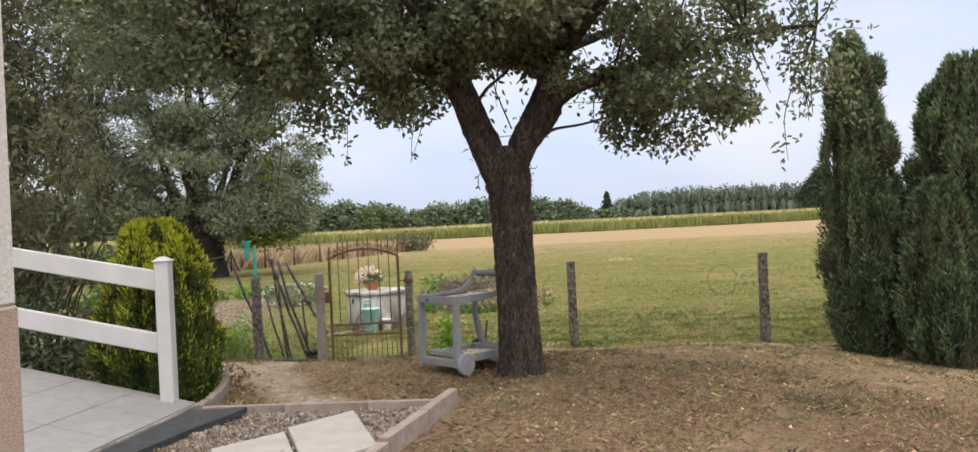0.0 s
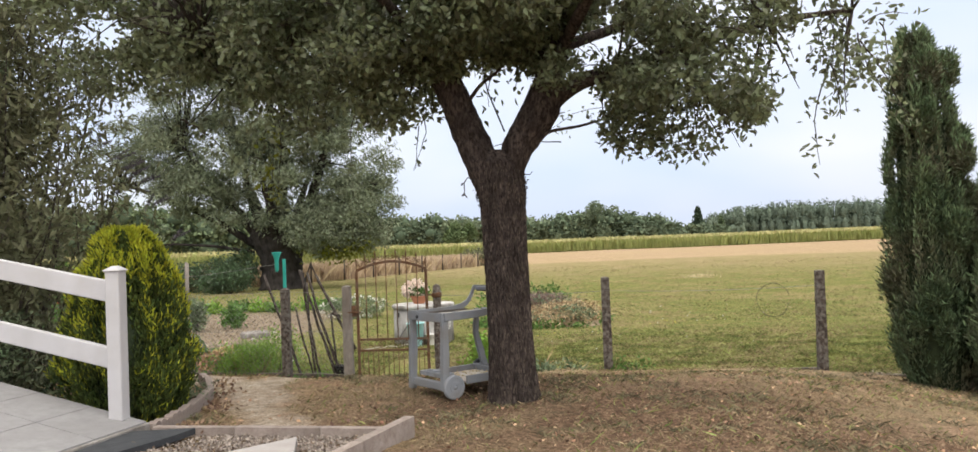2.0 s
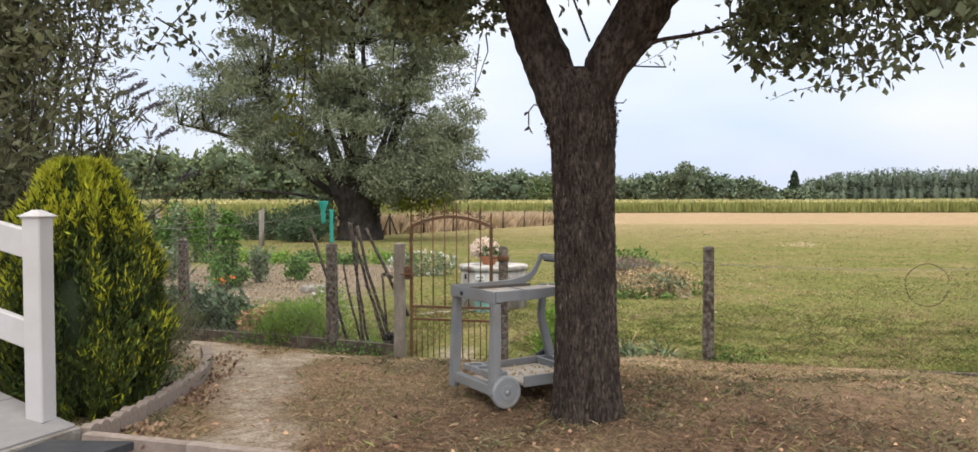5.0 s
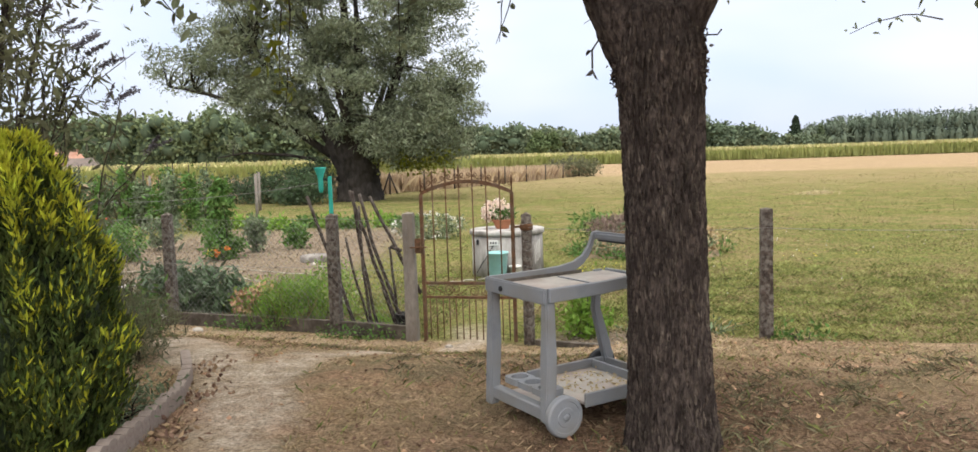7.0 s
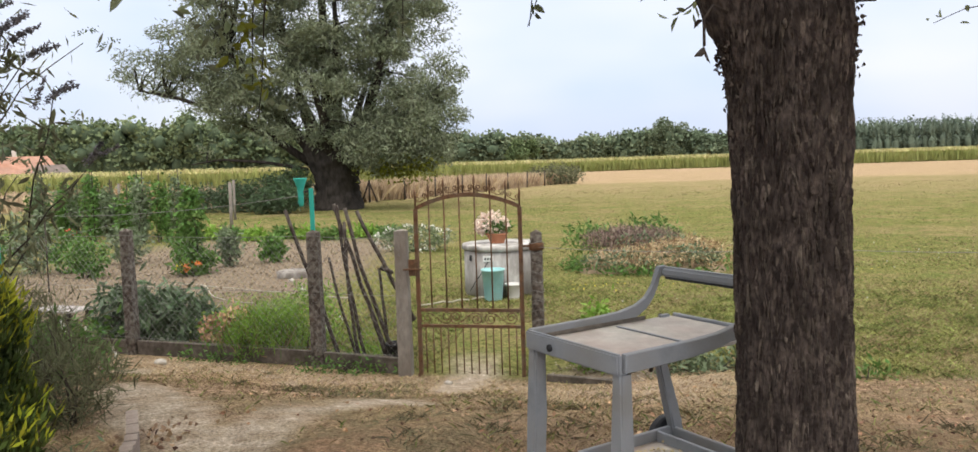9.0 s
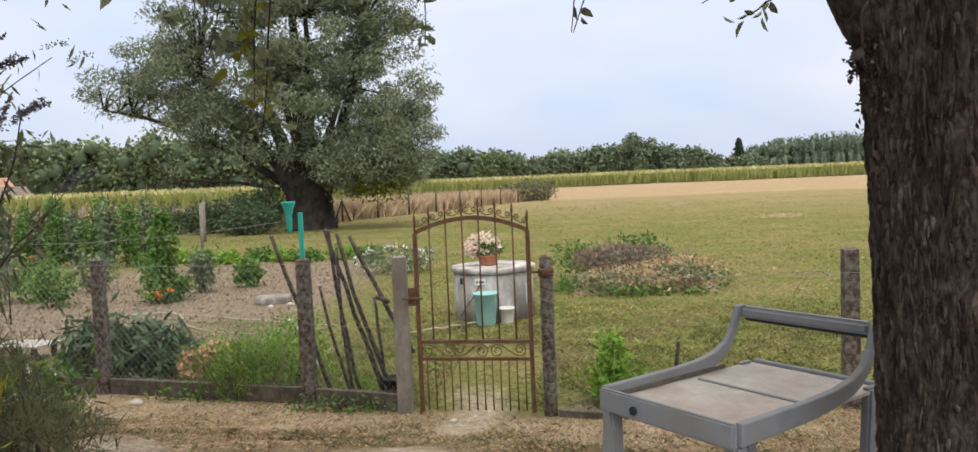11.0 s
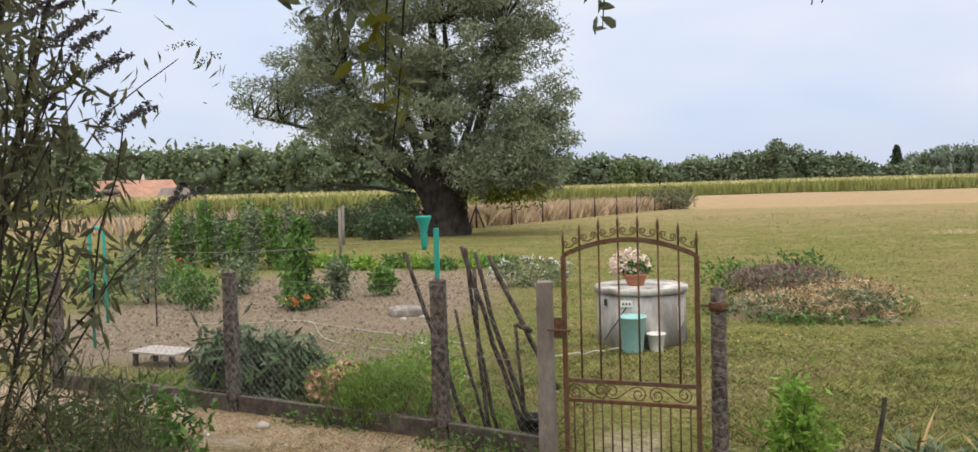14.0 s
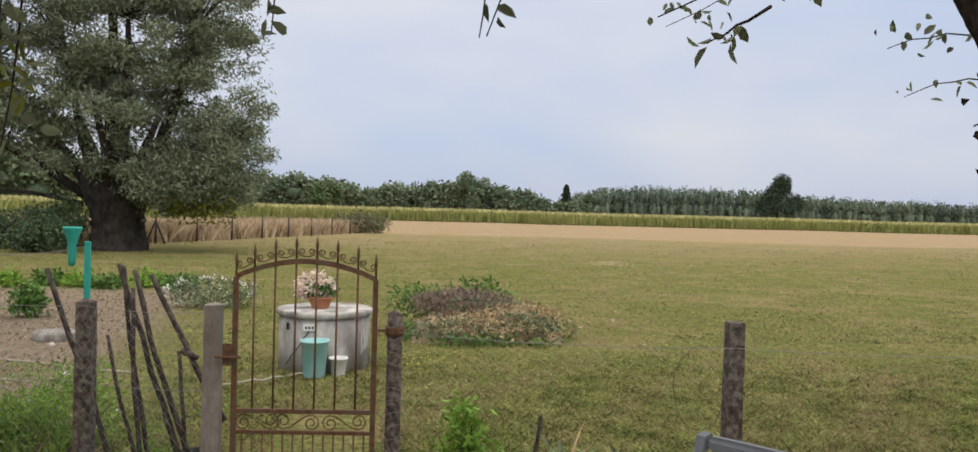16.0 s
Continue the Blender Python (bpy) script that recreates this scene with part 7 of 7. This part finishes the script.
def make_plantation():
    """Rows of slim trees, far off."""
    r = np.random.default_rng(421)
    pts, masses = [], []
    for k in range(760):
        x = r.uniform(47, 180)
        h = np.interp(x, [47, 52, 59, 74, 103, 120, 200], [6.5, 8.6, 10.6, 11.5, 11.6, 10, 8]) * r.uniform(0.82, 1.05)
        y = 226 + r.uniform(0, 26)
        blobs = [((x, y, h * 0.36), (1.5, 1.4, h * 0.36), 1), ((x + r.normal() * 0.2, y, h * 0.72), (0.85, 0.85, h * 0.28), 0.7)]
        masses += blobs
        pts.append(in_blobs(blobs, 110, int(r.integers(1e6)), 0.5) + r.normal(size=(110, 3)) * 0.25)
    t = thing("plantation", "plantation of slim upright trees tinted blue-green for haze", "woods", kind="stuff")
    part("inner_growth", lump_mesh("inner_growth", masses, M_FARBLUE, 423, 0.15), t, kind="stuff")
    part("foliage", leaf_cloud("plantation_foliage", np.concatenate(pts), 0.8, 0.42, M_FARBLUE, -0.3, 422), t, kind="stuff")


make_plantation()


def far_tree(name, label, x, y, h, w, seed, cone=False, leaf=0.8, n=1500, material=M_FARLEAF):
    t = thing(name, label, "tree", (x, y, float(ground_z(x, y)) - 0.1))
    part("trunk", tubes("trunk", [([(0, 0, 0), (0.1, 0, h * 0.5), (0.05, 0, h * 0.9)], [0.28, 0.18, 0.05])], M_WBARK, 8), t)
    r = np.random.default_rng(seed)
    if cone:
        u = r.uniform(0.02, 1, n)
        a = r.uniform(0, 2 * np.pi, n)
        tier = 0.6 + 0.4 * np.abs(np.sin(u * 19))
        rr = w * (1 - u) ** 0.8 * r.uniform(0.4, 1, n) * tier + 0.1
        c = np.stack([rr * np.cos(a), rr * np.sin(a), u * h], 1)
    else:
        c = in_blobs([((r.normal() * w * 0.45, r.normal() * w * 0.4, h * r.uniform(0.35, 0.85)), (w * 0.5, w * 0.45, h * 0.17), 1) for _ in range(9)], n, seed, 0.3)
    part("crown", leaf_cloud("crown", c, leaf, leaf * 0.7, material, 0.1, seed + 1), t, kind="stuff")
    return t


far_tree("conifer", "dark pointed conifer standing alone before the wood", 40, 200, 9.6, 3.0, 431, True, 0.55, 3500, M_FARDARK)
far_tree("conifer", "small slim conifer beside the plantation", 47, 205, 7, 1.6, 432, True, 0.7, 600)
far_tree("round_tree", "tall dark round-crowned tree above the plantation", 87, 176, 13.6, 4.6, 433, False, 0.5, 6000, M_FARDARK)
far_tree("round_tree", "dark tree rising above the mixed belt", 14, 188, 12.2, 3.6, 434, False, 0.5, 4000, M_FARMIX)
far_tree("conifer", "tall dark spruce beside the distant house", -86, 82, 12.5, 5.0, 435, True, 0.9, 2600)
far_tree("conifer", "dark spruce beside the distant house", -94, 84, 11, 5.0, 436, True, 0.9, 2600)
far_tree("round_tree", "light green poplar in the wood edge", -20, 166, 7.6, 3.0, 437, False, 0.6, 3000, M_FARLIGHT)


def make_house():
    h = thing("house", "distant low house with terracotta roof and pale walls", "house", (-88, 95, 0), (0, 0, 40))
    part("wall", box("wall", (15, 8, 2.6), (0, 0, 1.3), M_WALLFAR, 0.02), h)

    def gable(name, w, d, z0, z1, material, over=0.4):
        bm = bmesh.new()
        a = [bm.verts.new((sx * (w / 2 + over), sy * (d / 2 + over), z0)) for sx, sy in ((-1, -1), (1, -1), (1, 1), (-1, 1))]
        b = [bm.verts.new((sx * (w / 2 + over - d * 0.2), 0, z1)) for sx in (-1, 1)]
        bm.faces.new((a[0], a[1], b[1], b[0]))
        bm.faces.new((a[2], a[3], b[0], b[1]))
        bm.faces.new((a[1], a[2], b[1]))
        bm.faces.new((a[3], a[0], b[0]))
        bm.faces.new(a[::-1])
        return bm_mesh(name, bm, material)

    roof = part("roof", gable("roof", 15, 8, 2.55, 5.2, M_ROOF), h)
    part("dormer", lathe("dormer", [(1.4, 0), (1.2, 0.5), (0.7, 0.85), (0.1, 1.0)], M_ROOFD, 16), roof).location = (-2.5, -2.9, 3.2)
    part("chimney", box("chimney", (0.6, 0.6, 1.6), (2, 0.4, 5.3), M_WALLFAR, 0.02), roof)
    for x in (-5.5, -2, 4.5):
        w = part("window", box("window", (1.2, 0.12, 1.1), (x, -4.02, 1.5), M_WHITE, 0.01), h)
        part("pane", box("pane", (1.0, 0.06, 0.9), (x, -4.09, 1.5), M_GLASS, 0), w)
    part("wing_wall", box("wing_wall", (5, 5, 2.2), (6.5, -5.6, 1.1), M_WALLFAR, 0.02), h)
    wing = part("wing_roof", gable("wing_roof", 5, 5, 2.15, 3.8, M_ROOFD, 0.3), h)
    wing.location = (6.5, -5.6, 0)
    return h


make_house()


# dry hay strip with its old wire fence beyond the willow
HA, HB = np.array([-13.0, 31.0]), np.array([-2.4, 64.0])


def make_hay():
    r = np.random.default_rng(441)
    n = 16000
    u = r.uniform(0, 1, n)
    d = r.exponential(3.5, n)
    p = HA + (HB - HA) * u[:, None] + np.array([-0.95, 0.31]) * d[:, None]
    left = np.stack([r.uniform(-40, -13, 5000), r.uniform(31, 40, 5000)], 1)
    p = np.concatenate([p, left])
    root = np.column_stack([p, ground_z(p[:, 0], p[:, 1])])
    return solid("hay", blades("hay", root, np.full(len(p), 1.0), 0.10, mat("hay_stalk", (0.40, 0.30, 0.19), (0.52, 0.40, 0.27), 0.5, 0.95, 0, vary=0.3), 442, 0.3), "tall dry straw-coloured grass behind old fence", "hay", kind="stuff")


make_hay()
for k in range(11):
    u = (k / 10) ** 1.0
    q = HA + (HB - HA) * u + np.array([0.3, -0.1])
    solid("field_post", tubes("field_post", [([(0, 0, -0.1), (0.02, 0, 1.25)], [0.06, 0.045])], M_STAKE, 7), "thin dark wooden post of the field fence", "post", "field fence posts", place=(q[0], q[1], 0))
for dx in (-0.45, 0.45):
    q = HA + (HB - HA) * 0.1 + np.array([0.3, -0.1])
    solid("brace", tubes("brace", [([(dx, 0, 0), (0, 0, 1.15)], 0.045)], M_STAKE, 7), "slanting brace against a field fence post", "brace", "field fence posts", place=(q[0], q[1], 0))
bush("shrub", "dull green shrub at the end of field fence", (-3.6, 60.5), [((0, 0, 0.8), (2.6, 2.5, 0.8), 1)], 1600, (0.3, 0.12), M_SHRUB, 451, 8, "shrub", 0, per=8, spread_=0.2)
for k, (x, y) in enumerate([(-13.2, 22.0), (-17.5, 21.0), (-10.2, 16.0), (-22, 20)]):
    solid("field_post", tubes("field_post", [([(0, 0, -0.1), (0.02, 0, 1.6)], [0.055, 0.05])], M_POSTGREY, 8), "pale concrete post at the back of the garden", "post", "garden back posts", place=(x, y, 0))

# ---- ground cover ----
def scatter(n, x0, x1, y0, y1, seed):
    r = np.random.default_rng(seed)
    return r.uniform(x0, x1, n), r.uniform(y0, y1, n), r


M_STRAWG = mat("bleached_grass", (0.165, 0.118, 0.066), (0.37, 0.295, 0.17), 2.2, 0.95, 0.0, vary=0.3)


def cover():
    # dry grass tufts in the garden, thin on the trodden path
    x, y, r = scatter(190000, -2.2, 9.0, -9.2, 0.6, 501)
    s = fence_y(x) - y
    keep = (s > 0.06) & (near_path(x, y) + 0.05 * wave(x, y, 2.1) > 0.24) & (wave(x, y, 1.1) + 0.5 * wave(x, y, 3.3) > r.uniform(-1.6, 1.2, len(x))) & ~((x < 1.8) & (y < -5.4))
    x, y = x[keep], y[keep]
    root = np.column_stack([x, y, ground_z(x, y) - 0.004])
    solid("dry_grass", blades("dry_grass", root, np.full(len(x), 0.024), 0.005, M_STRAW, 502, 1.2), "short dry trampled grass on garden soil", "grass", kind="stuff")
    k = r.uniform(0, 1, len(x)) < 0.10
    solid("green_grass", blades("green_grass", root[k] + np.array([0.01, 0.01, 0]), np.full(int(k.sum()), 0.04), 0.005, M_GRASS, 503, 0.8), "sparse green grass blades among dry tufts", "grass", kind="stuff")
    # matted grey-olive tufts in patches
    x, y, r = scatter(2600, -1.6, 8.5, -8.6, 0.2, 508)
    keep = (fence_y(x) - y > 0.5) & (near_path(x, y) > 0.36) & (wave(x, y, 0.8) + 0.6 * wave(x, y, 2.2) > r.uniform(-0.6, 1.6, len(x))) & ~((x < 1.8) & (y < -5.4))
    x, y = np.repeat(x[keep], 34), np.repeat(y[keep], 34)
    wide = np.repeat(r.uniform(0.03, 0.09, int(keep.sum())), 34)
    x, y = x + r.normal(size=len(x)) * wide, y + r.normal(size=len(x)) * wide
    root = np.column_stack([x, y, ground_z(x, y) - 0.004])
    solid("matted_grass", blades("matted_grass", root, np.full(len(x), 0.035), 0.006, mat("matted_blade", (0.095, 0.088, 0.05), (0.215, 0.185, 0.11), 2, 0.95, 0, vary=0.5), 509, 1.2), "matted grey-green grass tufts on dry ground", "grass", kind="stuff")
    # fallen leaves, thickest under the tree
    x, y, r = scatter(11000, -1.6, 7.0, -8.6, -0.4, 504)
    keep = (np.hypot(x - 2.3, y + 4.6) < r.uniform(0.3, 5.2, len(x))) & (fence_y(x) - y > 0.2) & (near_path(x, y) > 0.5) & (wave(x, y, 1.6) + 0.5 * wave(x, y, 4.1) > r.uniform(-1.4, 1.4, len(x)))
    x, y = x[keep], y[keep]
    pts = np.column_stack([x, y, ground_z(x, y) + 0.010])
    me = leaf_cloud("fallen_leaves", pts, 0.026, 0.018, M_LITTER, 0, 505, 0.3, np.column_stack([r.normal(size=(len(x), 2)) * 1.5, np.full(len(x), 0.05)]))
    solid("fallen_leaves", me, "curled brown fallen leaves on the ground", "leaf litter", kind="stuff")
    x, y, r = scatter(800, -0.6, 6.8, -8.4, -0.8, 506)
    keep = (fence_y(x) - y > 0.3) & ~((x < 1.8) & (y < -5.4))
    x, y = x[keep], y[keep]
    pts = np.column_stack([x, y, ground_z(x, y) + 0.012])
    solid("pale_leaves", leaf_cloud("pale_leaves", pts, 0.030, 0.020, M_WITHER, 0, 507, 0.35, np.column_stack([r.normal(size=(len(x), 2)) * 1.5, np.full(len(x), 0.05)])), "bleached fallen leaves scattered on the ground", "leaf litter", kind="stuff")
    for k, (cx, cy, n, sp) in enumerate([(0.05, -4.5, 110, 0.10), (0.18, -5.2, 90, 0.11), (0.06, -5.75, 80, 0.16), (-0.16, -3.95, 90, 0.10), (-0.38, -3.45, 60, 0.10), (1.6, -5.4, 30, 0.3)]):
        q = np.random.default_rng(510 + k)
        p = np.column_stack([cx + q.normal(size=n) * sp, cy + q.normal(size=n) * sp, np.zeros(n)])
        p[:, 2] = ground_z(p[:, 0], p[:, 1]) + 0.02
        solid("leaf_drift", leaf_cloud("leaf_drift", p, 0.038, 0.022, M_LITTER, 0, 520 + k, 0.3), "small drift of dry brown leaves by edging", "leaf litter", kind="stuff")
    # meadow grass beyond the fence, denser nearby
    x, y, r = scatter(180000, -9.5, 13.0, -0.6, 17.0, 530)
    s = y - fence_y(x)
    bed = (x < -2.2 - 0.12 * y) & (y > 2.2) & (y < 13.5)
    keep = (s > 0.15) & ~(bed & (r.uniform(0, 1, len(x)) < 0.9)) & (r.uniform(0, 1, len(x)) < 1.2 / (1 + 0.10 * s)) & (r.uniform(0, 1, len(x)) < 1 - sm(7, 17, y)) & (np.hypot(x - 0.48, np.maximum(y - 2.0, 0)) > 0.45) & ~((x > 1.1) & (s < 0.75) & (r.uniform(0, 1, len(x)) < 0.96))
    x, y = x[keep], y[keep]
    root = np.column_stack([x, y, ground_z(x, y) - 0.004])
    g = wave(x, y, 0.5) + 0.6 * wave(x, y, 1.7) > r.uniform(-2.0, 0.6, len(x))
    solid("meadow_grass", blades("meadow_grass", root[g], np.full(int(g.sum()), 0.035), 0.007, M_GRASS, 531, 0.8), "short green meadow grass", "grass", kind="stuff")
    solid("meadow_straw", blades("meadow_straw", root[~g], np.full(int((~g).sum()), 0.03), 0.006, M_STRAWG, 532, 0.9), "bleached dry grass in the meadow", "grass", kind="stuff")
    x, y, r = scatter(150000, -1.5, 9.5, -0.6, 6.5, 535)
    s = y - fence_y(x)
    keep = (s > 0.12) & (r.uniform(0, 1, len(x)) < 1 - sm(2.5, 6.5, y)) & (np.hypot(x - 0.48, np.maximum(y - 2.0, 0)) > 0.45) & ~((x > 1.1) & (s < 0.75) & (r.uniform(0, 1, len(x)) < 0.95))
    x, y = x[keep], y[keep]
    root = np.column_stack([x, y, ground_z(x, y) - 0.004])
    g = 0.7 * wave(x, y, 0.8) + 0.7 * wave(x, y, 2.3) > r.uniform(-1.6, 1.0, len(x))
    solid("near_grass", blades("near_grass", root[g], np.full(int(g.sum()), 0.045), 0.007, M_GRASS, 536, 0.8), "short mottled grass just beyond the fence", "grass", kind="stuff")
    solid("near_straw", blades("near_straw", root[~g], np.full(int((~g).sum()), 0.035), 0.006, M_STRAWG, 537, 0.9), "short brown dry grass just beyond the fence", "grass", kind="stuff")
    # tufts standing out of the mown meadow farther off
    r = np.random.default_rng(538)
    d = 7 + 40 * r.uniform(0, 1, 120000) ** 1.5
    x, y = (r.uniform(-0.75, 0.95, len(d)) * (d + 6)), d
    keep = (wave(x, y, 0.45) + 0.8 * wave(x, y, 1.3) > r.uniform(-1.8, 1.6, len(x))) & ~((x < -2.2 - 0.12 * y) & (y < 13.5)) & (np.hypot(x - 2.35, y - 7.5) > 1.3)
    x, y, d = x[keep], y[keep], d[keep]
    root = np.column_stack([x, y, ground_z(x, y) - 0.004])
    for key, g, m, words in (("far_tufts", r.uniform(0, 1, len(x)) < 0.6, M_GRASS, "green grass tufts across the mown meadow"), ("far_straw", r.uniform(0, 1, len(x)) < 0.35, M_STRAWG, "bleached tufts across the mown meadow")):
        solid(key, blades(key, root[g], 0.03 + 0.0008 * d[g], 0.016, m, 539, 1.0), words, "grass", kind="stuff")
    # little white and yellow meadow flowers
    for k, (cx, cy, sx, sy, n, m) in enumerate([(5.5, 8.5, 1.8, 1.2, 26, M_PETALWHITE), (1.6, 4.9, 0.45, 0.25, 34, M_YELLOW), (5.2, 6.6, 0.5, 0.4, 16, M_YELLOW), (4.5, 3.5, 2.0, 1.5, 9, M_PETALWHITE)]):
        q = np.random.default_rng(540 + k)
        p = np.column_stack([cx + q.normal(size=n) * sx, cy + q.normal(size=n) * sy, np.zeros(n)])
        p[:, 2] = 0.06
        solid("meadow_flower", leaf_cloud("meadow_flower", p, 0.026, 0.022, m, 0, 550 + k), "scattered tiny flowers in the meadow grass", "flowers", kind="stuff")
    # bleached straw along the trodden strip before the fence
    x, y, r = scatter(30000, -3.6, 3.0, -2.2, 0.6, 580)
    s = fence_y(x) - y
    keep = (s > 0.08) & (s < 1.15 + 0.25 * wave(x, y, 1.9)) & (near_path(x, y) > 0.15)
    x, y = x[keep], y[keep]
    root = np.column_stack([x, y, ground_z(x, y) - 0.003])
    solid("trodden_straw", blades("trodden_straw", root, np.full(len(x), 0.028), 0.0045, mat("bleached_straw", (0.38, 0.275, 0.165), (0.54, 0.42, 0.275), 2, 0.95, 0, vary=0.3), 581, 1.1), "bleached flattened grass along the fence", "grass", kind="stuff")
    # weeds and grass between the fence and the vegetable bed
    x, y, r = scatter(26000, -5.2, -0.6, 0.5, 4.6, 585)
    keep = (y - fence_y(x) > 0.08) & (wave(x, y, 0.9) + 0.6 * wave(x, y, 2.7) > r.uniform(-1.2, 1.0, len(x)))
    x, y = x[keep], y[keep]
    root = np.column_stack([x, y, ground_z(x, y) - 0.003])
    tall = 0.03 + 0.07 * (1 - sm(0.3, 1.6, y - fence_y(x)))
    pick = r.uniform(0, 1, len(x)) + 0.25 * wave(x, y, 2.3)
    for key, g, m, words in (("weedy_grass", pick > 0.55, M_GREENB, "fresh green weedy grass behind the fence"), ("dull_grass", (pick > 0.25) & (pick <= 0.55), M_GRASS, "dull olive grass behind the fence"), ("dry_weeds", pick <= 0.25, M_STRAW, "dry brown weeds behind the fence")):
        solid(key, blades(key, root[g], tall[g], 0.010, m, 586, 0.7), words, "grass", kind="stuff")
    # gravel inside the kerb
    x, y, r = scatter(15000, 0.0, 1.75, -7.6, -5.55, 560)
    keep = (x < 1.76 + 0.28 * (y + 5.66)) & (x > 0.42 + 0.30 * (y + 5.6))
    x, y = x[keep], y[keep]
    pts = np.column_stack([x, y, ground_z(x, y) + 0.006])
    solid("gravel", leaf_cloud("gravel", pts, 0.019, 0.017, M_GRAVEL, 0, 561, 0.5), "loose pale gravel inside the kerb", "gravel", kind="stuff")
    # dead stalks and clods on the bare strip beyond the open fence
    x, y, r = scatter(2600, 1.2, 7.5, -0.7, 0.9, 575)
    keep = (y - fence_y(x) > 0.06) & (y - fence_y(x) < 0.7)
    pts = np.column_stack([x[keep], y[keep], np.full(int(keep.sum()), 0.014)])
    solid("strip_debris", leaf_cloud("strip_debris", pts, 0.05, 0.016, mat("grey_debris", (0.20, 0.165, 0.13), (0.40, 0.35, 0.29), 6, 0.95, 0, vary=0.4), 0, 576, 0.4, np.column_stack([r.normal(size=(len(pts), 2)) * 1.5, np.full(len(pts), 0.15)])), "grey dead stalks on bare soil by the fence", "debris", kind="stuff")
    # clods and bits of straw on the bed
    x, y, r = scatter(5000, -9.5, -2.4, 2.4, 13, 570)
    keep = x < -2.3 - 0.12 * y
    pts = np.column_stack([x[keep], y[keep], np.full(int(keep.sum()), 0.015)])
    solid("clods", leaf_cloud("clods", pts, 0.05, 0.035, mat("clod", (0.20, 0.152, 0.105), (0.33, 0.265, 0.19), 6, 0.95, 0, vary=0.35), 0, 571, 0.5), "dry grey-brown clods of garden soil", "soil", kind="stuff")


cover()
